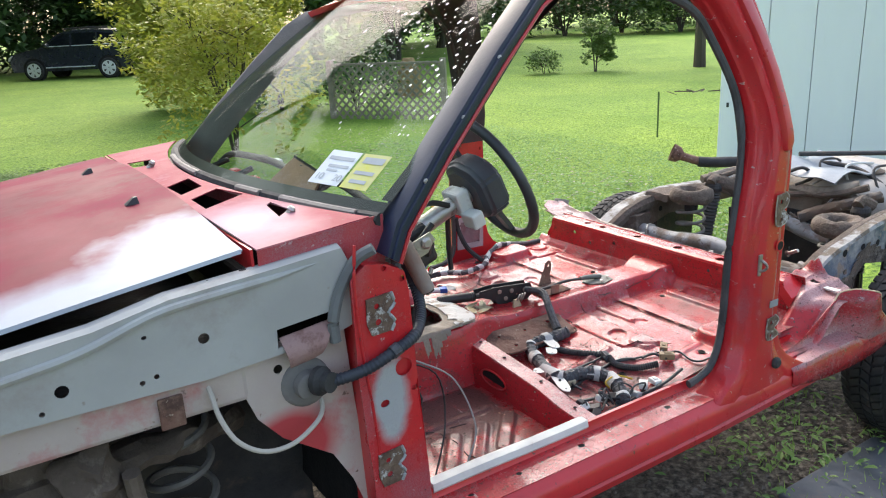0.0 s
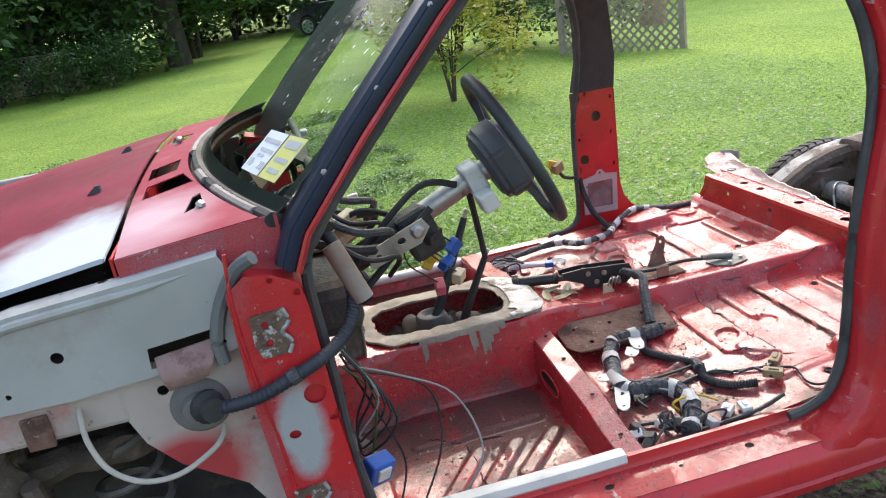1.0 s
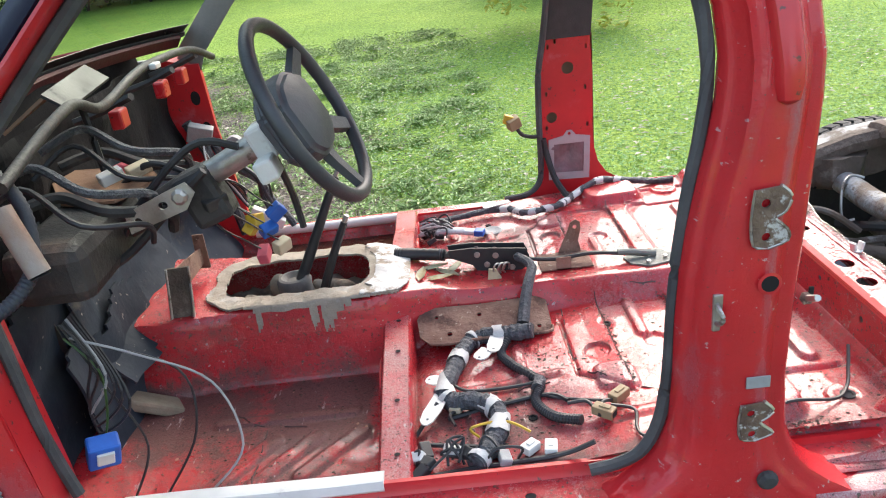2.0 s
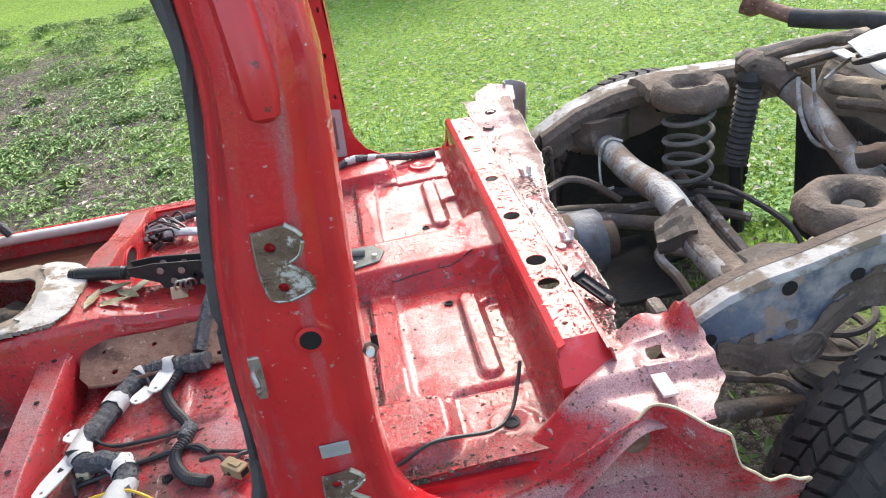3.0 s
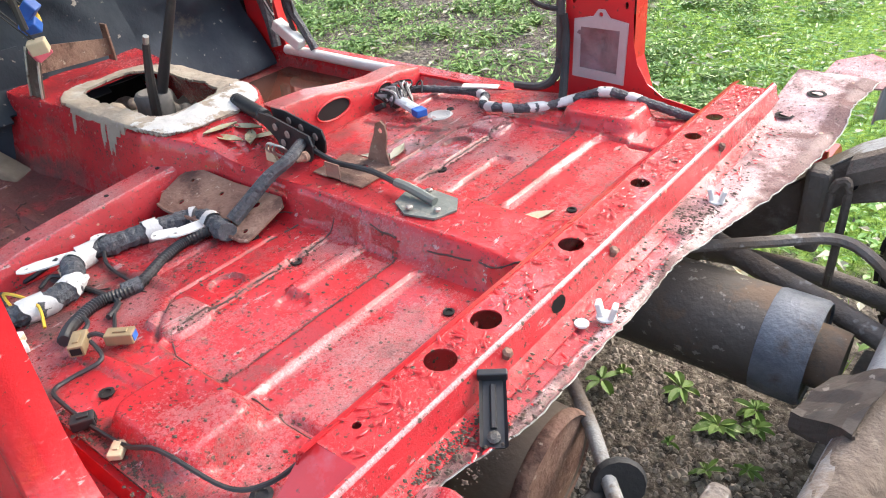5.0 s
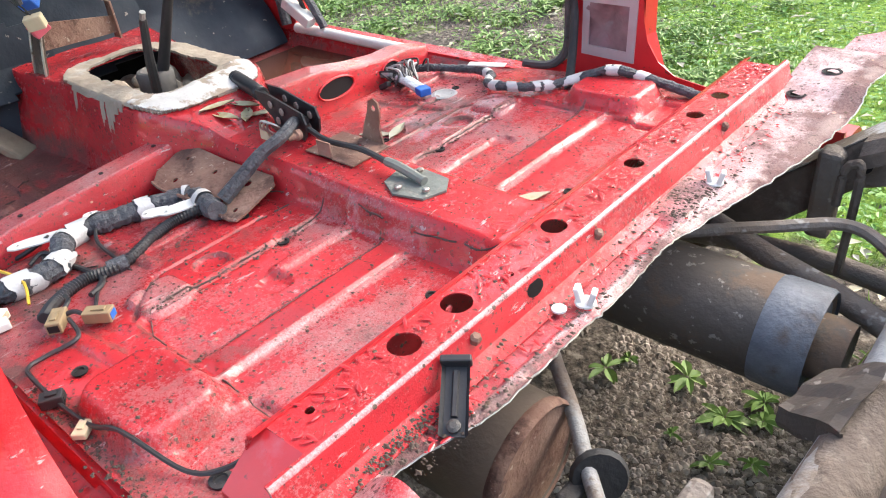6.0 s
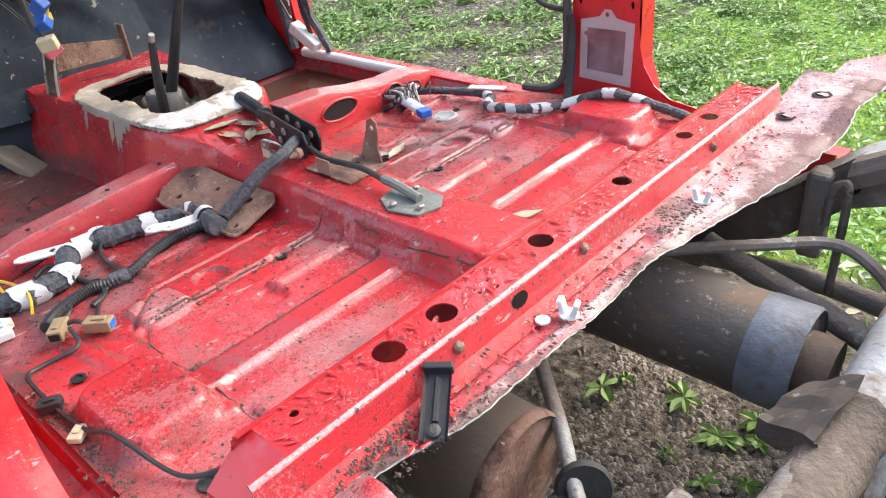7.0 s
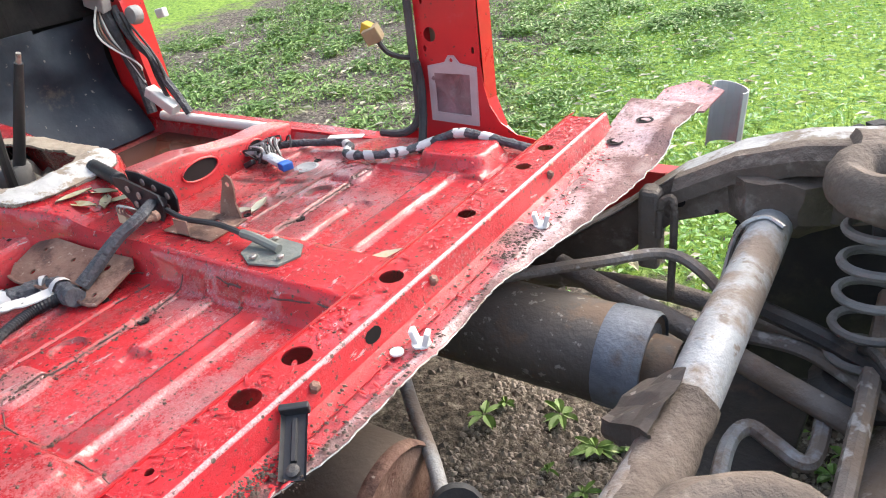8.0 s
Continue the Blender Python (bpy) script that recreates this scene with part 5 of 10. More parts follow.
    weather(part("rear_shelf", sheet(0, 1, 1.42, 2.86, 34, 260, shelf, None, 0.002), PINK, cab, "faded pink-red sheet with a torn, dirty rear edge", True), shelf_wear)
    bm = bmesh.new()
    tube([shelf(1.0, 1.42 + 1.44 * k / 160) for k in range(161)], 0.0013, 5, bm, 0)
    part("torn_edge", bm, STEEL, cab, "bright torn sheet edge")
    # far end flange and bent bracket
    tip = [(2.45, 2.84, 0.705), (2.47, 2.93, 0.735), (2.53, 2.97, 0.745), (2.60, 2.94, 0.735), (2.585, 2.84, 0.72)]
    weather(part("end_flange", loft([[Vector(p) for p in tip], [Vector((p[0], p[1], p[2] - 0.004)) for p in tip]]), PINK, cab), lambda x, y, z: (0.55, 0.15))
    br = [(2.600 + r * math.cos(radians(a)), 2.952 + 0.85 * r * math.sin(radians(a)), 0.70) for r, turn in ((0.040, range(205, -36, -24)), (0.0365, range(-35, 206, 24))) for a in turn]
    part("bent_bracket", loft([[Vector((x, y, 0.60)) for x, y, z in br], [Vector((x + 0.01, y, 0.752 - 0.25 * (x - 2.55))) for x, y, z in br]]), GREY, cab, "bent grey sheet bracket")
    for hx, hy in ((2.484, 2.755), (2.455, 2.66)):
        part("shelf_hole", lathe([(0.017, 0), (0.019, 0.0015), (0.013, 0.002), (0.012, 0.0)], Matrix.Translation((hx, hy, shelf((hx - 2.416) / (edge(hy) - 2.416), hy).z)), 12), HOLESHADE, cab)


def make_sills():
    outer = [(1.395, 0.435), (1.30, 0.435), (1.276, 0.452), (1.270, 0.475), (1.276, 0.482), (1.268, 0.492), (1.268, 0.528), (1.276, 0.546), (1.292, 0.556), (1.296, 0.5635)]
    inner = [(1.384, 0.5635), (1.392, 0.572), (1.394, 0.588), (1.404, 0.588), (1.406, 0.50), (1.395, 0.435)]
    for far in (0, 1):
        f = ym if far else (lambda y: y)
        xs = (0.64, 0.9, 1.3, 1.7, 2.1, 2.3, 2.52)
        lift = lambda x: 0.0 if x < 1.9 else 0.03 * (x - 1.9) / 0.6
        loop = outer[:-1] + [(1.295, 0.5600), (1.385, 0.5600)] + inner[1:-1]
        b = loft([[Vector((x, f(y), z + (lift(x) if z < 0.5 else 0))) for y, z in loop] for x in xs])
        s = part("rocker_sill", b, RED, cab, "red rocker sill with scraped lower seams", True)
        # black strip painted as the shade seen through the sill's holes
        part("sill_shade_strip", bbox((0.66, min(f(1.298), f(1.383)), 0.5604), (2.40, max(f(1.298), f(1.383)), 0.5612)), HOLESHADE, s)
        hs = [ring2(x, f(1.347), r, r * 0.8, 12) for x, r in ((1.245, 0.011), (1.415, 0.006), (1.584, 0.011), (1.03, 0.009), (1.72, 0.005), (0.88, 0.008), (2.26, 0.012))]
        hs += [slot2(x, f(1.35), 0.010, 0.006) for x in (2.20, 2.32)]
        part("sill_top", plate([(0.64, f(1.295)), (2.42, f(1.295)), (2.42, f(1.386)), (0.64, f(1.386))], hs, Matrix.Translation((0, 0, 0.5625)), 0.0018), REDFLOOR, s, "faded sill top with drilled holes")
    # white strips left on the inner sill flanges
    part("white_sill_strip", tube([(0.80, 2.772, 0.588), (0.95, 2.774, 0.588), (1.12, 2.772, 0.587), (1.31, 2.770, 0.588)], 0.0165, 12), WHITEP, cab, "white plastic tube on the far inner sill", True)
    for far in (0,):
        f = ym if far else (lambda y: y)
        part("white_sill_strip", loft([[Vector((x, f(y), z + 0.003 * math.sin(x * 9))) for y, z in ((1.388, 0.580), (1.392, 0.598), (1.415, 0.600), (1.432, 0.590), (1.43, 0.560), (1.40, 0.560))] for x in (0.80, 0.95, 1.1, 1.22, 1.31)]), WHITEP, cab, "white plastic strip on the inner sill", True)


def make_pillars():
    # near door pillar (rear edge of the door opening)
    rows = ((0.53, 1.70, 2.16, 1.272, 0.0), (0.56, 1.715, 2.15, 1.273, 0.05), (0.585, 1.76, 2.105, 1.275, 0.3), (0.61, 1.80, 2.07, 1.277, 0.6), (0.64, 1.822, 2.045, 1.279, 0.8), (0.70, 1.842, 2.024, 1.281, 1), (0.80, 1.848, 2.018, 1.283, 1), (0.90, 1.850, 2.020, 1.284, 1), (0.98, 1.856, 2.024, 1.285, 1), (1.06, 1.866, 2.029, 1.286, 1),
            (1.13, 1.880, 2.033, 1.288, 1), (1.20, 1.896, 2.038, 1.290, 1), (1.27, 1.910, 2.043, 1.294, 1), (1.33, 1.915, 2.046, 1.302, 1), (1.40, 1.910, 2.040, 1.320, 1), (1.50, 1.880, 2.022, 1.346, 1), (1.60, 1.835, 1.995, 1.373, 1), (1.68, 1.785, 1.968, 1.395, 1), (1.74, 1.73, 1.945, 1.412, 1), (1.79, 1.66, 1.93, 1.43, 1))
    sec = []
    for z, a, b, y, k in rows:
        w = b - a
        d = 0.020 * k
        sec.append([Vector((x, yy, z)) for x, yy in ((a, y + 0.085), (a - 0.002 * k, y + 0.070), (a + 0.004, y + 0.050), (a + 0.012, y + 0.034 * k + 0.01), (a + 0.024, y + d * 0.9 + 0.003), (a + w * 0.20, y + d * 0.55), (a + w * 0.27, y + 0.005), (a + w * 0.33, y + 0.001), (a + w * 0.42, y), (a + w * 0.68, y + 0.001),
                                                   (a + w * 0.75, y + 0.005), (a + w * 0.80, y + d * 0.6), (a + w * 0.86, y + d), (a + w * 0.92, y + d * 0.95), (a + w * 0.97, y + d * 0.9), (b, y + d), (b + 0.007, y + 0.03), (b + 0.012, y + 0.055), (b + 0.004, y + 0.085))])
    # chalk bands paint the sheen along the pressed edges; dirt lies round the hinges
    def pillar_sheen_wear(x, y, z):
        a, b = 1.85 + 0.05 * sm(0.95, 1.3, z), 2.02 + 0.02 * sm(1.0, 1.3, z)
        q = (x - a) / (b - a)
        c = 0.0 + 0.16 * math.exp(-((q - 0.1) / 0.07) ** 2) + 0.12 * math.exp(-((q - 0.3) / 0.05) ** 2) + 0.62 * math.exp(-((q - 0.72) / 0.07) ** 2) * (0.4 + 0.6 * sm(0.8, 1.1, z))
        d = -0.15 + 0.35 * math.exp(-((x - 1.96) / 0.05) ** 2) * (math.exp(-((z - 1.10) / 0.07) ** 2) + math.exp(-((z - 0.735) / 0.06) ** 2))
        return c, d
    bm = loft(sec)
    bmesh.ops.subdivide_edges(bm, edges=[e for e in bm.edges if abs((e.verts[0].co - e.verts[1].co).normalized().z) < 0.5], cuts=2)
    p = weather(part("door_pillar", bm, PILM, cab, "red door pillar with painted sheen bands, worn paint and hinge plates", True), pillar_sheen_wear)
    sec = []
    for z, a, b, y in ((1.268, 1.975, 1.998, 1.294), (1.276, 1.969, 2.003, 1.284), (1.30, 1.966, 2.006, 1.282), (1.33, 1.965, 2.006, 1.287), (1.40, 1.958, 2.000, 1.304), (1.50, 1.935, 1.980, 1.330), (1.60, 1.90, 1.95, 1.358), (1.70, 1.855, 1.91, 1.388), (1.80, 1.80, 1.87, 1.42)):
        sec.append([Vector((x, yy, z)) for x, yy in ((a - 0.004, y + 0.03), (a, y + 0.008), (a + 0.006, y + 0.001), (a + 0.012, y), (b - 0.012, y), (b - 0.005, y + 0.002), (b, y + 0.010), (b + 0.004, y + 0.04))])
    part("gutter_panel", loft(sec), RED, p, smooth=True)
    for z0, z1 in ((1.050, 1.155), (0.690, 0.772)):
        zc = (z0 + z1) / 2
        hm = Matrix(((1, 0, 0, 1.966), (0, 0, 1, 1.2805), (0, 1, 0, zc), (0, 0, 0, 1))) @ Matrix.Diagonal((0.88, 0.9, 1, 1))
        out = [(-0.030, z1 - zc), (0.012, z1 - zc + 0.004), (0.030, z1 - zc - 0.015), (0.022, 0.012), (0.005, 0.0), (0.026, -0.02), (0.030, z0 - zc + 0.012), (-0.004, z0 - zc), (-0.028, z0 - zc + 0.006), (-0.034, 0)]
        h = part("hinge_plate", plate(out, [ring2(-0.012, (z1 - zc) * 0.55, 0.008, 0.008, 10), ring2(-0.008, (z0 - zc) * 0.6, 0.008, 0.008, 10)], hm, 0.004), HINGE, p, "bare steel hinge plate with rust")
        edge = [hm @ Vector((x, y, 0)) for x, y in out[1:8]]
        part("hinge_rim", tube([v + Vector((0, -0.001, 0)) for v in edge], 0.0038, 6, steps=3), STEEL, h)
        part("hinge_rim", tube([hm @ Vector((x, y, -0.001)) for x, y in (out[7], out[8], out[9], out[0])], 0.0026, 6, steps=3), STEEL, h)
    part("pillar_hole", lathe([(0.017, 0.0), (0.019, 0.002), (0.014, 0.003), (0.0135, -0.004)], look((1.972, 1.283, 0.992), (1.972, 1.9, 0.992)), 16), RED, p)
    part("hole_depth", lathe([(0.0138, 0.0025), (0.0138, 0.0030), (0.001, 0.0030)], look((1.972, 1.283, 0.992), (1.972, 1.9, 0.992)), 16), HOLESHADE, p)
    part("bolt", bolt((2.040, 1.300, 0.948), (0, -1, 0.5), 0.011, 0.006), RUST, p)
    part("stud", tube([(2.040, 1.300, 0.948), (2.041, 1.266, 0.966)], 0.0055, 8, steps=0), STEEL, p)
    part("stud_slot", bbox((2.043, 1.2985, 0.945), (2.052, 1.3025, 0.968), 0.002), HOLESHADE, p)
    part("latch_loop", tube([(1.898, 1.302, 0.958), (1.893, 1.280, 0.960), (1.897, 1.268, 0.945), (1.893, 1.280, 0.930), (1.898, 1.302, 0.928)], 0.0042, 6), STEEL, p, "steel striker loop")
    part("striker_plate", bbox((1.888, 1.288, 0.912), (1.904, 1.294, 0.978), 0.002), STEEL, p)
    part("rubber_bumper", lathe([(0.018, 0), (0.018, 0.008), (0.012, 0.014)], look((1.99, 1.276, 0.61), (1.99, 1.8, 0.61)), 12), RUBBER, p)
    part("grey_patch", bbox((1.945, 1.2795, 0.800), (1.985, 1.2825, 0.822), 0.001), SEALANT, p)

    # front hinge pillar
    pm = Matrix(((1, 0, 0, 0), (0, 0, 1, 1.300), (0, 1, 0, 0), (0, 0, 0, 1)))
    out = [(0.605, 0.50), (0.742, 0.50), (0.738, 0.70), (0.722, 0.95), (0.714, 1.15), (0.706, 1.195), (0.665, 1.218), (0.62, 1.226), (0.585, 1.20), (0.585, 0.98), (0.60, 0.75)]
    hs = [ring2(0.69, 0.985, 0.020, 0.020, 14), ring2(0.64, 0.915, 0.011, 0.009, 10), slot2(0.715, 0.93, 0.010, 0.006), ring2(0.70, 1.18, 0.007, 0.007, 8), ring2(0.66, 1.21, 0.006, 0.006, 8)]
    hp = weather(part("hinge_pillar", plate(out, hs, pm, 0.003), PILM, cab, "red hinge pillar with bare grey patch"), lambda x, y, z: (0.3 if z < 1.1 else 0.15, 0.0))
    for far in (0, 1):
        f = ym if far else (lambda y: y)
        bm = loft([[Vector((x, f(y), z)) for x, z in ((0.735, 0.50), (0.735, 0.70), (0.720, 0.95), (0.712, 1.15), (0.70, 1.20), (0.62, 1.222), (0.595, 1.2), (0.595, 0.98), (0.61, 0.50))] for y in (1.306, 1.41)])
        part("pillar_box", bm, RED, hp if not far else cab, smooth=False)
    for zc in (1.118, 0.765):
        hm = Matrix(((1, 0, 0, 0.645), (0, 0, 1, 1.296), (0, 1, 0, zc), (0, 0, 0, 1))) @ Matrix.Diagonal((0.8, 0.82, 1, 1))
        out = [(-0.040, 0.045), (0.030, 0.05), (0.038, 0.02), (0.02, 0.0), (0.036, -0.025), (0.025, -0.05), (-0.03, -0.052), (-0.042, -0.02)]
        h = part("hinge_plate", plate(out, [ring2(-0.012, 0.022, 0.008, 0.008, 10), ring2(-0.01, -0.02, 0.009, 0.009, 10)], hm, 0.004), HINGE, hp, "chipped steel hinge plate with rust")
        part("hinge_rim", tube([hm @ Vector((x, y, -0.004)) for x, y in out[1:6]], 0.004, 6, steps=3), ALU, h)
    part("seam_bead", tube([(0.60, 1.298, 1.27), (0.592, 1.296, 1.18), (0.597, 1.296, 1.05), (0.612, 1.297, 0.9), (0.622, 1.298, 0.72)], 0.0035, 6), RED, hp)

    # windshield pillars and roof
    for far in (0, 1):
        f = ym if far else (lambda y: y)
        inner = ((0.716, 1.325, 1.20), (0.745, 1.33, 1.262), (0.87, 1.352, 1.40), (1.04, 1.383, 1.57), (1.17, 1.406, 1.69), (1.25, 1.42, 1.735), (1.36, 1.43, 1.752), (1.55, 1.43, 1.752))
        sec, seco = [], []
        for k, (x, y, z) in enumerate(inner):
            o = Vector((-0.037, -0.006, 0.026)) if k < 5 else (Vector((-0.035, -0.004, 0.046)) if k == 5 else Vector((0, -0.003, 0.05)))
            b, c = Vector((x, y, z)), Vector((0, 0.062, 0))
            if far:
                b, c, o = Vector((x - 0.072, y + 0.022, z - 0.012)), Vector((0.09, 0.06, -0.02)), o * 0.35
            sec.append([Vector((v.x, f(v.y), v.z)) for v in (b, b + o * 0.06 + Vector((0, -0.010, 0)), b + o * 0.18 + Vector((0, -0.014, 0)), b + o * 0.30 + Vector((0, -0.012, 0)), b + o * 0.36 + Vector((0, -0.002, 0)), b + o * 0.6 + c, b + c)])
            seco.append([Vector((v.x, f(v.y), v.z)) for v in (b + o * 0.32 + Vector((0, -0.004, 0)), b + o * 0.38 + Vector((0, -0.014, 0)), b + o * 0.55 + Vector((0, -0.018, 0)), b + o * 0.80 + Vector((0, -0.016, 0)), b + o * 0.84 + Vector((0, -0.010, 0)), b + o * 1.05 + Vector((0, -0.008, 0)), b + o * 1.12 + Vector((0, 0.004, 0)), b + o * 1.1 + c, b + o * 0.4 + c)])
        part("windshield_pillar", loft(sec), RED if not far else surf("grey brown pillar trim", (0.22, 0.19, 0.165), (0.16, 0.14, 0.125), 9, 0.6, bump=0.2, bump_scale=120), cab, "red windshield pillar flange" if not far else "dark inner windshield pillar", True)
        if not far:
            tr = part("pillar_trim", loft(seco[:6]), BLUEBLK, cab, "navy-black windshield pillar trim with screws", True)
            for t in (0.18, 0.45, 0.72):
                x, y, z = (inner[1][i] + (inner[4][i] - inner[1][i]) * t for i in range(3))
                part("screw", bolt((x - 0.035, y - 0.0175, z + 0.025), (0, -1, 0), 0.006, 0.004), STEEL, tr)
        # door seal round the opening
        if not far:
            part("door_seal", tube([(0.75, 1.375, 0.66), (0.732, 1.37, 0.80), (0.728, 1.365, 1.0), (0.722, 1.36, 1.19), (0.755, 1.362, 1.258), (0.88, 1.385, 1.393), (1.05, 1.415, 1.56), (1.175, 1.438, 1.675), (1.27, 1.45, 1.722), (1.45, 1.455, 1.735), (1.60, 1.45, 1.72),
                                    (1.735, 1.445, 1.67), (1.812, 1.432, 1.58), (1.880, 1.407, 1.45), (1.902, 1.390, 1.33), (1.892, 1.378, 1.22), (1.868, 1.37, 1.10), (1.85, 1.368, 0.95), (1.842, 1.366, 0.80), (1.83, 1.366, 0.70), (1.80, 1.366, 0.63), (1.755, 1.366, 0.602), (1.70, 1.368, 0.59)], 0.0105, 8, flat=1.2), SEAL, cab, "perished black-grey rubber door seal", True)
        part("roof_rail", loft([[Vector((x, f(y), z)) for y, z in ((1.43, 1.755), (1.425, 1.80), (1.47, 1.83), (1.53, 1.83), (1.53, 1.78))] for x in (1.42, 1.6, 1.8, 2.0, 2.13)]), RED, cab)

    def roof(x, y):
        return 1.815 + 0.045 * (1 - ((y - YC) / 0.68) ** 2) - 0.10 * (1 - sm(1.1, 1.55, x)) + 0.015 * (1 - ((x - 1.7) / 0.5) ** 2)
    part("roof_panel", sheet(1.18, 2.15, 1.45, 2.74, 24, 28, roof, None, 0.02), RED, cab, "red roof panel cut behind the doors", True)

    def base_x(y):
        return 0.685 - 0.165 * (1 - ((y - YC) / 0.75) ** 2)

    def glass(u, y):
        b = base_x(y)
        return Vector((b + 0.02 + u * (0.63 - 0.02 * (1 - ((y - YC) / 0.75) ** 2)), YC + (y - YC) * (1 - 0.095 * u), 1.305 + u * 0.465 + 0.016 * (1 - ((y - YC) / 0.75) ** 2) * (1 - u) + 0.02 * math.sin(math.pi * u)))
    g = part("windshield", sheet(0, 1, 1.362, 2.828, 16, 40, glass, None, 0.0), GLASS, cab, "dusty curved windshield glass", True)
    g.visible_shadow = False
    frit = surf("black glass border", (0.008, 0.009, 0.010), (0.014, 0.014, 0.015), 20, 0.25, bump=0)
    part("border", sheet(-0.012, 0.034, 1.362, 2.828, 3, 40, lambda u, y: glass(u, y) + Vector((0.002, 0, -0.002)), None, 0.001), frit, g, "black border along the glass")
    part("border", sheet(0.04, 1.0, 1.362, 1.386, 16, 2, lambda u, y: glass(u, y) + Vector((0.002, 0, -0.002)), None, 0.001), frit, g, "black border along the glass")
    bm = bmesh.new()
    tube([glass(-0.01, 1.352 + 1.486 * k / 40) + Vector((-0.008, 0, -0.004)) for k in range(41)], 0.014, 8, bm, 0)
    part("glass_seal", bm, RUBBER, cab, "dirty black windshield seal", True)
    for ya, yb in ((1.40, 1.62), (1.70, 1.80), (2.05, 2.42)):
        part("seal_tape", tube([glass(-0.01, ya + (yb - ya) * k / 14) + Vector((-0.016, 0, 0.003)) for k in range(15)], lambda t: 0.0095 + 0.0015 * rng.random(), 7, steps=0, flat=0.8), surf("dusty grey tape", (0.24, 0.22, 0.20), (0.17, 0.155, 0.145), 20, 0.6, bump=0.3), cab, "dusty grey tape along the seal", True)
    bm = bmesh.new()
    tube([glass(1.02, 1.37 + 1.45 * k / 40) for k in range(41)], 0.03, 8, bm, 0)
    part("header_rail", bm, BLUEBLK, cab, "dark windshield header", True)
    # inspection stickers behind the glass
    def stick(y0, y1, u0, u1, skew, mat, name, label, off=0.0015):
        q = []
        for u, y in ((u0, y0), (u0, y1), (u1, y1), (u1, y0)):
            v = glass(u, y + skew * (u - u0))
            q.append(v)
        n = (q[1] - q[0]).cross(q[3] - q[0]).normalized()
        n = n if n.x < 0 else -n
        return part(name, loft([[v + n * off for v in q], [v + n * (off + 0.0008) for v in q]]), mat, g, label), q, n
    ink = surf("faded ink", (0.44, 0.47, 0.49), None, 10, 0.6, bump=0)
    pale = surf("white paper sticker", (0.70, 0.74, 0.76), (0.64, 0.68, 0.70), 10, 0.5, bump=0)
    yell = surf("yellow paper sticker", (0.62, 0.60, 0.10), (0.58, 0.58, 0.30), 18, 0.5, bump=0)
    for y0, y1, mat, lab, bars in ((1.512, 1.602, pale, "white inspection sticker", ((0.72, 0.82, 0.08, 0.9), (0.5, 0.58, 0.08, 0.75), (0.38, 0.44, 0.35, 0.7))), (1.432, 1.505, yell, "yellow inspection sticker", ((0.72, 0.9, 0.1, 0.85), (0.4, 0.5, 0.15, 0.85), (0.15, 0.25, 0.2, 0.8)))):
        so, q, n = stick(y0, y1, 0.055, 0.175, 0.0, mat, "sticker", lab)
        for v0, v1, h0, h1 in bars:
            c = [q[0].lerp(q[3], v).lerp(q[1].lerp(q[2], v), h) + n * 0.003 for v, h in ((v0, h0), (v0, h1), (v1, h1), (v1, h0))]
            part("print", loft([c, [v + n * 0.0004 for v in c]]), ink, so)
        if mat is pale:
            for word, h in (("10", 0.90), ("20", 0.30)):
                cu = bpy.data.curves.new("print", "FONT")
                cu.body, cu.size, cu.extrude = word, 0.026, 0.0002
                ob = new("print", cu)
                o = q[0].lerp(q[3], 0.12).lerp(q[1].lerp(q[2], 0.12), h) + n * 0.004
                ex, ey = (q[0] - q[1]).normalized(), (q[3] - q[0]).normalized()
                mw = Matrix((ex, ey, ex.cross(ey))).transposed().to_4x4()
                mw.translation = o
                dg = bpy.context.evaluated_depsgraph_get()
                me = bpy.data.meshes.new_from_object(ob.evaluated_get(dg))
                me.transform(mw)
                bpy.data.objects.remove(ob)
                me.materials.clear()
                me.materials.append(ink)
                t = new("number_print", me)
                t.parent = so
    # white bird-lime splashes on the upper glass
    bm = bmesh.new()
    for k in range(280):
        y = 1.40 + 0.55 * rng.random() ** 1.4
        u = min(0.97, max(0.25, 0.35 + 0.9 * (y - 1.4) + rng.gauss(0.15, 0.2)))
        c = glass(u, y)
        du, dv = (glass(u + 0.01, y) - c).normalized(), Vector((0, 1, 0))
        r, long = 0.0015 + 0.0055 * rng.random() ** 3, rng.uniform(0.7, 1.5)
        bm.faces.new([bm.verts.new(c + Vector((-0.003, 0, 0.004)) + (dv * math.cos(a) * r + du * math.sin(a) * r * long) * rng.uniform(0.8, 1.15)) for a in (6.283 * j / 9 for j in range(9))])
    tagged(part("droppings", bm, WHITEP, g, "white splashes on the glass"), kind="stuff")

    # far door pillar: a flat inner face with holes and a recessed box
    fm = Matrix(((1, 0, 0, 0), (0, 0, -1, 2.846), (0, 1, 0, 0), (0, 0, 0, 1)))
    out = [(1.76, 0.592), (1.80, 0.60), (1.828, 0.62), (1.843, 0.65), (1.845, 0.80), (1.850, 1.0), (1.868, 1.12), (1.885, 1.16), (2.028, 1.152), (2.034, 1.0), (2.030, 0.80), (2.034, 0.74), (2.046, 0.69), (2.075, 0.645), (2.12, 0.617), (2.22, 0.602), (2.34, 0.60), (2.34, 0.555), (1.70, 0.555), (1.70, 0.59)]
    hs = [ring2(1.95, 1.033, 0.021, 0.021, 16), ring2(1.888, 0.866, 0.019, 0.019, 16), [(1.882, 0.655), (1.998, 0.655), (2.004, 0.772), (1.886, 0.772)]]
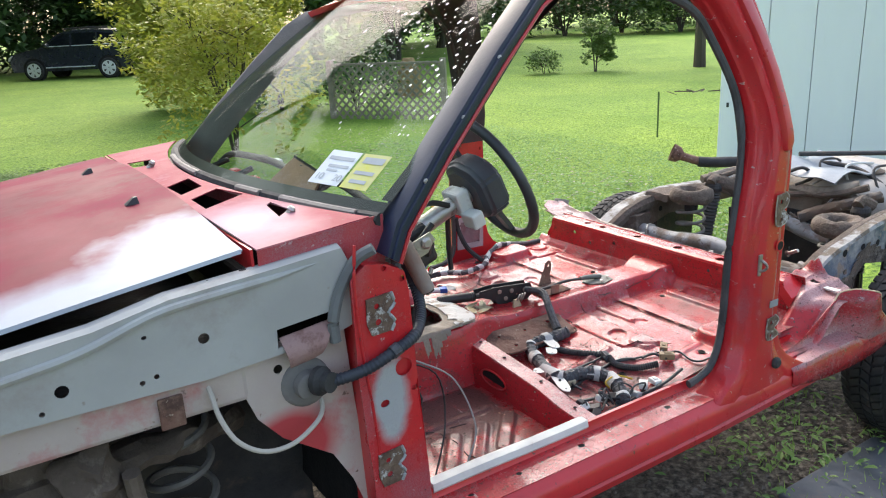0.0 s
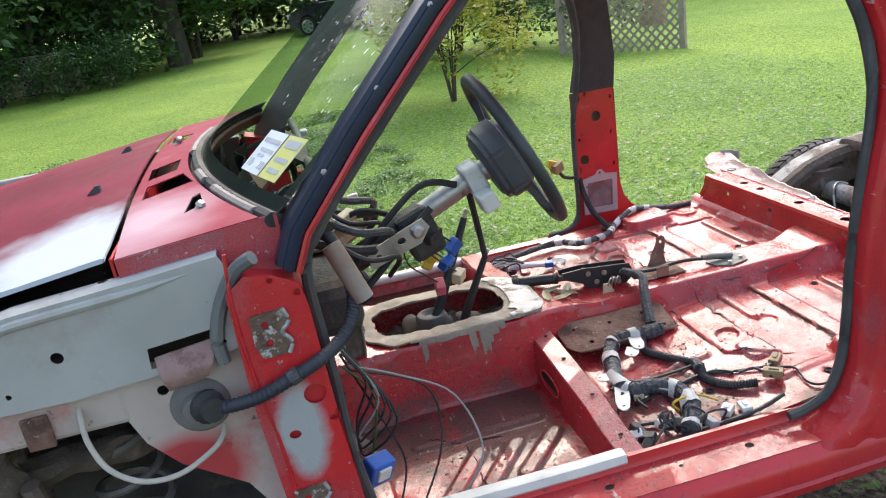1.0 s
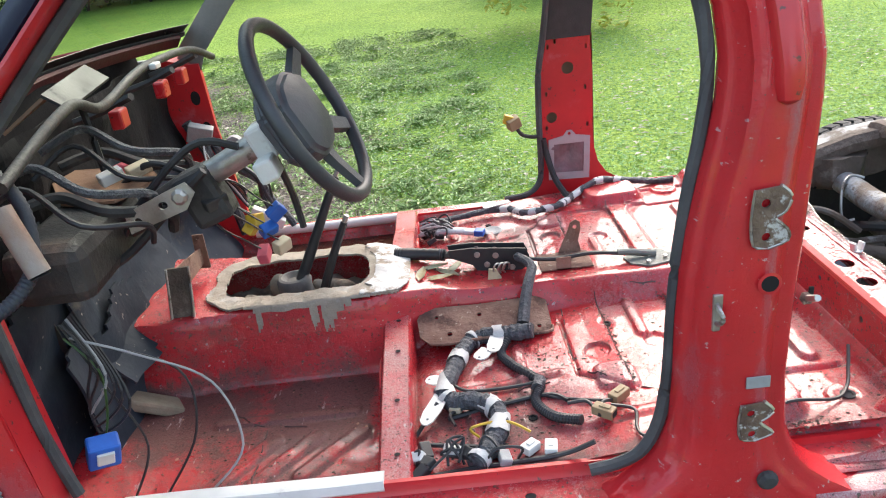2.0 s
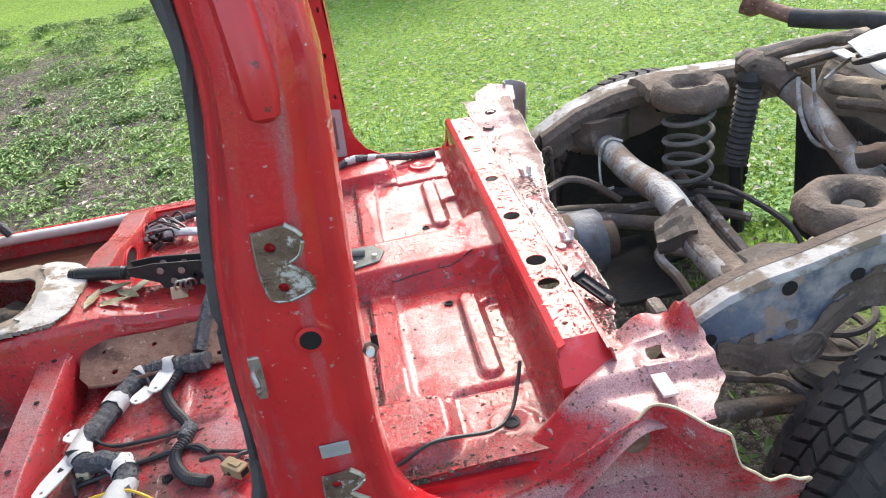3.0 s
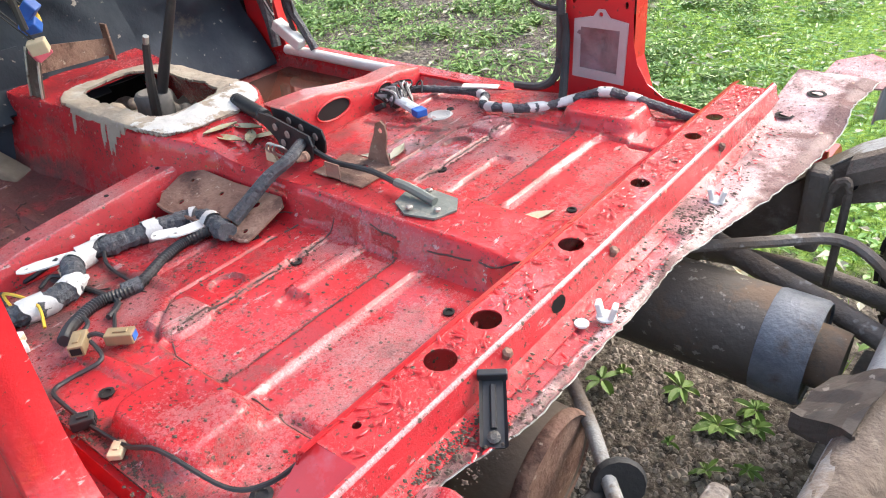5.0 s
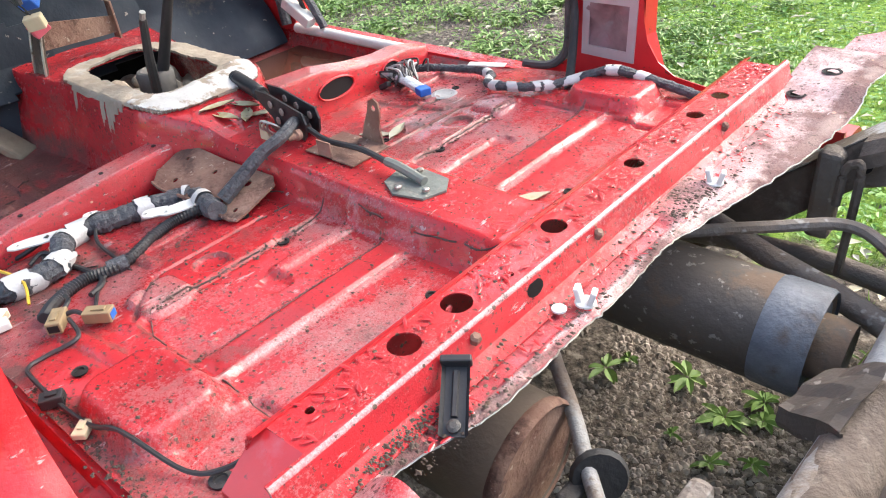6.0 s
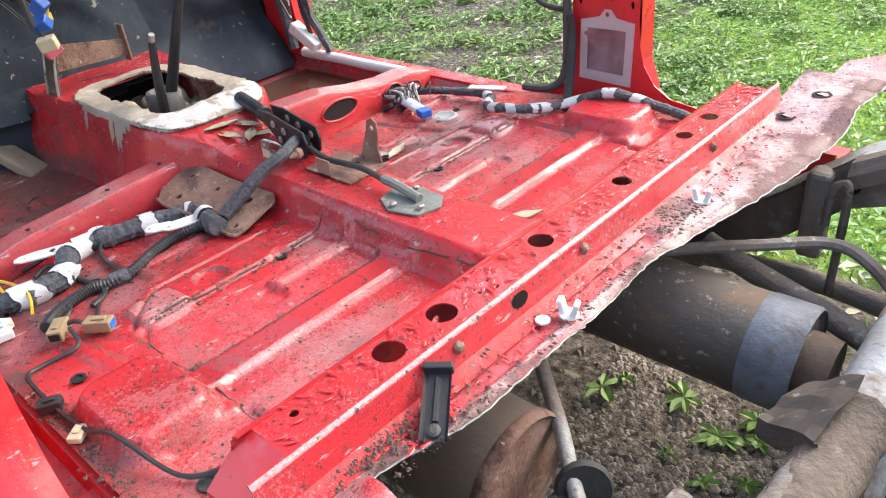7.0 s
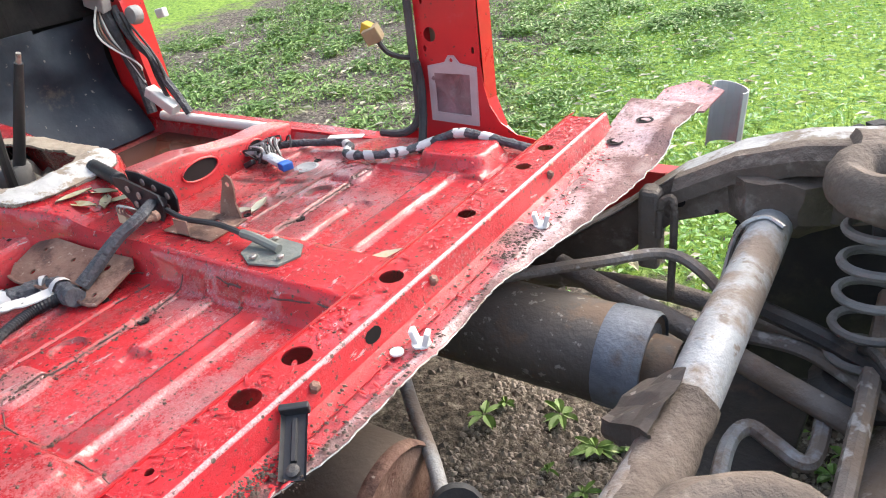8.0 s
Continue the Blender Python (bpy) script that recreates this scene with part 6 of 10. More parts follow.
    hs += [slot2(x, z, 0.0045, 0.009) for x, z in ((1.885, 1.11), (1.91, 1.125), (2.015, 1.10), (1.873, 0.95), (2.008, 0.962), (1.868, 0.83), (2.012, 0.83))]
    fp = part("far_door_pillar", plate(out, hs, fm, 0.003), RED, cab, "red inner door pillar with round holes and a recess")
    part("outer_skin", loft([[Vector((x, y, z)) for x, y in ((b, 2.850), (b + 0.004, 2.90), (a + 0.02, 2.905), (a, 2.850))] for z, a, b in ((0.56, 1.80, 2.12), (0.62, 1.84, 2.06), (0.70, 1.85, 2.034), (1.0, 1.855, 2.036), (1.14, 1.875, 2.036))], None, False), RED, fp)
    part("recess_back", bbox((1.87, 2.872, 0.64), (2.01, 2.876, 0.785), 0.002), surf("dull red recess", (0.27, 0.13, 0.14), (0.20, 0.08, 0.09), 9, 0.5, bump=0.2), fp)
    part("back_liner", bbox((1.862, 2.882, 0.80), (2.02, 2.886, 1.13), 0.002), surf("tan inner skin", (0.36, 0.25, 0.15), (0.2, 0.15, 0.11), 6, 0.7, bump=0.1), fp)
    fr = [(1.866, 0.638), (2.012, 0.632), (2.02, 0.788), (1.97, 0.796), (1.955, 0.815), (1.938, 0.815), (1.925, 0.797), (1.872, 0.786)]
    part("recess_cover", plate(fr, [[(1.886, 0.662), (1.992, 0.658), (1.998, 0.768), (1.89, 0.768)], ring2(1.946, 0.803, 0.006, 0.006, 8)], Matrix(((1, 0, 0, 0), (0, 0, -1, 2.842), (0, 1, 0, 0), (0, 0, 0, 1))), 0.004), CLEAR, fp, "milky plastic cover frame")
    part("film", sheet(1.88, 2.002, 0.654, 0.774, 16, 16, lambda x, z: Vector((x, 2.848 + 0.012 * nz(x, z, 4, 18) + 0.012 * math.sin((x - 1.88) / 0.122 * math.pi) * math.sin((z - 0.654) / 0.12 * math.pi), z)), None, 0.0008), FILM, fp, "milky crumpled plastic film", True)
    part("pillar_trim", loft([[Vector((x, yy, z)) for x, yy in ((a, y), (b, y - 0.004), (b + 0.006, y + 0.05), (a, y + 0.05))] for z, a, b, y in ((1.135, 1.868, 2.030, 2.84), (1.25, 1.893, 2.040, 2.835), (1.40, 1.888, 2.022, 2.815), (1.6, 1.83, 1.98, 2.765), (1.76, 1.72, 1.93, 2.72), (1.80, 1.66, 1.92, 2.70))]), GREYTRIM, fp, "dark grey cloth-covered pillar trim", True)
    part("far_seal", tube([(1.70, 2.822, 0.592), (1.78, 2.824, 0.60), (1.825, 2.826, 0.635), (1.838, 2.828, 0.70), (1.84, 2.83, 0.85), (1.846, 2.83, 1.02), (1.868, 2.825, 1.15), (1.885, 2.815, 1.30), (1.87, 2.79, 1.45), (1.80, 2.755, 1.62), (1.68, 2.735, 1.735)], 0.011, 8), SEAL, cab, "perished black door seal", True)


def make_front():
    # cowl with vents
    def base_x(y):
        return 0.672 - 0.165 * (1 - ((y - YC) / 0.75) ** 2)
    out = [(0.425 - 0.02 * (1 - ((y - YC) / 0.74) ** 2), y) for y in (1.352 + 1.486 * k / 24 for k in range(25))]
    out += [(base_x(y) - 0.004, y) for y in (2.838 - 1.486 * k / 24 for k in range(25))]
    quad = lambda *p: list(p)
    hs = [quad((0.432, 1.69), (0.535, 1.735), (0.505, 1.845), (0.43, 1.80)), quad((0.425, 1.865), (0.487, 1.905), (0.488, 2.03), (0.42, 1.985)), quad((0.42, 2.37), (0.475, 2.36), (0.49, 2.47), (0.425, 2.49)), quad((0.53, 1.50), (0.565, 1.53), (0.555, 1.615), (0.54, 1.60))]
    bm = plate(out, hs, Matrix.Translation((0, 0, 1.286)), 0.0025)
    for v in bm.verts:
        v.co.z += 0.022 * (1 - ((v.co.y - YC) / 0.74) ** 2) + 0.085 * (v.co.x - 0.43)
    co = part("cowl_panel", bm, surf("dull red cowl paint", (0.25, 0.014, 0.040), (0.30, 0.03, 0.06), 9, 0.5, 0.65, stain=(0.42, 0.20, 0.24), stain_scale=4, lo=0.56, hi=0.72, bump=0.05, speck=(0.2, 0.08, 0.07), speck_scale=50, speck_at=0.66), cab, "faded pink-red cowl panel with open vents")
    co.data.materials[0].node_tree.nodes["Principled BSDF"].inputs["Specular IOR Level"].default_value = 0.15
    white_over(co.data.materials[0], (0.50, 0.34, 0.38), 7, 0.55, 1.15, ((0.46, 1.52, 1.29), (0.22, 0.30, 0.5)))
    part("wiper_pivot", lathe([(0.012, 0), (0.009, 0.008), (0.008, 0.014), (0.010, 0.018), (0.006, 0.024)], pose(0.555, 1.515, 1.295, 15, 25, 0), 10), STEEL, co)
    part("wiper_pivot", lathe([(0.012, 0), (0.009, 0.008), (0.008, 0.014), (0.010, 0.018), (0.006, 0.024)], pose(0.455, 2.32, 1.305, 15, 25, 0), 10), STEEL, co)
    # solid black box added as the shade seen through the cowl vents
    part("cowl_shade_box", bbox((0.40, 1.38, 1.15), (0.50, 2.80, 1.24), 0.01), HOLESHADE, cab)
    part("cowl_face", loft([[Vector((0.415, y, z)) for z in (1.15, 1.285)] + [Vector((0.42, y, z)) for z in (1.285, 1.15)] for y in (1.36, 2.83)]), RED, cab)

    weather(part("cowl_side", sheet(0.425, 0.695, 1.19, 1.284, 30, 10, lambda x, z: Vector((x, 1.352 + 0.03 * (1.284 - z) + 0.004 * nz(x, z, 0, 14), z + 0.085 * (x - 0.43) * sm(1.2, 1.284, z))), None, 0.002), PILM, cab, "crumpled red cowl side with chalky patches", True), lambda x, y, z: (0.35, 0.15))

    # hood, its own removable panel
    hood = thing("hood", (0.0, YC, 1.15), "sanded red hood with white primer overspray along its side", "hood")

    def hood_z(x, y):
        q = (y - YC) / 0.72
        return 1.283 + 0.125 * (x - 0.41) - 0.05 * max(0, 0.1 - x) ** 2 + 0.036 * (1 - q * q) + 0.003 * sm(0.9, 1.0, abs(q)) + 0.0015 * nz(x, y, 0, 5)
    part("hood_skin", sheet(-0.72, 0.405, 1.375, 2.815, 50, 60, hood_z, None, 0.004), HOODM, hood, smooth=True)
    part("hood_lip", loft([[Vector((x, y, hood_z(x, 1.377) + dz)) for y, dz in ((1.374, 0.001), (1.372, -0.007), (1.395, -0.010), (1.395, -0.006), (1.377, -0.004))] for x in (-0.72, -0.4, -0.1, 0.2, 0.402)]), HOODM, hood)
    for x, y in ((0.30, 2.416), (0.311, 1.862)):
        z = hood_z(x, y)
        part("washer_nozzle", loft([[Vector((x - 0.016, y - 0.012, z)), Vector((x + 0.014, y - 0.012, z)), Vector((x + 0.014, y + 0.012, z)), Vector((x - 0.016, y + 0.012, z))], [Vector((x + 0.004, y - 0.006, z + 0.016)), Vector((x + 0.012, y - 0.006, z + 0.016)), Vector((x + 0.012, y + 0.006, z + 0.016)), Vector((x + 0.004, y + 0.006, z + 0.016))]]), BLACKP, hood)

    # grey apron rail beside the hood, with its holes
    am = Matrix(((1, 0, 0, 0), (0, 0, 1, 1.330), (0, 1, 0, 0), (0, 0, 0, 1)))
    out = [(-0.75, 1.115), (-0.30, 1.168), (-0.02, 1.198), (0.12, 1.210), (0.25, 1.236), (0.45, 1.250), (0.585, 1.262), (0.612, 1.20), (0.604, 1.10), (0.56, 1.088), (0.43, 1.076), (0.30, 1.068), (-0.05, 1.075), (-0.75, 1.06)]
    hs = [ring2(0.30, 1.149, 0.0105, 0.0105, 14), ring2(0.06, 1.12, 0.0115, 0.0115, 14), ring2(0.025, 1.09, 0.005, 0.005, 8), ring2(0.185, 1.096, 0.005, 0.005, 8), ring2(0.21, 1.101, 0.005, 0.005, 8), ring2(0.20, 1.178, 0.005, 0.004, 8), [(0.437, 1.128), (0.552, 1.138), (0.566, 1.108), (0.54, 1.100), (0.435, 1.090)]]
    ap = part("apron_rail", plate(out, hs, am, 0.003), GREY, cab, "grey primed apron rail with drilled holes")
    part("apron_ridge", tube([(-0.75, 1.328, 1.075), (-0.3, 1.327, 1.13), (-0.02, 1.326, 1.163), (0.10, 1.326, 1.18), (0.22, 1.326, 1.215), (0.32, 1.327, 1.225), (0.45, 1.328, 1.233), (0.56, 1.330, 1.246)], lambda t: 0.0085 * (1 - 0.8 * sm(0.8, 1.0, t)), 8), GREY, ap, smooth=True)
    top = []
    for x, z in ((-0.75, 1.115), (-0.30, 1.168), (-0.02, 1.198), (0.12, 1.210), (0.25, 1.236), (0.45, 1.250), (0.585, 1.262)):
        top.append([Vector((x, 1.3275, z - 0.001)), Vector((x, 1.342, z + 0.005)), Vector((x, 1.366, z + 0.004)), Vector((x, 1.366, z + 0.001)), Vector((x, 1.342, z + 0.002)), Vector((x, 1.331, z - 0.004))])
    part("top_flange", loft(top), GREY, ap)
    for x, z in ((0.40, 1.2495), (0.525, 1.2605), (0.33, 1.2445), (0.47, 1.2545)):
        r = 0.012 if x in (0.40, 0.525) else 0.004
        part("flange_slot", plate(slot2(x, 1.358, r, r * 0.5), [], Matrix.Translation((0, 0, z + 0.0015)), 0.001), HOLESHADE, ap)
    part("seam_bead", tube([(0.642, 1.300, 1.255), (0.608, 1.318, 1.232), (0.572, 1.322, 1.178), (0.552, 1.322, 1.119), (0.553, 1.322, 1.074)], 0.0125, 8), BEAD, ap, "dark grey sealing bead", True)
    rows = []
    for k in range(9):
        t = k / 8
        z = 1.118 - 0.062 * t
        y = 1.336 - 0.022 * math.sin(math.pi * t * 0.8)
        rows.append([Vector((0.442 + 0.012 * t, y, z - 0.012)), Vector((0.50, y - 0.004, z - 0.004)), Vector((0.552 - 0.03 * t, y, z)), Vector((0.552 - 0.03 * t, y + 0.003, z)), Vector((0.50, y - 0.001, z - 0.004)), Vector((0.442 + 0.012 * t, y + 0.003, z - 0.012))])
    part("bent_flap", loft(rows), FLAPM, ap, "dull pink bent-in flap", True)
    # second beam, strut panel with the grommet, dark wheel arch behind
    part("lower_beam", bbox((-0.75, 1.346, 0.992), (0.375, 1.45, 1.082), 0.01), APRM, cab, "pink and grey scuffed lower apron beam")
    part("beam_clip", bbox((0.205, 1.336, 0.988), (0.25, 1.345, 1.05), 0.003), RUST, cab)
    pm = Matrix(((1, 0, 0, 0), (0, 0, 1, 1.352), (0, 1, 0, 0), (0, 0, 0, 1)))
    out = [(0.357, 1.09), (0.584, 1.10), (0.594, 0.927), (0.618, 0.66), (0.66, 0.599), (0.69, 0.541), (0.637, 0.541), (0.601, 0.655), (0.576, 0.732), (0.534, 0.81), (0.481, 0.849), (0.431, 0.886), (0.385, 0.944), (0.362, 1.01)]
    part("strut_panel", plate(out, [ring2(0.437, 1.037, 0.010, 0.010, 10)], pm, 0.003), APRM, cab, "pink scuffed inner apron panel")
    gm = look((0.491, 1.352, 0.993), (0.491, 2.352, 0.98))
    part("grommet", lathe([(0.054, 0), (0.052, 0.006), (0.043, 0.012), (0.032, 0.014), (0.028, 0.03), (0.02, 0.034)], gm, 24), surf("grey rubber grommet", (0.20, 0.19, 0.18), (0.14, 0.135, 0.13), 14, 0.7, bump=0.3), cab, "grey rubber wiring grommet", True)
    part("wheel_arch", sheet(-0.75, 0.62, 0.25, 1.10, 30, 20, lambda x, z: Vector((x, 1.72 + 0.03 * nz(x, z, 0, 5), z)), None, 0.003), BLACKM, cab, "dark dirty wheel arch")
    part("bay_floor", sheet(-0.72, 0.42, 1.36, 2.83, 12, 12, lambda x, y: 1.10 + 0.03 * nz(x, y, 0, 6), None, 0.004), BLACKM, cab)
    part("far_apron", bbox((-0.75, 2.83, 1.0), (0.6, 2.86, 1.22), 0.005), GREY, cab)
    part("nose_panel", bbox((-0.76, 1.34, 0.55), (-0.73, 2.85, 1.12), 0.01), RED, cab)
    def lumpy(bm, k=0.02):
        bmesh.ops.subdivide_edges(bm, edges=bm.edges[:], cuts=2, use_grid_fill=True)
        for v in bm.verts:
            v.co += Vector((nz(v.co.x, v.co.y, v.co.z, 16), nz(v.co.x, v.co.y, v.co.z + 9, 16), nz(v.co.x, v.co.y, v.co.z + 5, 13))) * k
        return bm
    susp = thing("front_suspension", (0.0, 1.6, 0.5), "muddy front suspension arms in the dark wheel arch", "suspension")
    part("arm", lumpy(tube([(-0.25, 1.45, 0.80), (0.0, 1.50, 0.86), (0.25, 1.56, 0.84), (0.42, 1.68, 0.80)], 0.05, 8, flat=0.7)), MUD, susp, smooth=True)
    part("knuckle", lumpy(lathe([(0.03, -0.10), (0.055, -0.06), (0.075, -0.02), (0.05, 0.02), (0.06, 0.06), (0.03, 0.10)], pose(0.08, 1.47, 0.84, 20, 10, 0), 12), 0.035), MUD, susp, smooth=True)
    part("bracket", lumpy(bbox((-0.12, 1.48, 0.72), (0.06, 1.62, 0.94), 0.02, pose(0, 0, 0, 0, 4, 0)), 0.03), MUD, susp)
    part("coil", tube([(0.27 + 0.07 * math.cos(a), 1.60 + 0.07 * math.sin(a), 0.6 + a * 0.014) for a in (k * 0.5 for k in range(52))], 0.009, 6, steps=2), SPRINGM, susp, smooth=True)
    part("lower_arm", lumpy(bbox((-0.3, 1.4, 0.45), (0.4, 1.7, 0.52), 0.02)), MUD, susp)
    part("stub_rod", tube([(0.15, 1.42, 0.88), (0.16, 1.44, 0.74)], 0.018, 8, steps=0), MUD, susp)

    # firewall, dash beam, mats
    part("firewall", sheet(1.40, 2.79, 0.55, 1.29, 40, 26, lambda y, z: Vector((0.60 - 0.06 * sm(0.7, 1.2, z) + 0.015 * nz(y, z, 0, 5), y, z)), None, 0.003), DASHSHADE, cab, "firewall coloured near black for the shade under the dash", True)
    # the body red is darkened here to hold the shade under the glass
    part("cowl_flange", loft([[Vector((base_x(y) + dx, y, 1.285 + 0.018 * (1 - ((y - YC) / 0.74) ** 2) + dz)) for dx, dz in ((0.0, 0.0), (0.045, 0.006), (0.048, -0.002), (0.03, -0.03), (0.0, -0.03))] for y in (1.40 + 1.39 * k / 20 for k in range(21))]), surf("shade-darkened red flange", (0.09, 0.012, 0.014), (0.045, 0.012, 0.012), 12, 0.5, 0.7, bump=0.2), cab, "red flange under the windshield, coloured dark for its shade", True)
    def mat_pt(y, z):
        x = 0.625 + 0.13 * (1 - sm(0.52, 0.74, z)) + 0.022 * nz(y, z, 0, 7) + 0.012 * math.sin((y - 2.3) * 16 + 5 * z) * sm(0.6, 0.9, z) + 0.008 * nz(y, z, 5, 16)
        return Vector((x, y, z))
    part("insulation_mat", sheet(2.30, 2.76, 0.535, 0.98, 40, 36, mat_pt, lambda y, z: z < 0.93 + 0.05 * nz(y, 0, 0, 4), 0.008), MATP, cab, "sagging grey insulation mat on the firewall", True)
    part("insulation_mat", sheet(1.75, 2.32, 0.64, 1.06, 40, 30, lambda y, z: mat_pt(y, z) + Vector((0.07 * (1 - sm(0.64, 0.9, z)), 0, 0)), lambda y, z: z > 0.655 + 0.03 * nz(y, 3, 0, 5), 0.008), MATP, cab, "dirty grey insulation mat over the tunnel", True)
    part("insulation_mat", sheet(1.41, 1.86, 0.56, 1.0, 36, 30, lambda y, z: Vector((0.622 + 0.03 * nz(y, z, 9, 7), y, z)), lambda y, z: z < 0.95 + 0.06 * nz(y, 8, 0, 6), 0.008), MATP, cab, "dirty grey insulation mat in the footwell", True)
    part("insulation_mat", sheet(1.62, 2.03, 0.53, 0.84, 30, 24, lambda y, z: Vector((0.700 + 0.02 * nz(y, z, 3, 8) - 0.10 * (z - 0.53), y, z)), lambda y, z: z < 0.80 + 0.05 * nz(y, 2, 0, 7), 0.006), MATP, cab, "dark sagging mat at the front of the tunnel", True)
    # added sheet: its black stands for the shade below the cowl
    part("dash_shade_sheet", sheet(1.42, 2.77, 0.93, 1.235, 40, 14, lambda y, z: Vector((0.615 + 0.03 * nz(y, z, 0, 8), y, z)), None, 0.004), DASHSHADE, cab, "added near-black sheet for the shade under the dash")
    beam = thing("dash_beam", (0.8, YC, 1.1), "black tubular dashboard beam with brackets and clips", "dash beam")
    part("bar", tube([(0.78, 1.43, 1.24), (0.78, 1.728, 1.300), (0.78, 1.877, 1.266), (0.78, 2.091, 1.290), (0.78, 2.255, 1.294), (0.78, 2.566, 1.274), (0.79, 2.76, 1.22)], 0.011, 10), BLACKM, beam, smooth=True)
    for y in (2.0, 2.32, 2.5):
        part("bracket", bbox((0.745, y - 0.025, 1.19), (0.775, y + 0.025, 1.235), 0.006, pose(0, 0, 0, 0, 0, 0)), RED, beam, "red painted bracket")
    part("clip", bbox((0.79, 2.18, 1.285), (0.81, 2.22, 1.30), 0.004), WHITEP, beam)
    for y in (2.05, 2.38, 2.62):
        part("stay", tube([(0.78, y, 1.25), (0.70, y + 0.03, 1.22), (0.62, y + 0.02, 1.20)], 0.010, 6), BLACKM, beam)


make_floor()
make_sills()
make_pillars()
make_front()


# ---- chassis ----
chassis = thing("truck_chassis", (2.4, YC, 0.4), "muddy ladder chassis with coil springs, axle and exhaust", "chassis")


def rail_z(top, deep, x, u):
    """Height on a rail's side: 0 at its lower edge, 1 at its top."""
    for (a, za), (b, zb), da, db in zip(top, top[1:], deep, deep[1:]):
        if x <= b:
            t = (x - a) / (b - a)
            return za + (zb - za) * t - (da + (db - da) * t) * (1 - u)
    return top[-1][1]


def make_chassis():
    for far in (0, 1):
        if far:
            top = ((0.75, 0.40), (1.9, 0.40), (2.30, 0.44), (2.48, 0.57), (2.60, 0.668), (2.71, 0.728), (2.82, 0.76), (2.92, 0.772), (3.05, 0.78), (3.42, 0.762), (4.25, 0.75))
            deep = (0.11, 0.11, 0.12, 0.11, 0.10, 0.12, 0.16, 0.16, 0.13, 0.11, 0.10)
        else:
            top = ((0.75, 0.40), (1.9, 0.40), (2.30, 0.48), (2.48, 0.625), (2.571, 0.715), (2.64, 0.752), (2.70, 0.772), (2.79, 0.788), (2.845, 0.802), (2.89, 0.812), (2.96, 0.825), (3.10, 0.84), (3.40, 0.83), (4.25, 0.81))
            deep = (0.11, 0.11, 0.12, 0.09, 0.085, 0.13, 0.194, 0.208, 0.153, 0.127, 0.153, 0.19, 0.12, 0.10)
        drop_z = 0.06 if far else 0.0
        f = ym if far else (lambda y: y)
        wr = 1.582 if far else 1.553
        bm = loft([[Vector((x, f(y), z)) for y, z in ((1.505, z - 0.008), (1.512, z), (wr - 0.007, z), (wr, z - 0.008), (wr, z - d), (1.505, z - d))] for (x, z), d in zip(top, deep)])
        bmesh.ops.bevel(bm, geom=[e for e in bm.edges if abs((e.verts[0].co - e.verts[1].co).normalized().x) > 0.6], offset=0.004, segments=1, affect="EDGES")
        r = part("frame_rail", bm, RAILPAINT if not far else DUSTDARK, chassis, "curved steel frame rail, bleached and muddy", True)
        for x, z, rr in ((2.748, 0.752 - drop_z, 0.014), (2.606, 0.676 - drop_z, 0.013), (2.872, 0.752 - drop_z, 0.013), (2.978, 0.748 - drop_z, 0.013), (2.68, 0.665 - drop_z, 0.004), (2.72, 0.648 - drop_z, 0.005)):
            part("rail_hole", lathe([(rr, 0), (rr * 1.05, 0.001), (rr * 0.5, 0.0012)], look((x, f(1.5045 if not far else 1.5825), z), (x, f(1.5045) + 1, z)), 14), HOLESHADE, r)
        bz = 0.617 if not far else 0.60
        bore = look((2.793, f(1.5045), bz), (2.793, f(1.5045) + (1 if not far else -1), bz))
        part("link_bushing", lathe([(0.036, -0.002), (0.037, 0.004), (0.033, 0.007), (0.0295, 0.006), (0.0295, -0.002)], bore, 22), MUD, r)
        part("bushing_bore", lathe([(0.0295, 0.0015), (0.0295, 0.0025), (0.001, 0.0025)], bore, 20), DUST, r, "dusty bushing bore")
        part("muddy_flange", loft([[Vector((x, f(y), z + dz)) for y, dz in ((wr - 0.007, 0.004), (wr + 0.018, 0.002), (wr + 0.033, -0.02), (wr + 0.03, -0.05), (wr + 0.002, -0.05))] for x, z in top[4:]]), MUD, r)
        part("bleached_top", loft([[Vector((x, f(y), z + dz)) for y, dz in ((1.503, -0.010 - 0.006 * nz(x, 0, 0, 9)), (1.5035, -0.006), (1.510, 0.003), (wr - 0.006, 0.003), (wr - 0.006, 0.0), (1.512, 0.0), (1.506, -0.006), (1.506, -0.010))] for x, z in [(top[i][0] + (top[i + 1][0] - top[i][0]) * q / 5, top[i][1] + (top[i + 1][1] - top[i][1]) * q / 5) for i in range(2, len(top) - 1) for q in range(5)]]), BLEACH, r, "bleached pale paint along the top", True)
        part("mud_cake", sheet(2.62, 3.30, -0.02, 0.75, 220, 40, lambda x, u: Vector((x, f(1.5035 - 0.004 * abs(nz(x, u, 2, 9))), rail_z(top, deep, x, u))), lambda x, u: u < 0.36 + 0.35 * nz(x, 0, 5, 5) + 0.22 * nz(x * 3, u, 8, 9), 0.002), MUD, r, "dried brown mud on the rail side", True)
        # spring seat, coil, shock
        sx, sy, sz = (2.985, 2.42, 0.80) if far else (2.958, 1.655, 0.80)
        part("spring_seat", lumpy(lathe([(0.04, -0.02), (0.042, 0.0), (0.05, 0.016), (0.062, 0.024), (0.078, 0.026), (0.094, 0.018), (0.104, 0.0), (0.106, -0.018), (0.10, -0.034), (0.085, -0.045), (0.055, -0.045)], Matrix.Translation((sx, sy, sz)), 40), 0.006, 30), MUD, chassis, "mud-caked ring-shaped spring seat", True)
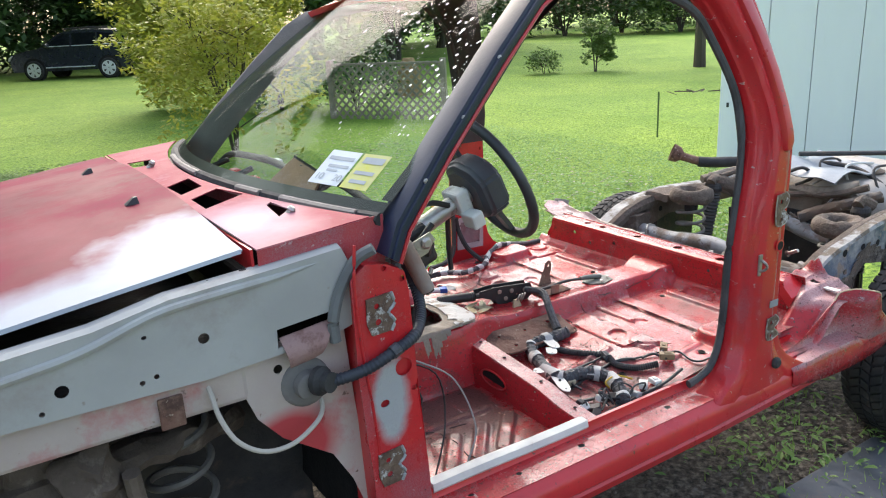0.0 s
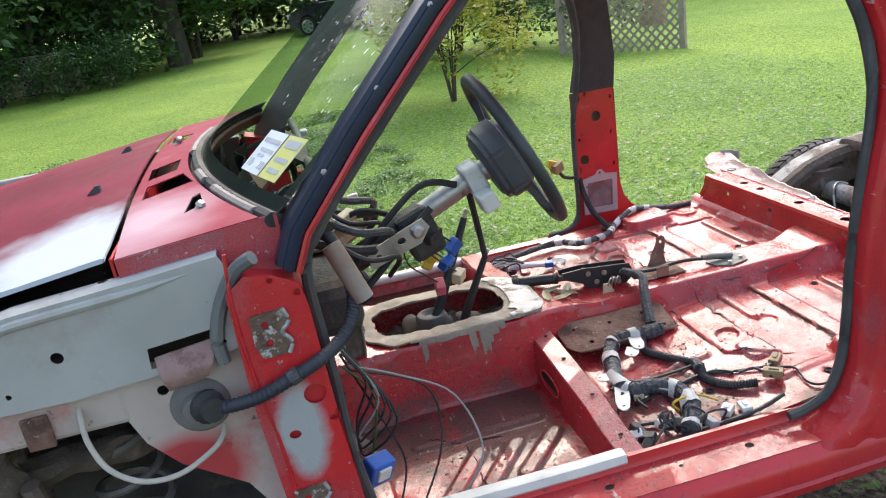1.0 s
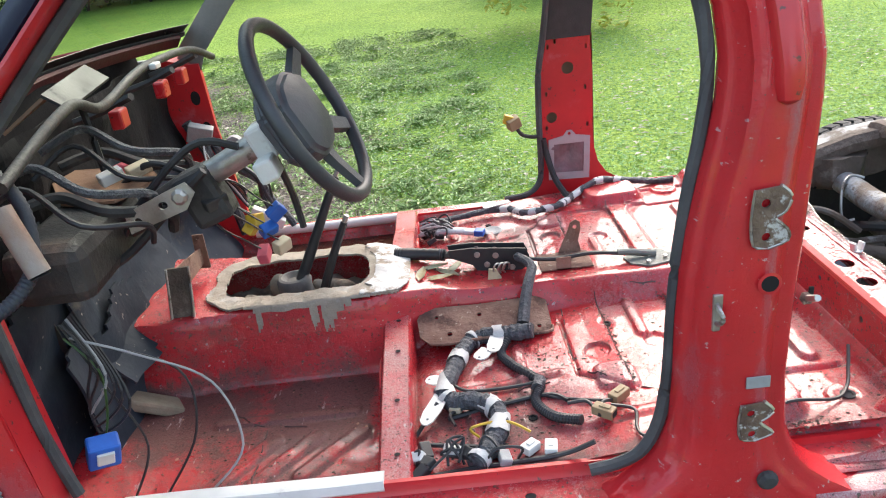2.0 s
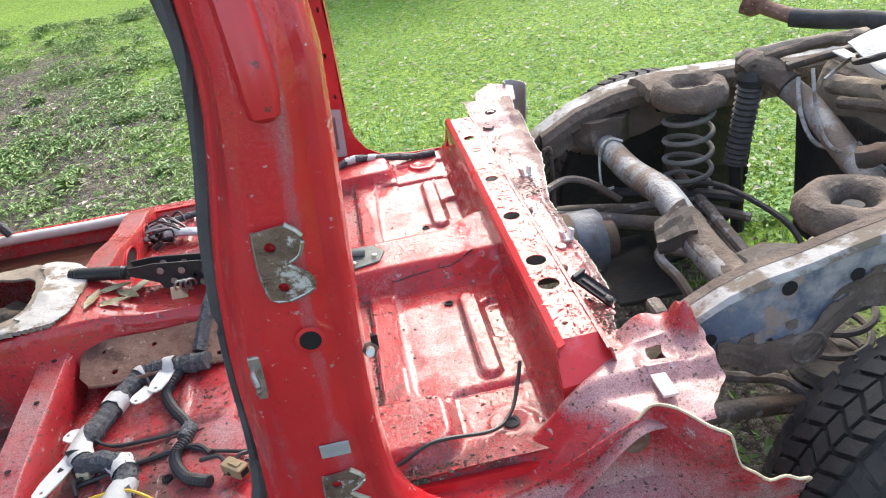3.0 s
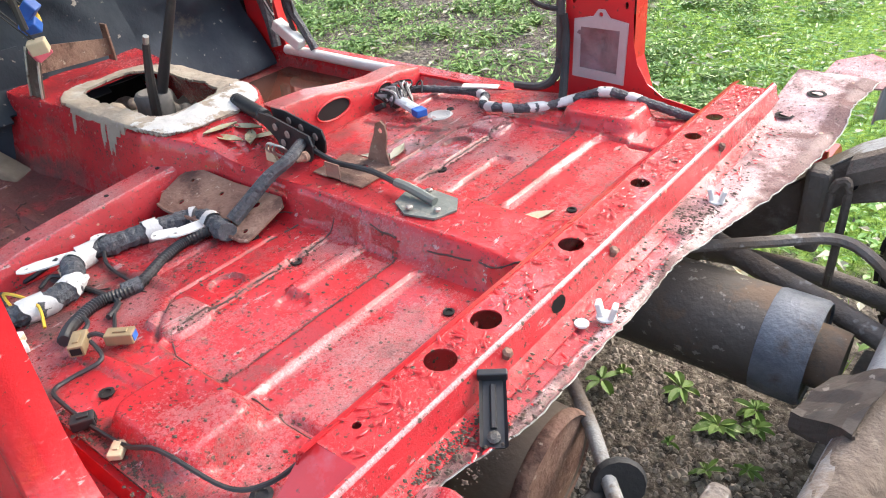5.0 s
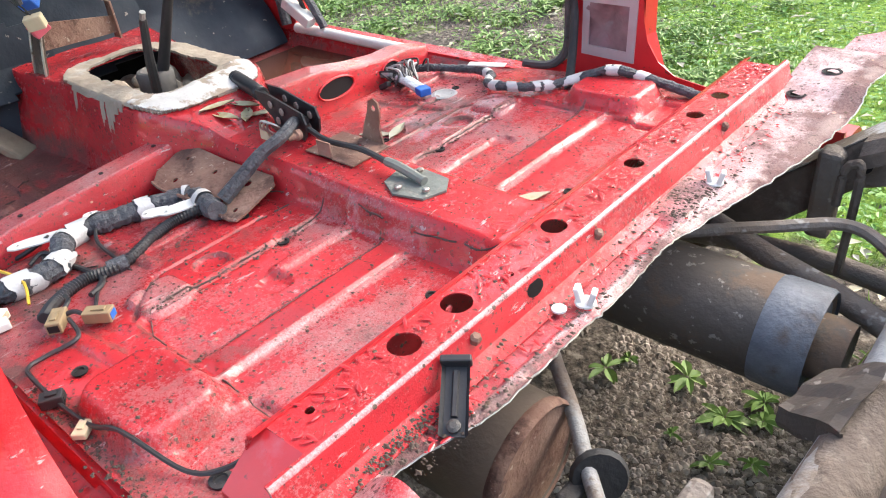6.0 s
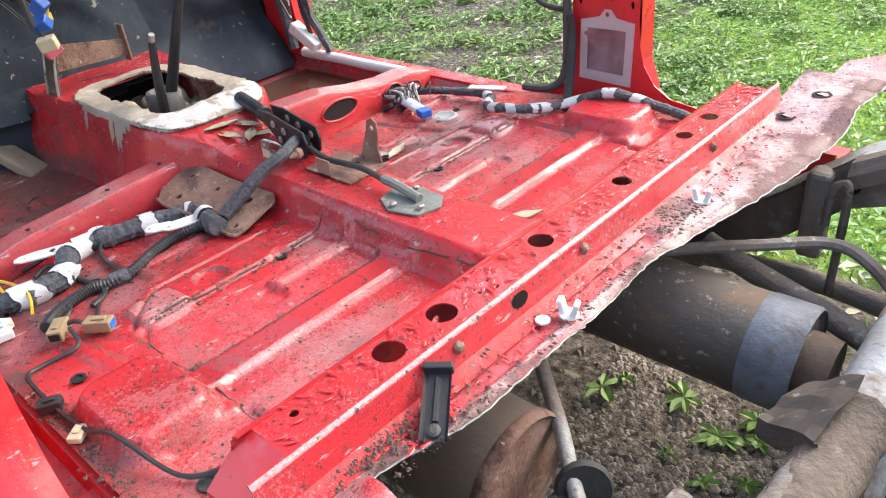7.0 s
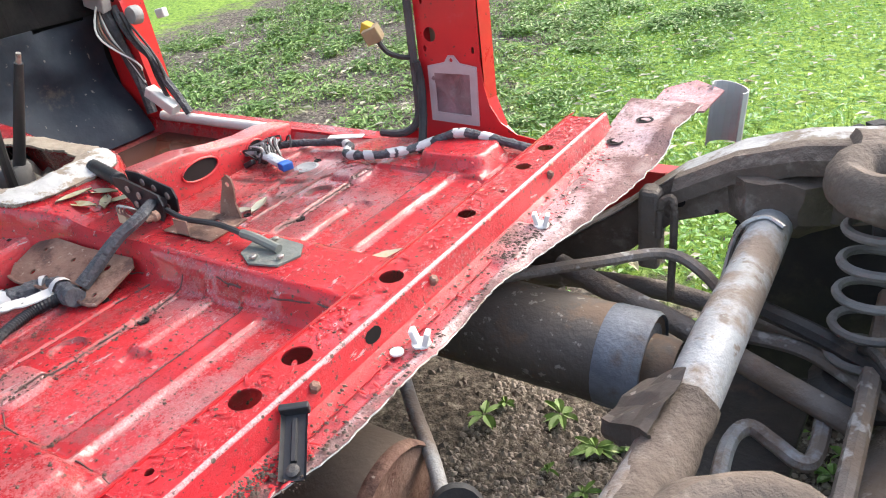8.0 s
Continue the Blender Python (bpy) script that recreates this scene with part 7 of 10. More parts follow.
        part("seat_bracket", lumpy(loft([[Vector((sx + w * u, f(1.56) + (sy - f(1.56)) * q, sz + v)) for u, v in ((-1, -0.05), (1, -0.05), (1, -0.03), (0.9, -0.012), (0, -0.008), (-0.9, -0.012), (-1, -0.03))] for q, w in ((0.0, 0.10), (0.2, 0.085), (0.4, 0.08), (0.62, 0.085))]), 0.008, 28, 1), MUD, chassis, smooth=True)
        part("coil_spring", tube([(sx + 0.066 * math.cos(a), sy + 0.066 * math.sin(a), 0.45 + a * 0.0092) for a in (k * 0.42 for k in range(87))], 0.0078, 7, steps=2), SPRINGM, chassis, "dusty grey coil spring", True)
        part("spring_pad", lathe([(0.085, 0), (0.09, 0.015), (0.07, 0.03), (0.03, 0.03)], Matrix.Translation((sx, sy, 0.405)), 20), BLACKM, chassis)
        part("bump_stop", lathe([(0.03, 0), (0.034, 0.05), (0.02, 0.10)], Matrix.Translation((sx, sy, 0.70)), 12), RUBBER, chassis)
        sa, sb = ((3.172, 2.43, 0.795), (3.148, 2.452, 0.53)) if far else ((3.20, 1.70, 0.80), (3.18, 1.68, 0.53))
        shock = part("shock_absorber", tube([sa, tuple((p + q) / 2 for p, q in zip(sa, sb)), sb], lambda t: 0.034 - 0.004 * t, 14, steps=17, ripple=0.12), BOOT, chassis, "dusty black ribbed shock absorber boot", True)
        part("shock_rod", tube([sb, (sb[0] + 0.02, sb[1], 0.30)], 0.02, 10, steps=0), BLACKM, shock)
        part("shock_cap", lathe([(0.038, -0.015), (0.041, 0.0), (0.036, 0.018), (0.025, 0.026)], Matrix.Translation(sa), 18), BLACKM, shock)
        part("shock_mount", lumpy(tube([(sa[0] - 0.03, sa[1], sa[2] + 0.03), (sa[0], sa[1], sa[2] + 0.045), (sa[0] + 0.05, sa[1] - 0.02, sa[2] + 0.02)], 0.025, 10), 0.006, 30), MUD, shock)
        part("trailing_link", tube([(2.25, f(1.60), 0.38), (2.6, f(1.60), 0.41), (2.95, f(1.62), 0.36)], 0.022, 10), FRAMEPAINT, chassis, "muddy trailing link", True)
        part("splash_panel", loft([[Vector((x, f(1.50), z)) for x, z in ((3.02, 0.42), (3.32, 0.42), (3.34, 0.84 - 2 * drop_z), (3.05, 0.80 - 2 * drop_z))], [Vector((x, f(1.51), z)) for x, z in ((3.02, 0.42), (3.32, 0.42), (3.34, 0.84 - 2 * drop_z), (3.05, 0.80 - 2 * drop_z))]]), BLACKM, chassis)
        # tyre
        wm = Matrix.Translation((3.02, f(1.33), 0.355)) @ pose(0, 0, 0, 90 if not far else -90, 0, 0)
        w = part("wheel", lathe([(0.20, -0.11), (0.24, -0.115), (0.325, -0.105), (0.35, -0.08), (0.355, -0.03), (0.355, 0.03), (0.35, 0.08), (0.325, 0.105), (0.24, 0.115), (0.20, 0.11)], wm, 40), TYRE, chassis, "black all-terrain tyre", True)
        part("rim", lathe([(0.20, -0.10), (0.20, 0.10), (0.17, 0.06), (0.08, 0.05), (0.05, 0.08)], wm, 24), STEEL, w, "dull steel rim")
        bm = bmesh.new()
        for k in range(58):
            for row, (w0, w1, skew, high) in enumerate(((-0.105, -0.066, 0.25, 0.354), (-0.058, -0.022, -0.5, 0.3645), (-0.015, 0.015, 0.4, 0.3655), (0.022, 0.058, -0.5, 0.3645), (0.066, 0.105, 0.25, 0.354))):
                a0 = 2 * math.pi * (k + 0.5 * (row % 2)) / 58
                step = 2 * math.pi / 58
                ring = []
                for hi in (0, 1):
                    for wz, da in ((w0, 0.0), (w1, skew), (w1, skew + 0.74), (w0, 0.74)):
                        rr = (high if hi else 0.345) - (0.012 if abs(wz) > 0.1 else 0.0)
                        a = a0 + step * (da + (0.03 if hi else 0.0))
                        ring.append(bm.verts.new(wm @ Vector((rr * math.cos(a), rr * math.sin(a), wz * (0.985 if hi else 1.0)))))
                lo4, hi4 = ring[:4], ring[4:]
                bm.faces.new(hi4)
                for q in range(4):
                    bm.faces.new((lo4[q], lo4[(q + 1) % 4], hi4[(q + 1) % 4], hi4[q]))
        part("tread", bm, TYRE, w)
    part("cross_tube", tube([(2.785, 2.64, 0.62), (2.79, 2.516, 0.616), (2.793, 2.369, 0.612), (2.801, 2.166, 0.632), (2.80, 2.053, 0.618), (2.794, 1.923, 0.600), (2.785, 1.735, 0.606), (2.77, 1.567, 0.62)], 0.038, 16), GALV, chassis, "pale weathered bent cross tube", True)
    part("tube_mud", lumpy(tube([(2.803, 2.03, 0.617), (2.797, 1.923, 0.602), (2.788, 1.735, 0.608), (2.775, 1.62, 0.618)], lambda t: 0.0385 + 0.002 * noise.noise(Vector((t * 9, 4, 0))), 14), 0.005, 40), MUD, chassis, "dried mud caked on the tube", True)
    part("tube_mount", lumpy(loft([[Vector((2.79 + u * w, y, z)) for u, z in ((-1, 0.70), (-0.9, 0.60 + 0.03 * k), (-0.45, 0.575 + 0.03 * k), (0.45, 0.575 + 0.03 * k), (0.9, 0.60 + 0.03 * k), (1, 0.70))] for k, y, w in ((1, 2.55, 0.05), (0.4, 2.58, 0.075), (0, 2.625, 0.11))]), 0.008, 24, 2), MUD, chassis, "mud-caked mount of the tube on the rail", True)
    fold = [((2.704, 1.965, 0.605), (2.726, 2.045, 0.615), (2.797, 2.03, 0.675), (2.782, 1.925, 0.647)), ((2.704, 1.965, 0.605), (2.782, 1.925, 0.647), (2.781, 1.93, 0.605), (2.710, 1.965, 0.575)), ((2.704, 1.965, 0.605), (2.726, 2.045, 0.615), (2.728, 2.04, 0.593), (2.710, 1.968, 0.575))]
    for q, o in zip(fold, ((0, 0, 0.003), (0.002, 0.002, 0), (0.002, -0.002, 0))):
        part("tube_bracket", lumpy(loft([[Vector(p) for p in q], [Vector(p) + Vector(o) for p in q]]), 0.006, 38, 4), MUFFLER, chassis, "muddy folded bracket plate on the tube")
    part("cross_tube", tube([(3.18, 2.46, 0.83), (3.215, 2.40, 0.80), (3.25, 2.30, 0.755), (3.25, 2.18, 0.715), (3.245, 2.04, 0.665), (3.24, 1.85, 0.63), (3.23, 1.56, 0.66)], 0.034, 14), GALV, chassis, "pale rear cross tube", True)
    part("tube_saddle", lumpy(tube([(3.165, 2.475, 0.835), (3.21, 2.405, 0.815), (3.235, 2.34, 0.785)], 0.038, 12), 0.006, 30), MUD, chassis, "muddy saddle on the rear tube", True)
    part("tube_wire", tube([(3.23, 2.30, 0.82), (3.21, 2.24, 0.74), (3.22, 2.18, 0.68), (3.26, 2.12, 0.68), (3.30, 2.06, 0.70)], 0.006, 6), BLEACH, chassis, "pale wire round the rear tube", True)
    part("wire_hook", tube([(2.82, 2.50, 0.648), (2.785, 2.51, 0.657), (2.748, 2.49, 0.635), (2.735, 2.46, 0.56), (2.74, 2.44, 0.535), (2.765, 2.43, 0.54)], 0.0045, 6), STEEL, chassis)
    part("axle", tube([(3.04, 1.42, 0.36), (3.04, 1.8, 0.36), (3.04, 2.4, 0.36), (3.04, 2.78, 0.36)], 0.042, 12, steps=2), FRAMEPAINT, chassis, "muddy rear axle tube", True)
    part("differential", lathe([(0.05, -0.13), (0.12, -0.08), (0.135, 0.0), (0.12, 0.07), (0.06, 0.12)], pose(3.03, 2.0, 0.37, 0, 90, 0), 20), FRAMEPAINT, chassis, "muddy differential housing", True)
    part("panhard_rod", tube([(2.98, 1.65, 0.42), (2.99, 2.1, 0.46), (2.99, 2.55, 0.52)], 0.016, 8), FRAMEPAINT, chassis, smooth=True)
    part("upper_link", tube([(2.40, 2.48, 0.50), (2.50, 2.458, 0.48), (2.63, 2.42, 0.47), (2.74, 2.38, 0.46), (3.0, 2.30, 0.42)], 0.022, 10), FRAMEPAINT, chassis, "muddy upper link", True)
    part("upper_link", tube([(2.30, 2.05, 0.51), (2.36, 1.99, 0.50), (2.45, 1.913, 0.48), (2.524, 1.841, 0.46), (2.62, 1.76, 0.43)], 0.012, 10), GALV, chassis, "pale thin link rod", True)
    part("stabilizer_bar", tube([(2.36, 2.25, 0.58), (2.45, 2.328, 0.58), (2.53, 2.39, 0.58), (2.628, 2.458, 0.58), (2.70, 2.45, 0.56), (2.78, 2.42, 0.50)], 0.011, 8), FRAMEPAINT, chassis, smooth=True)
    part("bar_clamp", bbox((2.53, 2.58, 0.46), (2.575, 2.63, 0.64), 0.01), FRAMEPAINT, chassis)
    part("clamp_loop", tube([(2.585, 2.55, 0.56), (2.588, 2.55, 0.625), (2.60, 2.55, 0.645), (2.615, 2.55, 0.625), (2.612, 2.55, 0.42)], 0.008, 8), MUD, chassis, smooth=True)
    part("rod_bracket", bbox((2.49, 1.80, 0.34), (2.52, 1.85, 0.45), 0.006), BLACKM, chassis)
    part("rubber_ring", lathe([(0.024, 0), (0.038, 0.0), (0.042, 0.009), (0.038, 0.018), (0.024, 0.018)], pose(2.518, 1.868, 0.45, 70, 0, 40), 16), RUBBER, chassis, smooth=True)
    part("brake_hose", tube([(2.95, 2.45, 0.45), (3.0, 2.3, 0.56), (3.1, 2.1, 0.52), (3.12, 2.0, 0.44)], 0.008, 8), BLACKM, chassis, smooth=True)
    part("brake_hose", tube([(2.62, 1.62, 0.62), (2.70, 1.66, 0.46), (2.84, 1.64, 0.42), (2.9, 1.6, 0.36)], 0.012, 8), GALV, chassis, smooth=True)
    part("brake_pipe", tube([(2.86, 1.70, 0.58), (2.92, 1.78, 0.60), (3.0, 1.80, 0.52), (3.02, 1.84, 0.42)], 0.016, 8), GALV, chassis, smooth=True)
    for x, y, z in ((2.66, 1.86, 0.47), (2.70, 1.72, 0.49), (2.86, 1.95, 0.46)):
        b = bbox((x - 0.02, y - 0.035, z - 0.07), (x + 0.015, y + 0.03, z + 0.05), 0.012)
        part("axle_bracket", b, FRAMEPAINT, chassis)
    part("axle_plate", lumpy(bbox((2.70, 2.22, 0.265), (2.90, 2.58, 0.28), 0.004), 0.006, 20, 3), BLACKM, chassis, "dark flat plate under the tube")
    part("brake_pipe", tube([(2.835, 2.04, 0.36), (2.825, 2.11, 0.395), (2.817, 2.211, 0.40), (2.836, 2.258, 0.402), (2.879, 2.24, 0.40), (2.925, 2.216, 0.398), (2.940, 2.25, 0.40), (2.934, 2.369, 0.41)], 0.014, 8), GALV, chassis, "pale curved pipe", True)
    part("upper_link", tube([(2.74, 2.50, 0.50), (2.80, 2.463, 0.50), (2.895, 2.42, 0.50), (3.009, 2.355, 0.50), (3.10, 2.30, 0.49)], 0.017, 8), BLACKM, chassis, "black link rod", True)
    part("upper_link", tube([(2.74, 2.44, 0.45), (2.778, 2.426, 0.46), (2.891, 2.416, 0.462), (3.017, 2.33, 0.46), (3.10, 2.26, 0.45)], 0.014, 8), FRAMEPAINT, chassis, "dusty link rod", True)
    ex = thing("exhaust", (2.4, 2.33, 0.4), "sooty steel muffler with a pale dented end band", "exhaust")
    mm = look((2.20, 2.275, 0.47), (1.2, 2.25, 0.50))
    mu = part("muffler", lathe([(0.06, -0.22), (0.088, -0.20), (0.092, -0.1), (0.092, 0.455), (0.088, 0.463), (0.05, 0.455)], mm, 28), MUFFLER, ex, smooth=True)
    part("end_band", lathe([(0.0925, 0.385), (0.094, 0.39), (0.094, 0.46), (0.09, 0.467), (0.084, 0.46)], mm, 28), BANDM, mu, smooth=True)
    part("tail_pipe", lathe([(0.055, 0.43), (0.055, 0.49), (0.052, 0.51), (0.045, 0.505)], mm, 20), MUFFLER, mu, smooth=True)
    can = thing("catalyst_can", (2.3, 1.85, 0.3), "brown heat-stained exhaust can under the floor", "exhaust")
    part("can_body", lathe([(0.08, -0.3), (0.102, -0.26), (0.105, 0.0), (0.105, 0.17), (0.100, 0.175), (0.094, 0.165), (0.03, 0.14)], look((2.26, 1.83, 0.44), (1.2, 1.80, 0.50)), 28), surf("brown scorched can", (0.17, 0.13, 0.095), (0.12, 0.095, 0.075), 5, 0.6, 0.8, bump=0.2), can, smooth=True)
    part("end_ring", lathe([(0.1055, 0.155), (0.108, 0.16), (0.108, 0.172), (0.104, 0.178), (0.099, 0.172)], look((2.26, 1.83, 0.44), (1.2, 1.80, 0.50)), 28), RUST, can, "rolled rusty end rim", True)
    part("seam_band", lathe([(0.1055, 0.02), (0.107, 0.024), (0.107, 0.03), (0.1055, 0.034)], look((2.26, 1.83, 0.44), (1.2, 1.80, 0.50)), 28), MUFFLER, can)
    # fuel tank and filler neck
    tank = thing("fuel_tank", (3.7, 2.1, 0.6), "dusty pale plastic fuel tank with a muddy front", "fuel tank")
    tb = bbox((3.38, 1.72, 0.50), (4.15, 2.42, 0.86), 0.10, None, None, 4)
    for v in tb.verts:
        v.co.z += 0.02 * nz(v.co.x, v.co.y, 0, 5)
    part("tank_shell", tb, surf("dusty pale tank plastic", (0.44, 0.41, 0.37), (0.32, 0.28, 0.24), 5, 0.4, 0.7, stain=(0.22, 0.17, 0.13), stain_scale=5, bump=0.2), tank, smooth=True)
    part("mud_front", lumpy(bbox((3.345, 1.80, 0.56), (3.40, 2.40, 0.82), 0.03), 0.02, 14, 3), DUST, tank, "mud caked on the tank front", True)
    fs = thing("rubber_sheet", (3.4, 2.05, 0.9), "blue-grey crumpled rubber sheet lying on the tank", "sheet")
    part("sheet", sheet(3.27, 3.66, 1.86, 2.20, 26, 22, lambda x, y: Vector((x + 0.10 * (y - 2.0), y, 0.905 + 0.018 * math.sin(x * 19) + 0.02 * nz(x, y, 0, 8) + 0.03 * sm(2.05, 2.2, y) - 0.10 * max(0, 3.33 - x))), None, 0.005), surf("blue grey rubber sheet", (0.22, 0.25, 0.28), (0.30, 0.33, 0.36), 6, 0.35, 0.5, bump=0.2), fs, smooth=True)
    part("rod", tube([(3.48, 2.18, 0.955), (3.80, 1.90, 0.95), (4.15, 1.62, 0.94)], 0.012, 8), BLACKM, tank, smooth=True)
    tg = thing("muddy_hoses", (3.3, 2.1, 0.7), "tangle of muddy hoses and loose wires before the tank", "hoses")
    for pts, r, mt in (([(3.16, 2.50, 0.83), (3.30, 2.44, 0.86), (3.42, 2.40, 0.87), (3.52, 2.46, 0.85)], 0.020, DUST), ([(3.20, 2.42, 0.85), (3.34, 2.36, 0.885), (3.44, 2.33, 0.88)], 0.014, MUD), ([(3.22, 2.34, 0.84), (3.36, 2.30, 0.87), (3.47, 2.25, 0.885)], 0.012, MUFFLER), ([(3.30, 2.26, 0.80), (3.33, 2.10, 0.82), (3.30, 1.94, 0.83), (3.36, 1.80, 0.87)], 0.026, DUST),
                       ([(3.26, 2.16, 0.79), (3.30, 2.02, 0.81), (3.28, 1.88, 0.83), (3.32, 1.74, 0.88)], 0.016, MUD), ([(3.20, 1.98, 0.72), (3.26, 1.90, 0.76), (3.27, 1.80, 0.80), (3.36, 1.70, 0.84)], 0.026, MUFFLER), ([(3.31, 2.20, 0.88), (3.27, 2.12, 0.90), (3.30, 2.04, 0.93), (3.34, 2.02, 0.88), (3.31, 2.08, 0.84)], 0.008, BLACKM)):
        part("hose", lumpy(tube(pts, r, 9, steps=7), r * 0.18, 40), mt, tg, smooth=True)
    for pts in ([(3.23, 2.24, 0.86), (3.215, 2.18, 0.76), (3.21, 2.10, 0.70), (3.25, 2.04, 0.70), (3.30, 1.98, 0.72)], [(3.30, 1.99, 0.86), (3.33, 1.92, 0.90), (3.31, 1.88, 0.84), (3.28, 1.90, 0.78)], [(3.25, 2.06, 0.72), (3.27, 2.0, 0.68), (3.30, 1.96, 0.66)], [(3.24, 2.20, 0.84), (3.30, 2.20, 0.88), (3.35, 2.17, 0.90)]):
        part("wire", tube(pts, 0.005, 6), BLEACH, tg, "pale bare wire", True)
    part("tag", bbox((-0.03, -0.02, 0), (0.03, 0.02, 0.004), 0.001, pose(3.285, 2.20, 0.895, 20, 10, 30)), WHITEP, tg, "white tag")
    part("tank_shield", loft([[Vector((x, y, z)) for y, z in ((2.42, 0.28), (2.46, 0.66), (2.20, 0.72), (1.75, 0.70), (1.72, 0.30))] for x in (3.335, 3.343)]), BLACKM, tank, "black tank shield")
    part("sender_cap", lathe([(0.08, 0), (0.085, 0.015), (0.05, 0.03), (0.02, 0.04)], Matrix.Translation((3.68, 1.95, 0.86)), 20), MUD, tank, smooth=True)
    part("tank_strap", tube([(3.52, 1.75, 0.83), (3.58, 1.95, 0.90), (3.55, 2.2, 0.90), (3.5, 2.45, 0.84)], 0.012, 8), BLACKM, tank, smooth=True)
    for k in range(3):
        a = rng.uniform(0, 6)
        part("fuel_line", tube([(3.46, 1.75 + 0.13 * k, 0.80), (3.5, 1.82 + 0.13 * k, 0.92), (3.60, 1.8 + 0.12 * k + 0.05 * math.sin(a), 0.93), (3.66, 1.9 + 0.08 * k, 0.90)], 0.006, 6), WHITEP if k % 2 else BLACKM, tank, smooth=True)
    fl = thing("filler_neck", (3.5, 2.8, 0.8), "rusty fuel filler neck with black hose", "filler neck")
    part("hose", tube([(3.80, 2.55, 0.80), (3.66, 2.64, 0.83), (3.56, 2.74, 0.83), (3.50, 2.80, 0.835)], 0.03, 10), RUBBER, fl, smooth=True)
    part("neck", tube([(3.51, 2.795, 0.835), (3.465, 2.845, 0.855), (3.435, 2.88, 0.87)], 0.024, 10), RUST, fl, smooth=True)
    part("filler_cup", lathe([(0.026, 0), (0.045, 0.02), (0.05, 0.06), (0.046, 0.062), (0.04, 0.03)], look((3.445, 2.87, 0.866), (3.6, 2.70, 0.77)), 18), RUST, fl, smooth=True)
    # torn quarter panel remains at the near corner
    tq = ((2.08, 0.565, 0.50), (2.18, 0.58, 0.485), (2.25, 0.60, 0.475), (2.32, 0.645, 0.47), (2.37, 0.672, 0.468), (2.41, 0.69, 0.468), (2.435, 0.715, 0.468), (2.46, 0.732, 0.468), (2.485, 0.733, 0.468), (2.508, 0.722, 0.468), (2.517, 0.685, 0.47), (2.528, 0.655, 0.472), (2.55, 0.635, 0.475), (2.575, 0.613, 0.48), (2.60, 0.615, 0.485), (2.622, 0.602, 0.492), (2.64, 0.598, 0.50))
    qsec = []
    for x, zt, zb in tq:
        k = sm(2.43, 2.50, x)
        low = min(0.585, zt - 0.01) - 0.02 * k
        line = [(1.338 - 0.098 * k, zt), (1.340 - 0.092 * k, (zt + low) / 2 + 0.01), (1.338 - 0.082 * k, low), (1.332 - 0.072 * k, low - 0.012), (1.30 - 0.036 * k, 0.565 - 0.01 * k), (1.274 - 0.008 * k, 0.560 - 0.02 * k), (1.267, 0.545 - 0.02 * k), (1.267, 0.51), (1.268, zb)]
        row = [Vector((x + 0.006 * nz(x, i, 0, 8), y + 0.006 * nz(x, z, 3, 9), z)) for i, (y, z) in enumerate(line)]
        qsec.append(row)
    qp = weather(part("torn_quarter_panel", loft(qsec, None, False), REDFLOOR, cab, "torn red quarter panel stub with raw edge", True), lambda x, y, z: (0.75 if 0.55 < z < 0.60 else 0.1, 0.1 if z > 0.6 else -0.1))
    part("rubber_plug", lathe([(0.024, 0), (0.024, 0.004), (0.012, 0.008)], look((2.405, 1.336, 0.655), (2.405, 2.0, 0.60)), 14), RUST, qp)
    so = qp.modifiers.new("thick", "SOLIDIFY")
    so.thickness = 0.003
    part("torn_edge", tube([qsec[i][0] for i in range(5, len(qsec))] + [qsec[-1][4], qsec[-1][8]], 0.0028, 6, steps=3), CREAM, cab, "pale torn sheet edge")
    def corner(u, y):
        x = 2.08 + u * (0.50 + 0.012 * nz(y, 2, 0, 30) - 0.05 * (1 - sm(1.33, 1.40, y)))
        if y < 1.42:
            xe = 2.27 - 0.05 * sm(1.34, 1.41, y)
        else:
            xe = 2.22 + 0.10 * sm(1.42, 1.52, y)
        rise = sm(0, 1, (x - xe) / 0.16)
        z = 0.572 + 0.022 * sm(1.395, 1.43, y) + 0.118 * rise + 0.02 * math.exp(-((x - 2.50) / 0.03) ** 2 - ((y - 1.55) / 0.05) ** 2)
        z += 0.008 * nz(x, y, 0, 14) * rise - 0.012 * (1 - sm(1.30, 1.325, y))
        z += 0.004 * math.exp(-(max(abs(x - 2.489), abs(y - 1.46)) - 0.033) ** 2 / 0.00003)
        z += (0.062 + 0.02 * nz(x, y, 4, 60)) * math.exp(-((x - 2.556) / 0.020) ** 2 - ((y - 1.505) / 0.036) ** 2)
        return Vector((x, y, z))
    cp = part("corner_plate", sheet(0, 1, 1.315, 1.545, 90, 48, corner, lambda u, y: not (abs(u - 0.818) < 0.032 and abs(y - 1.46) < 0.018) and (u > 0.66 or y < 1.43 + 0.16 * max(0, u - 0.3)), 0.002), REDFLOOR, cab, "crumpled red corner plate with square hole", True)
    weather(cp, lambda x, y, z: (0.85 * sm(0.65, 0.69, z) * (1 - 0.9 * sm(0.715, 0.735, z)) + (0.5 if y < 1.36 else 0.0), 0.3 * sm(2.52, 2.57, x) + 0.35 * math.exp(-((x - 2.21) / 0.05) ** 2)))
    part("white_label", bbox((2.462, 1.362, 0.700), (2.487, 1.416, 0.706), 0.001), WHITEP, cab)


make_chassis()


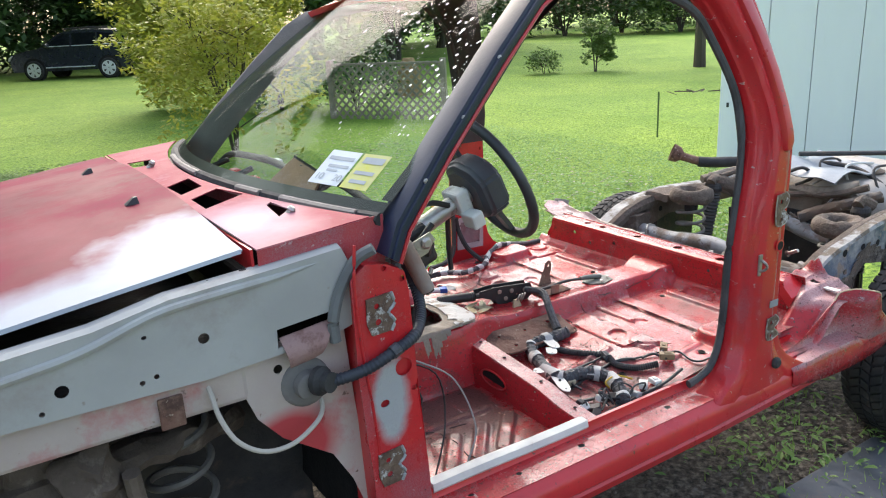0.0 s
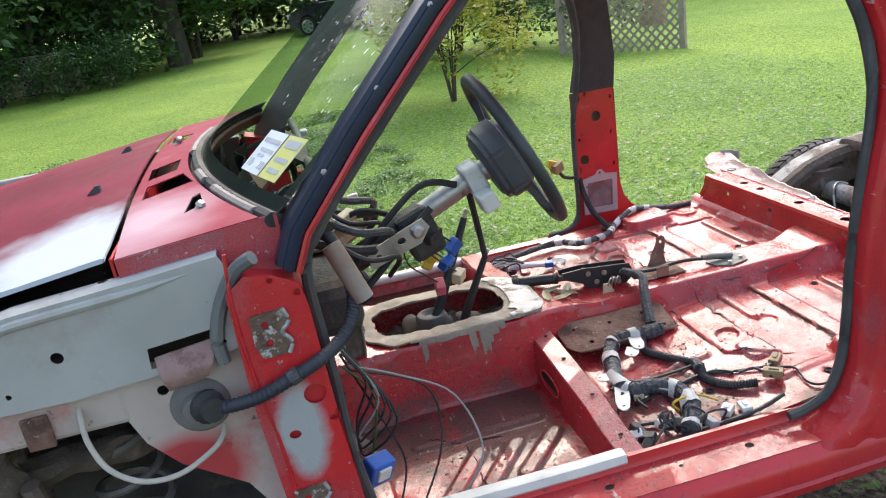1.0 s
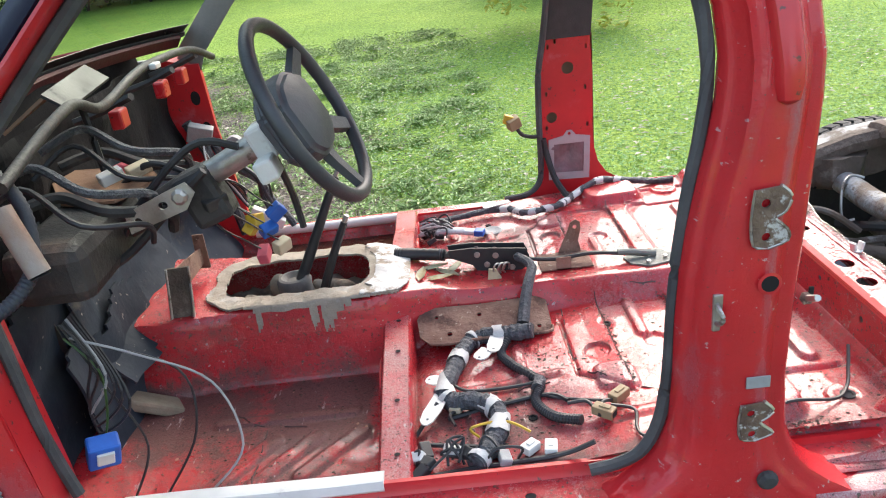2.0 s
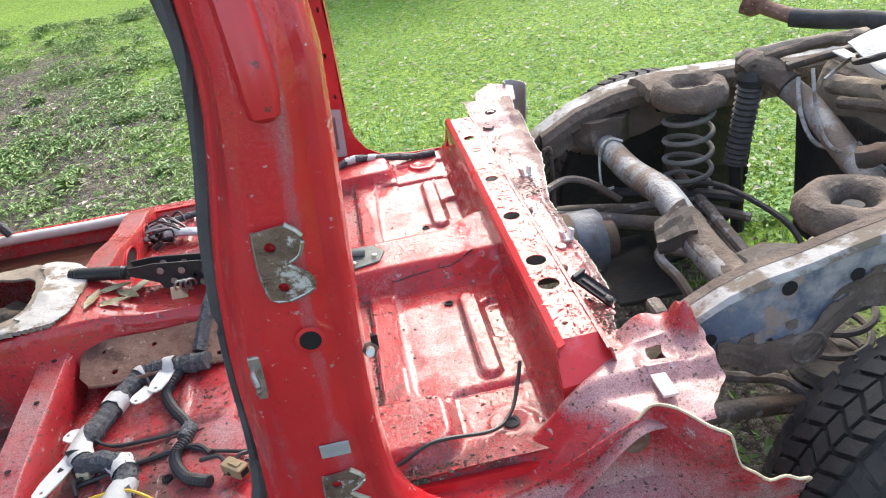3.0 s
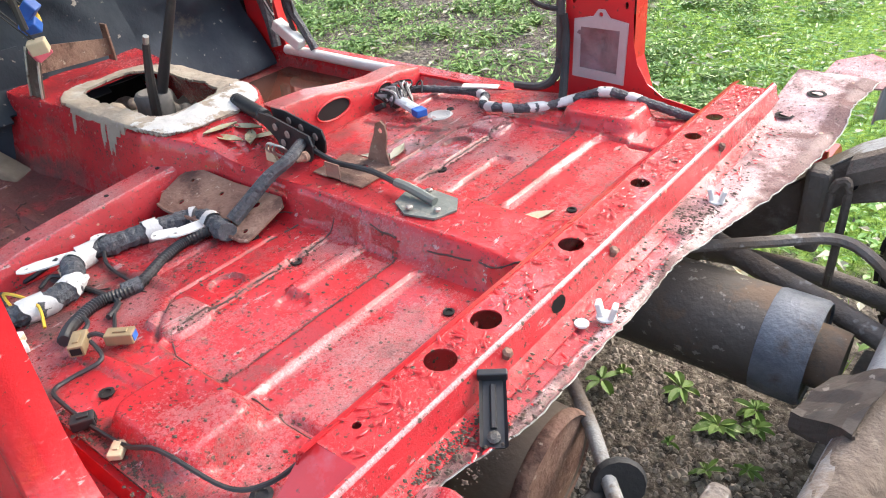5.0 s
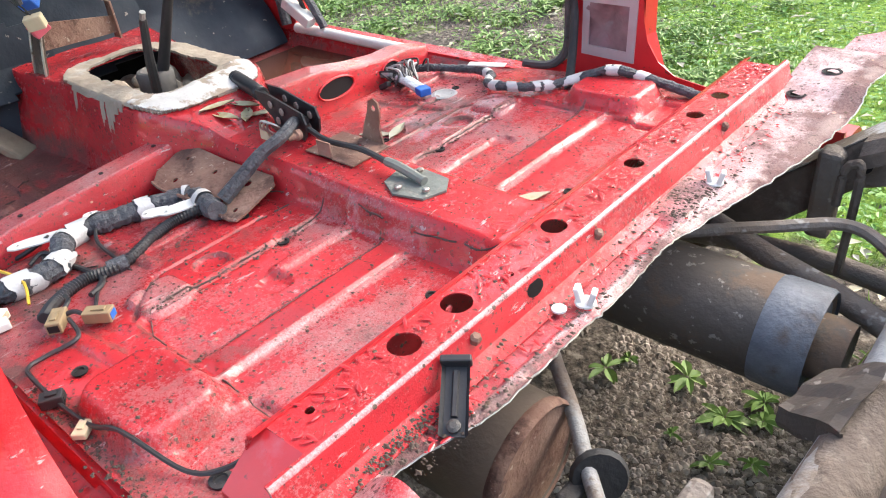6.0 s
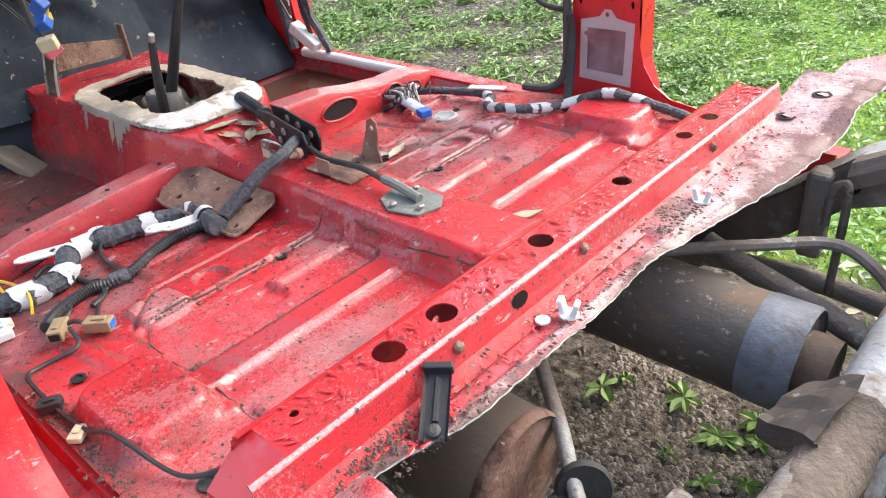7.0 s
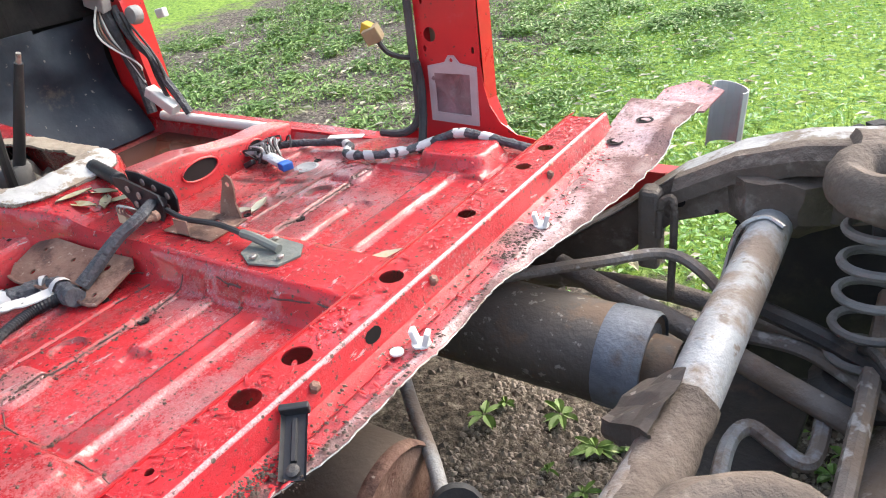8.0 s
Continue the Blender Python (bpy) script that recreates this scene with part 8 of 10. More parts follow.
# ---- things in the cab ----
def make_steering():
    st = thing("steering_column", (0.9, 1.72, 1.0), "bare steering column with worn grey wheel and cut wiring", "steering column")
    hub, ax = Vector((1.2265, 1.734, 1.231)), Vector((0.90, -0.076, 0.43)).normalized()
    m = look(hub, hub - ax)
    wh = part("steering_wheel", tube([m @ Vector((0.189 * math.cos(a), 0.189 * math.sin(a), 0.02)) for a in (2 * math.pi * k / 40 for k in range(41))], 0.0145, 10, steps=0), WHEELP, st, "worn dark grey steering wheel rim", True)
    turn = Matrix.Rotation(radians(95), 4, "Z")
    pad = loft([[m @ turn @ Vector((x * s, y * s, z)) for x, y in ((-0.06, -0.105), (0.06, -0.105), (0.092, -0.03), (0.085, 0.05), (0.05, 0.095), (-0.05, 0.095), (-0.085, 0.05), (-0.092, -0.03))] for s, z in ((0.8, -0.06), (0.98, -0.045), (1.0, 0.0), (0.95, 0.016), (0.45, 0.034))])
    bmesh.ops.bevel(pad, geom=pad.edges[:], offset=0.009, segments=2, affect="EDGES", clamp_overlap=True)
    part("hub_pad", pad, surf("blue grey horn pad plastic", (0.045, 0.050, 0.060), (0.070, 0.075, 0.086), 8, 0.42, 0.6, bump=0.12, bump_scale=220), wh, "grey horn pad", True)
    for a in (127, 63, 2):
        c, s = math.cos(radians(a - 90)), math.sin(radians(a - 90))
        sec = []
        for r, w, z, t in ((0.05, 0.028, -0.01, 0.012), (0.11, 0.02, 0.0, 0.010), (0.182, 0.016, 0.018, 0.009)):
            sec.append([m @ Vector((c * r - s * q * w, s * r + c * q * w, z + o * t)) for q, o in ((-1, -0.6), (-0.8, 1), (0.8, 1), (1, -0.6))])
        part("spoke", loft(sec), WHEELP, wh, smooth=True)
    at = lambda d, y=0.0, z=0.0: hub - ax * d + Vector((0, y, 0)) + Vector((-0.34, 0, 0.94)) * z
    part("column_tube", tube([at(0.05), at(0.16), at(0.42)], 0.026, 12, steps=0), STEEL, st, "grey column tube", True)
    part("switch_housing", bbox((-0.022, -0.04, -0.036), (0.022, 0.04, 0.036), 0.008, Matrix.Translation(at(0.095)) @ pose(0, 0, 0, 0, -20, 0)), WHITEP, st, "white plastic switch ring")
    part("switch_tab", bbox((-0.02, -0.09, -0.065), (0.02, -0.03, -0.02), 0.006, Matrix.Translation(at(0.10)) @ pose(0, 0, 0, 0, -20, 0)), WHITEP, st)
    part("column_lower", tube([at(0.28), at(0.45), at(0.66)], lambda t: 0.034 - 0.01 * t, 10, steps=2), BLACKM, st, smooth=True)
    part("lock_housing", bbox((-0.04, -0.045, -0.09), (0.045, 0.03, 0.03), 0.015, Matrix.Translation(at(0.27)) @ pose(0, 0, 0, 0, -20, 0)), BLACKM, st, "dark cast lock housing")
    plm = Matrix.Translation((0.94, 1.655, 1.10)) @ pose(0, 0, 0, 90, -12, 0)
    pl = part("column_bracket", plate([(-0.085, -0.03), (0.04, -0.018), (0.07, 0.01), (0.06, 0.035), (0.01, 0.028), (-0.08, 0.012)], [ring2(-0.06, -0.01, 0.008, 0.008, 10), ring2(0.0, 0.005, 0.010, 0.008, 10)], plm, 0.004), STEEL, st, "zinc plated column bracket")
    part("bolt", lathe([(0.016, 0), (0.016, 0.008), (0.010, 0.012)], plm @ Matrix.Translation((0.04, 0.012, 0.0)), 8), STEEL, pl)
    for a, b, c, r in ((0.14, -0.03, 0.05, 0.008), (0.30, 0.05, 0.06, 0.007), (0.22, -0.06, -0.02, 0.009)):
        part("cable", tube([at(a, b, 0.02), at(a + 0.08, b * 1.2, c + 0.02), at(a + 0.24, b * 1.5, c - 0.02), at(a + 0.36, b * 1.2, -0.03)], r, 7), BLACKP, st, smooth=True)
    part("stalk", tube([at(0.11, 0.05, -0.03), at(0.13, 0.08, -0.14), at(0.15, 0.085, -0.22)], 0.008, 7), BLACKP, st, smooth=True)
    cb = [(0.69, 1.76, 1.10), (0.74, 1.735, 1.102), (0.82, 1.72, 1.106), (0.855, 1.75, 1.112), (0.891, 1.796, 1.122), (0.86, 1.86, 1.118), (0.83, 1.91, 1.112), (0.70, 1.97, 1.108), (0.56, 2.02, 1.10), (0.60, 1.92, 1.10)]
    part("board_scrap", loft([[Vector(p) for p in cb], [Vector((p[0], p[1], p[2] - 0.006)) for p in cb]]), surf("brown cardboard", (0.30, 0.17, 0.10), (0.24, 0.13, 0.08), 10, 0.85, bump=0.2), st, "brown board scrap on the column")
    bd = thing("brown_board", (0.72, 1.85, 1.1), "brown folded board scrap with a black end leaning on the dash", "board")
    q = [Vector(p) for p in ((0.640, 1.90, 1.285), (0.668, 1.68, 1.275), (0.735, 1.73, 1.325), (0.745, 1.93, 1.345))]
    part("sheet", loft([q, [v + Vector((0.004, 0, -0.005)) for v in q]]), surf("brown folded board", (0.20, 0.11, 0.06), (0.13, 0.075, 0.045), 10, 0.7, bump=0.3), bd)
    q = [Vector(p) for p in ((0.745, 1.93, 1.345), (0.735, 1.73, 1.325), (0.775, 1.74, 1.29), (0.785, 1.94, 1.31))]
    part("black_end", loft([q, [v + Vector((0.003, 0, 0.006)) for v in q]]), BLACKP, bd)
    part("prop", tube([(0.74, 1.86, 1.335), (0.75, 1.86, 1.22), (0.76, 1.85, 1.10)], 0.008, 6), BLACKP, bd)
    part("knee_pipe", tube([(0.775, 1.415, 1.21), (0.79, 1.405, 1.17), (0.815, 1.392, 1.10)], 0.019, 12), surf("tan primed pipe", (0.24, 0.155, 0.115), (0.30, 0.26, 0.23), 9, 0.5, bump=0.2), st, "tan metal pipe stub", True)
    part("pipe_mouth", lathe([(0.0155, 0.0), (0.016, 0.0015), (0.001, 0.0015)], look((0.816, 1.3915, 1.098), (0.80, 1.40, 1.16)), 14), HOLESHADE, st)
    part("pedal_box", bbox((0.66, 1.52, 0.97), (0.82, 1.86, 1.09), 0.03), BLACKM, st, "dark pedal box")
    for k, (y, z) in enumerate(((1.50, 1.15), (1.56, 1.19), (1.62, 1.13), (1.74, 1.16), (1.80, 1.20), (1.86, 1.15))):
        part("dash_cable", tube([(0.66, y, z), (0.74, y + 0.05, z + 0.05 - 0.02 * (k % 3)), (0.84, y + 0.02, z - 0.02), (0.92, y + 0.10, z - 0.06), (0.90, y + 0.16, z - 0.12)], 0.006 + 0.003 * (k % 3), 7), (BLACKP, TAPE, RUBBER)[k % 3], st, smooth=True)
    for x, y, z, mt in ((0.80, 1.78, 1.14, WHITEP), (0.84, 1.83, 1.135, CREAM), (0.78, 1.90, 1.12, PINKP), (0.98, 1.76, 1.07, BLACKP), (1.02, 1.72, 1.08, BLACKM)):
        part("dash_plug", bbox((-0.025, -0.014, -0.012), (0.025, 0.014, 0.012), 0.003, pose(x, y, z, 10, -10, 40)), mt, st)


def make_levers():
    gear = thing("gear_lever", (1.02, 2.17, 0.62), "black gear lever with bare stick and rubber boot", "gear lever")
    part("stick", tube([(1.045, 2.125, 0.64), (1.13, 2.145, 0.81), (1.205, 2.163, 0.962)], lambda t: 0.017 - 0.007 * t, 10, steps=4), BLACKP, gear, smooth=True)
    part("tip", tube([(1.203, 2.163, 0.958), (1.216, 2.165, 0.985)], 0.006, 8, steps=0), STEEL, gear)
    part("boot", lathe([(0.050, -0.05), (0.046, 0.0), (0.048, 0.02), (0.042, 0.03), (0.034, 0.032), (0.02, 0.02)], Matrix.Translation((1.052, 2.12, 0.675)), 18), BOOT, gear, smooth=True)
    tr = thing("transfer_lever", (0.95, 2.08, 0.62), "short black transfer lever leaning forward", "gear lever")
    part("stick", tube([(1.13, 2.075, 0.66), (1.175, 2.06, 0.77), (1.225, 2.05, 0.875)], lambda t: 0.014 - 0.005 * t, 8), BLACKP, tr, smooth=True)
    part("tip", tube([(1.224, 2.05, 0.874), (1.234, 2.05, 0.892)], 0.007, 8, steps=0), STEEL, tr)
    gb = thing("gearbox_top", (1.03, 2.11, 0.5), "mud-caked gearbox top under the floor opening", "gearbox")
    part("housing", sheet(0.80, 1.34, 1.95, 2.26, 56, 32, lambda x, y: 0.622 + 0.03 * nz(x, y, 0, 14) + 0.02 * nz(x, y, 5, 30), None, 0.01), DUST, gb, smooth=True)
    for k in range(16):
        x, y, r = rng.uniform(0.90, 1.24), rng.uniform(2.01, 2.20), rng.uniform(0.014, 0.034)
        c = bmesh.new()
        bmesh.ops.create_icosphere(c, subdivisions=2, radius=r, matrix=Matrix.Translation((x, y, 0.645)) @ pose(0, 0, 0, rng.uniform(0, 90), rng.uniform(0, 90), 0) @ Matrix.Diagonal((1.4, 1, 0.8, 1)))
        part("mud_lump", c, DUST, gb, smooth=True)
    hb = thing("parking_brake", (1.6, 2.11, 0.66), "black parking brake lever with riveted ratchet plates", "parking brake")
    part("grip", tube([(1.33, 2.178, 0.712), (1.37, 2.17, 0.711), (1.45, 2.155, 0.706), (1.47, 2.151, 0.704)], 0.0170, 10, steps=10, ripple=0.05), BLACKP, hb, "ribbed black grip", True)
    part("lever_bar", tube([(1.46, 2.152, 0.705), (1.55, 2.135, 0.70), (1.66, 2.115, 0.695)], 0.011, 8, steps=0), BLACKM, hb)
    for o, mt in ((-0.018, BLACKP), (0.018, BLACKP)):
        pm = Matrix.Translation((1.60, 2.125 + o, 0.695)) @ pose(0, 0, 0, 90, 0, -10)
        pp = part("ratchet_plate", plate([(-0.125, 0.030), (-0.06, 0.036), (0.085, 0.030), (0.095, 0.008), (0.088, -0.02), (0.06, -0.045), (0.0, -0.055), (-0.04, -0.045), (-0.06, -0.015), (-0.12, 0.008)], [ring2(0.03, -0.005, 0.005, 0.005, 8)], pm, 0.004), mt, hb)
        for u, v in ((-0.045, 0.018), (-0.02, -0.012), (0.005, 0.014), (0.01, -0.035), (0.048, -0.022), (0.06, 0.008)):
            part("rivet", lathe([(0.0085, 0), (0.008, 0.003), (0.003, 0.004)], pm @ Matrix.Translation((u, v, 0.0005 if o > 0 else 0.004)), 12), RIVET, pp)
    part("cable", tube([(1.69, 2.10, 0.69), (1.76, 2.09, 0.685), (1.86, 2.09, 0.69), (1.95, 2.085, 0.68), (2.01, 2.08, 0.672)], 0.006, 7), BLACKP, hb, smooth=True)
    part("front_clamp", loft([[Vector((x, y, z)) for x, z in ((1.575, 0.655), (1.612, 0.65), (1.612, 0.665), (1.60, 0.69), (1.58, 0.692))] for y in (2.055, 2.062)]), CREAM, hb, "cream clamp")
    for k in range(3):
        part("spring_wire", tube([(1.60 + 0.012 * k, 2.07, 0.672), (1.592 + 0.012 * k, 2.052, 0.69), (1.60 + 0.012 * k, 2.05, 0.708), (1.612 + 0.012 * k, 2.062, 0.70), (1.61 + 0.012 * k, 2.075, 0.68)], 0.0026, 6), STEEL, hb, smooth=True)
    part("pivot_bush", lathe([(0.011, 0), (0.012, 0.01), (0.008, 0.014), (0.004, 0.03)], look((1.69, 2.075, 0.69), (1.69, 2.2, 0.69)), 12), RUST, hb, "brown pivot bush")
    gp = thing("cable_plate", (2.0, 2.08, 0.667), "greasy greenish cable cover plate bolted on the tunnel", "plate")
    part("plate", plate([(1.955, 2.05), (2.0, 2.025), (2.06, 2.04), (2.075, 2.085), (2.05, 2.12), (1.98, 2.125), (1.945, 2.09)], [], Matrix.Translation((0, 0, 0.6665)), 0.004), PLATEG, gp)
    part("cable_end", tube([(1.93, 2.085, 0.685), (1.97, 2.082, 0.684), (2.03, 2.078, 0.674)], 0.009, 8), PLATEG, gp, smooth=True)
    for x, y in ((2.05, 2.06), (1.99, 2.11), (2.0, 2.04)):
        part("bolt", bolt((x, y, 0.6705), (0, 0, 1), 0.007, 0.005), STEEL, gp)
    br = thing("console_bracket", (1.80, 2.12, 0.665), "rusty upright console bracket on the tunnel", "bracket")
    part("base", plate([(1.72, 2.06), (1.86, 2.06), (1.86, 2.16), (1.72, 2.16)], [ring2(1.80, 2.13, 0.008, 0.008, 8)], Matrix.Translation((0, 0, 0.668)), 0.003), RUST, br)
    part("upright", plate([(1.782, 0.668), (1.845, 0.668), (1.838, 0.70), (1.846, 0.735), (1.844, 0.755), (1.833, 0.763), (1.818, 0.755), (1.812, 0.735), (1.795, 0.70)], [ring2(1.830, 0.742, 0.006, 0.006, 8)], Matrix(((1, 0, 0, 0), (0, 0, -1, 2.158), (0, 1, 0, 0), (0, 0, 0, 1))), 0.004), RUST, br)
    part("upright", loft([[Vector((x, 2.06 + y, z)) for x, y in ((1.76, 0), (1.80, 0), (1.80, 0.003), (1.76, 0.003))] for z in (0.665, 0.70)]), RUST, br)
    fb = thing("tunnel_bracket", (0.88, 2.02, 0.66), "rusty folded bracket on the front of the tunnel", "bracket")
    part("cross_strap", loft([[Vector((x, y, z)) for y, z in ((1.972, 0.765), (2.17, 0.755), (2.17, 0.80), (1.972, 0.835))] for x in (0.800, 0.805)]), RUST, fb)
    part("leg", loft([[Vector((x, y, z)) for x, y in ((xa, ya), (xa + 0.055, ya + 0.004), (xa + 0.055, ya + 0.010), (xa, ya + 0.006))] for z, xa, ya in ((0.62, 0.764, 1.928), (0.68, 0.770, 1.934), (0.75, 0.776, 1.945), (0.835, 0.780, 1.966))]), MUD, fb, "muddy channel leg with a bright rim")
    part("leg_rim", tube([(0.780, 1.964, 0.835), (0.776, 1.943, 0.75), (0.770, 1.932, 0.68), (0.764, 1.926, 0.622), (0.790, 1.926, 0.613), (0.819, 1.930, 0.622), (0.825, 1.936, 0.68), (0.831, 1.947, 0.75), (0.835, 1.968, 0.835)], 0.0035, 6, steps=2), STEEL, fb)
    part("ear", loft([[Vector((x, y, z)) for x, z in ((0.785, 0.74), (0.82, 0.74), (0.82, 0.84), (0.79, 0.84))] for y in (2.168, 2.173)]), RUST, fb)


def make_seat_members():
    a = part("seat_cross_member", loft([[Vector((x, y, z)) for x, z in ((1.283, 0.505), (1.295, zt - 0.01), (1.302, zt), (1.358, zt), (1.366, zt - 0.01), (1.372, 0.545))] for y, zt in ((1.405, 0.585), (1.50, 0.592), (1.60, 0.612), (1.80, 0.628), (1.95, 0.638), (2.0, 0.645))]), REDFLOOR, cab, "red seat cross member with a chalky top", True)
    weather(a, lambda x, y, z: (0.4 if z > 0.575 and 1.298 < x < 1.362 else -0.3, -0.2))
    hm = Matrix(((0, 0, -0.99, 1.2885), (1, 0, 0, 0), (0, 1, 0.14, 0), (0, 0, 0, 1)))
    part("oval_opening", plate(slot2(1.80, 0.566, 0.06, 0.024), [], hm, 0.002), HOLESHADE, a)
    part("opening_lip", tube([(1.2875, 1.80 + p.x * 1.0, p.y) for p in (Vector((0.064 * math.cos(t), 0.566 + 0.026 * math.sin(t))) for t in (2 * math.pi * k / 24 for k in range(25)))], 0.003, 6, steps=0), RED, a)
    for y in (1.47, 1.62, 1.80, 1.93):
        part("bolt_hole", plate(slot2(1.335, y, 0.006, 0.005), [], Matrix.Translation((0, 0, 0.6395 if y > 1.9 else (0.5935 if y < 1.5 else (0.6175 if y < 1.7 else 0.6305)))), 0.001), HOLESHADE, a)
    b = part("seat_cross_member", loft([[Vector((x, y, z)) for x, z in ((1.302, 0.505), (1.305, zt - 0.01), (1.312, zt), (1.375, zt), (1.382, zt - 0.01), (1.384, 0.545))] for y, zt in ((2.26, 0.668), (2.40, 0.66), (2.52, 0.635), (2.62, 0.622), (2.70, 0.622), (2.785, 0.605))]), REDFLOOR, cab, "red seat cross member with oval opening", True)
    weather(b, lambda x, y, z: (0.3 if z > 0.597 and 1.308 < x < 1.379 else -0.3, -0.2))
    for y, z, w in ((2.43, 0.605, 0.062), (2.63, 0.585, 0.035)):
        part("oval_opening", plate(ring2(y, z, w, 0.027, 20), [], Matrix(((0, 0, 1, 1.3835), (1, 0, 0, 0), (0, 1, 0, 0), (0, 0, 0, 1))), 0.002), HOLESHADE, b)
        part("opening_lip", tube([(1.385, y + w * math.cos(t), z + 0.027 * math.sin(t)) for t in (2 * math.pi * k / 24 for k in range(25))], 0.003, 6, steps=0), RED, b)
    rp = thing("rust_plate", (1.55, 1.98, 0.575), "rusty brown seat slide plate lying by the tunnel", "plate")
    pm = Matrix(((1, 0, 0, 0), (0, 0.95, -0.31, 1.868), (0, 0.31, 0.95, 0.594), (0, 0, 0, 1)))
    out = [(1.385, 0.03), (1.41, 0.002), (1.46, -0.004), (1.56, 0.003), (1.70, 0.0), (1.716, 0.02), (1.715, 0.11), (1.69, 0.128), (1.54, 0.122), (1.40, 0.126), (1.38, 0.09)]
    part("slide", plate(out, [ring2(x, y, r, r, 10) for x, y, r in ((1.46, 0.03, 0.007), (1.54, 0.085, 0.006), (1.63, 0.03, 0.006), (1.685, 0.025, 0.006), (1.65, 0.09, 0.009), (1.43, 0.09, 0.005))], pm, 0.004), RUST, rp)
    part("rolled_edge", tube([pm @ Vector((x, y, 0.002)) for x, y in out[1:6]], 0.004, 6, steps=3), RUST, rp)


def banded(name, pts, r, parent, label, white):
    """A taped wiring loom: one dark lumpy bundle with torn, slanting wraps of white tape round it."""
    lo = part(name, lumpy(tube(pts, lambda t: r * (0.95 + 0.2 * noise.noise(Vector((t * 31, r * 90, 0)))), 10, steps=9, ripple=0.05), r * 0.16, 55), TAPE, parent, label)
    line = smooth_line(pts, 24)
    up = Vector((0, 0, 1))
    for a, b in white:
        i, j = int(a * (len(line) - 1)), int(b * (len(line) - 1))
        if j - i < 2:
            continue
        slant, n = rng.uniform(-0.9, 0.9), 14
        reach = rng.uniform(0.62, 1.0)
        bm = bmesh.new()
        rows = []
        for k in range(n + 1):
            ang = math.pi * (0.5 - reach) + 2 * math.pi * reach * k / n
            row = []
            for e, base in ((0, i), (1, j)):
                q = base + slant * (j - i) * 0.5 * math.cos(ang) + (j - i) * 0.22 * nz(ang, base, e, 2.3)
                q = min(len(line) - 2, max(1, q))
                p = line[int(q)].lerp(line[int(q) + 1], q - int(q))
                d = (line[int(q) + 1] - line[int(q) - 1]).normalized()
                side = d.cross(up).normalized()
                nrm = side.cross(d)
                row.append(bm.verts.new(p + (side * math.cos(ang) + nrm * math.sin(ang)) * r * 1.12))
            mid = bm.verts.new((row[0].co + row[1].co) / 2 + (row[0].co - line[i]) * 0.02)
            rows.append((row[0], mid, row[1]))
        for A, Z in zip(rows, rows[1:]):
            bm.faces.new((A[0], Z[0], Z[1], A[1]))
            bm.faces.new((A[1], Z[1], Z[2], A[2]))
        part("white_tape", bm, TAPEW, lo, "torn white tape wrap", True)
    return lo


def connector(x, y, z, mat, turn, label, size=(0.05, 0.03, 0.022), tail=True):
    e = thing("wiring_connector", (x, y, z), label, "connector", "loose connectors")
    m = pose(x, y, z, 0, 0, turn)
    sx, sy, sz = size
    b = part("shell", bbox((-sx / 2, -sy / 2, 0), (sx / 2, sy / 2, sz), 0.002, m), mat, e)
    part("socket", bbox((sx / 2 - 0.004, -sy * 0.35, sz * 0.2), (sx / 2 + 0.001, sy * 0.35, sz * 0.8), 0.0, m), (BLUEP if "blue" in label else HOLESHADE) if mat is not WHITEP else CREAM, b)
    part("latch", bbox((-sx * 0.2, -sy * 0.2, sz), (sx * 0.3, sy * 0.2, sz + 0.003), 0.001, m), mat, b)
    if tail:
        part("wire_tail", tube([m @ Vector((-sx / 2, 0, sz / 2)), m @ Vector((-sx, 0.006, sz * 0.7)), m @ Vector((-sx * 1.7, -0.01, sz * 0.3))], 0.004, 6), BLACKP, b, smooth=True)
    return e


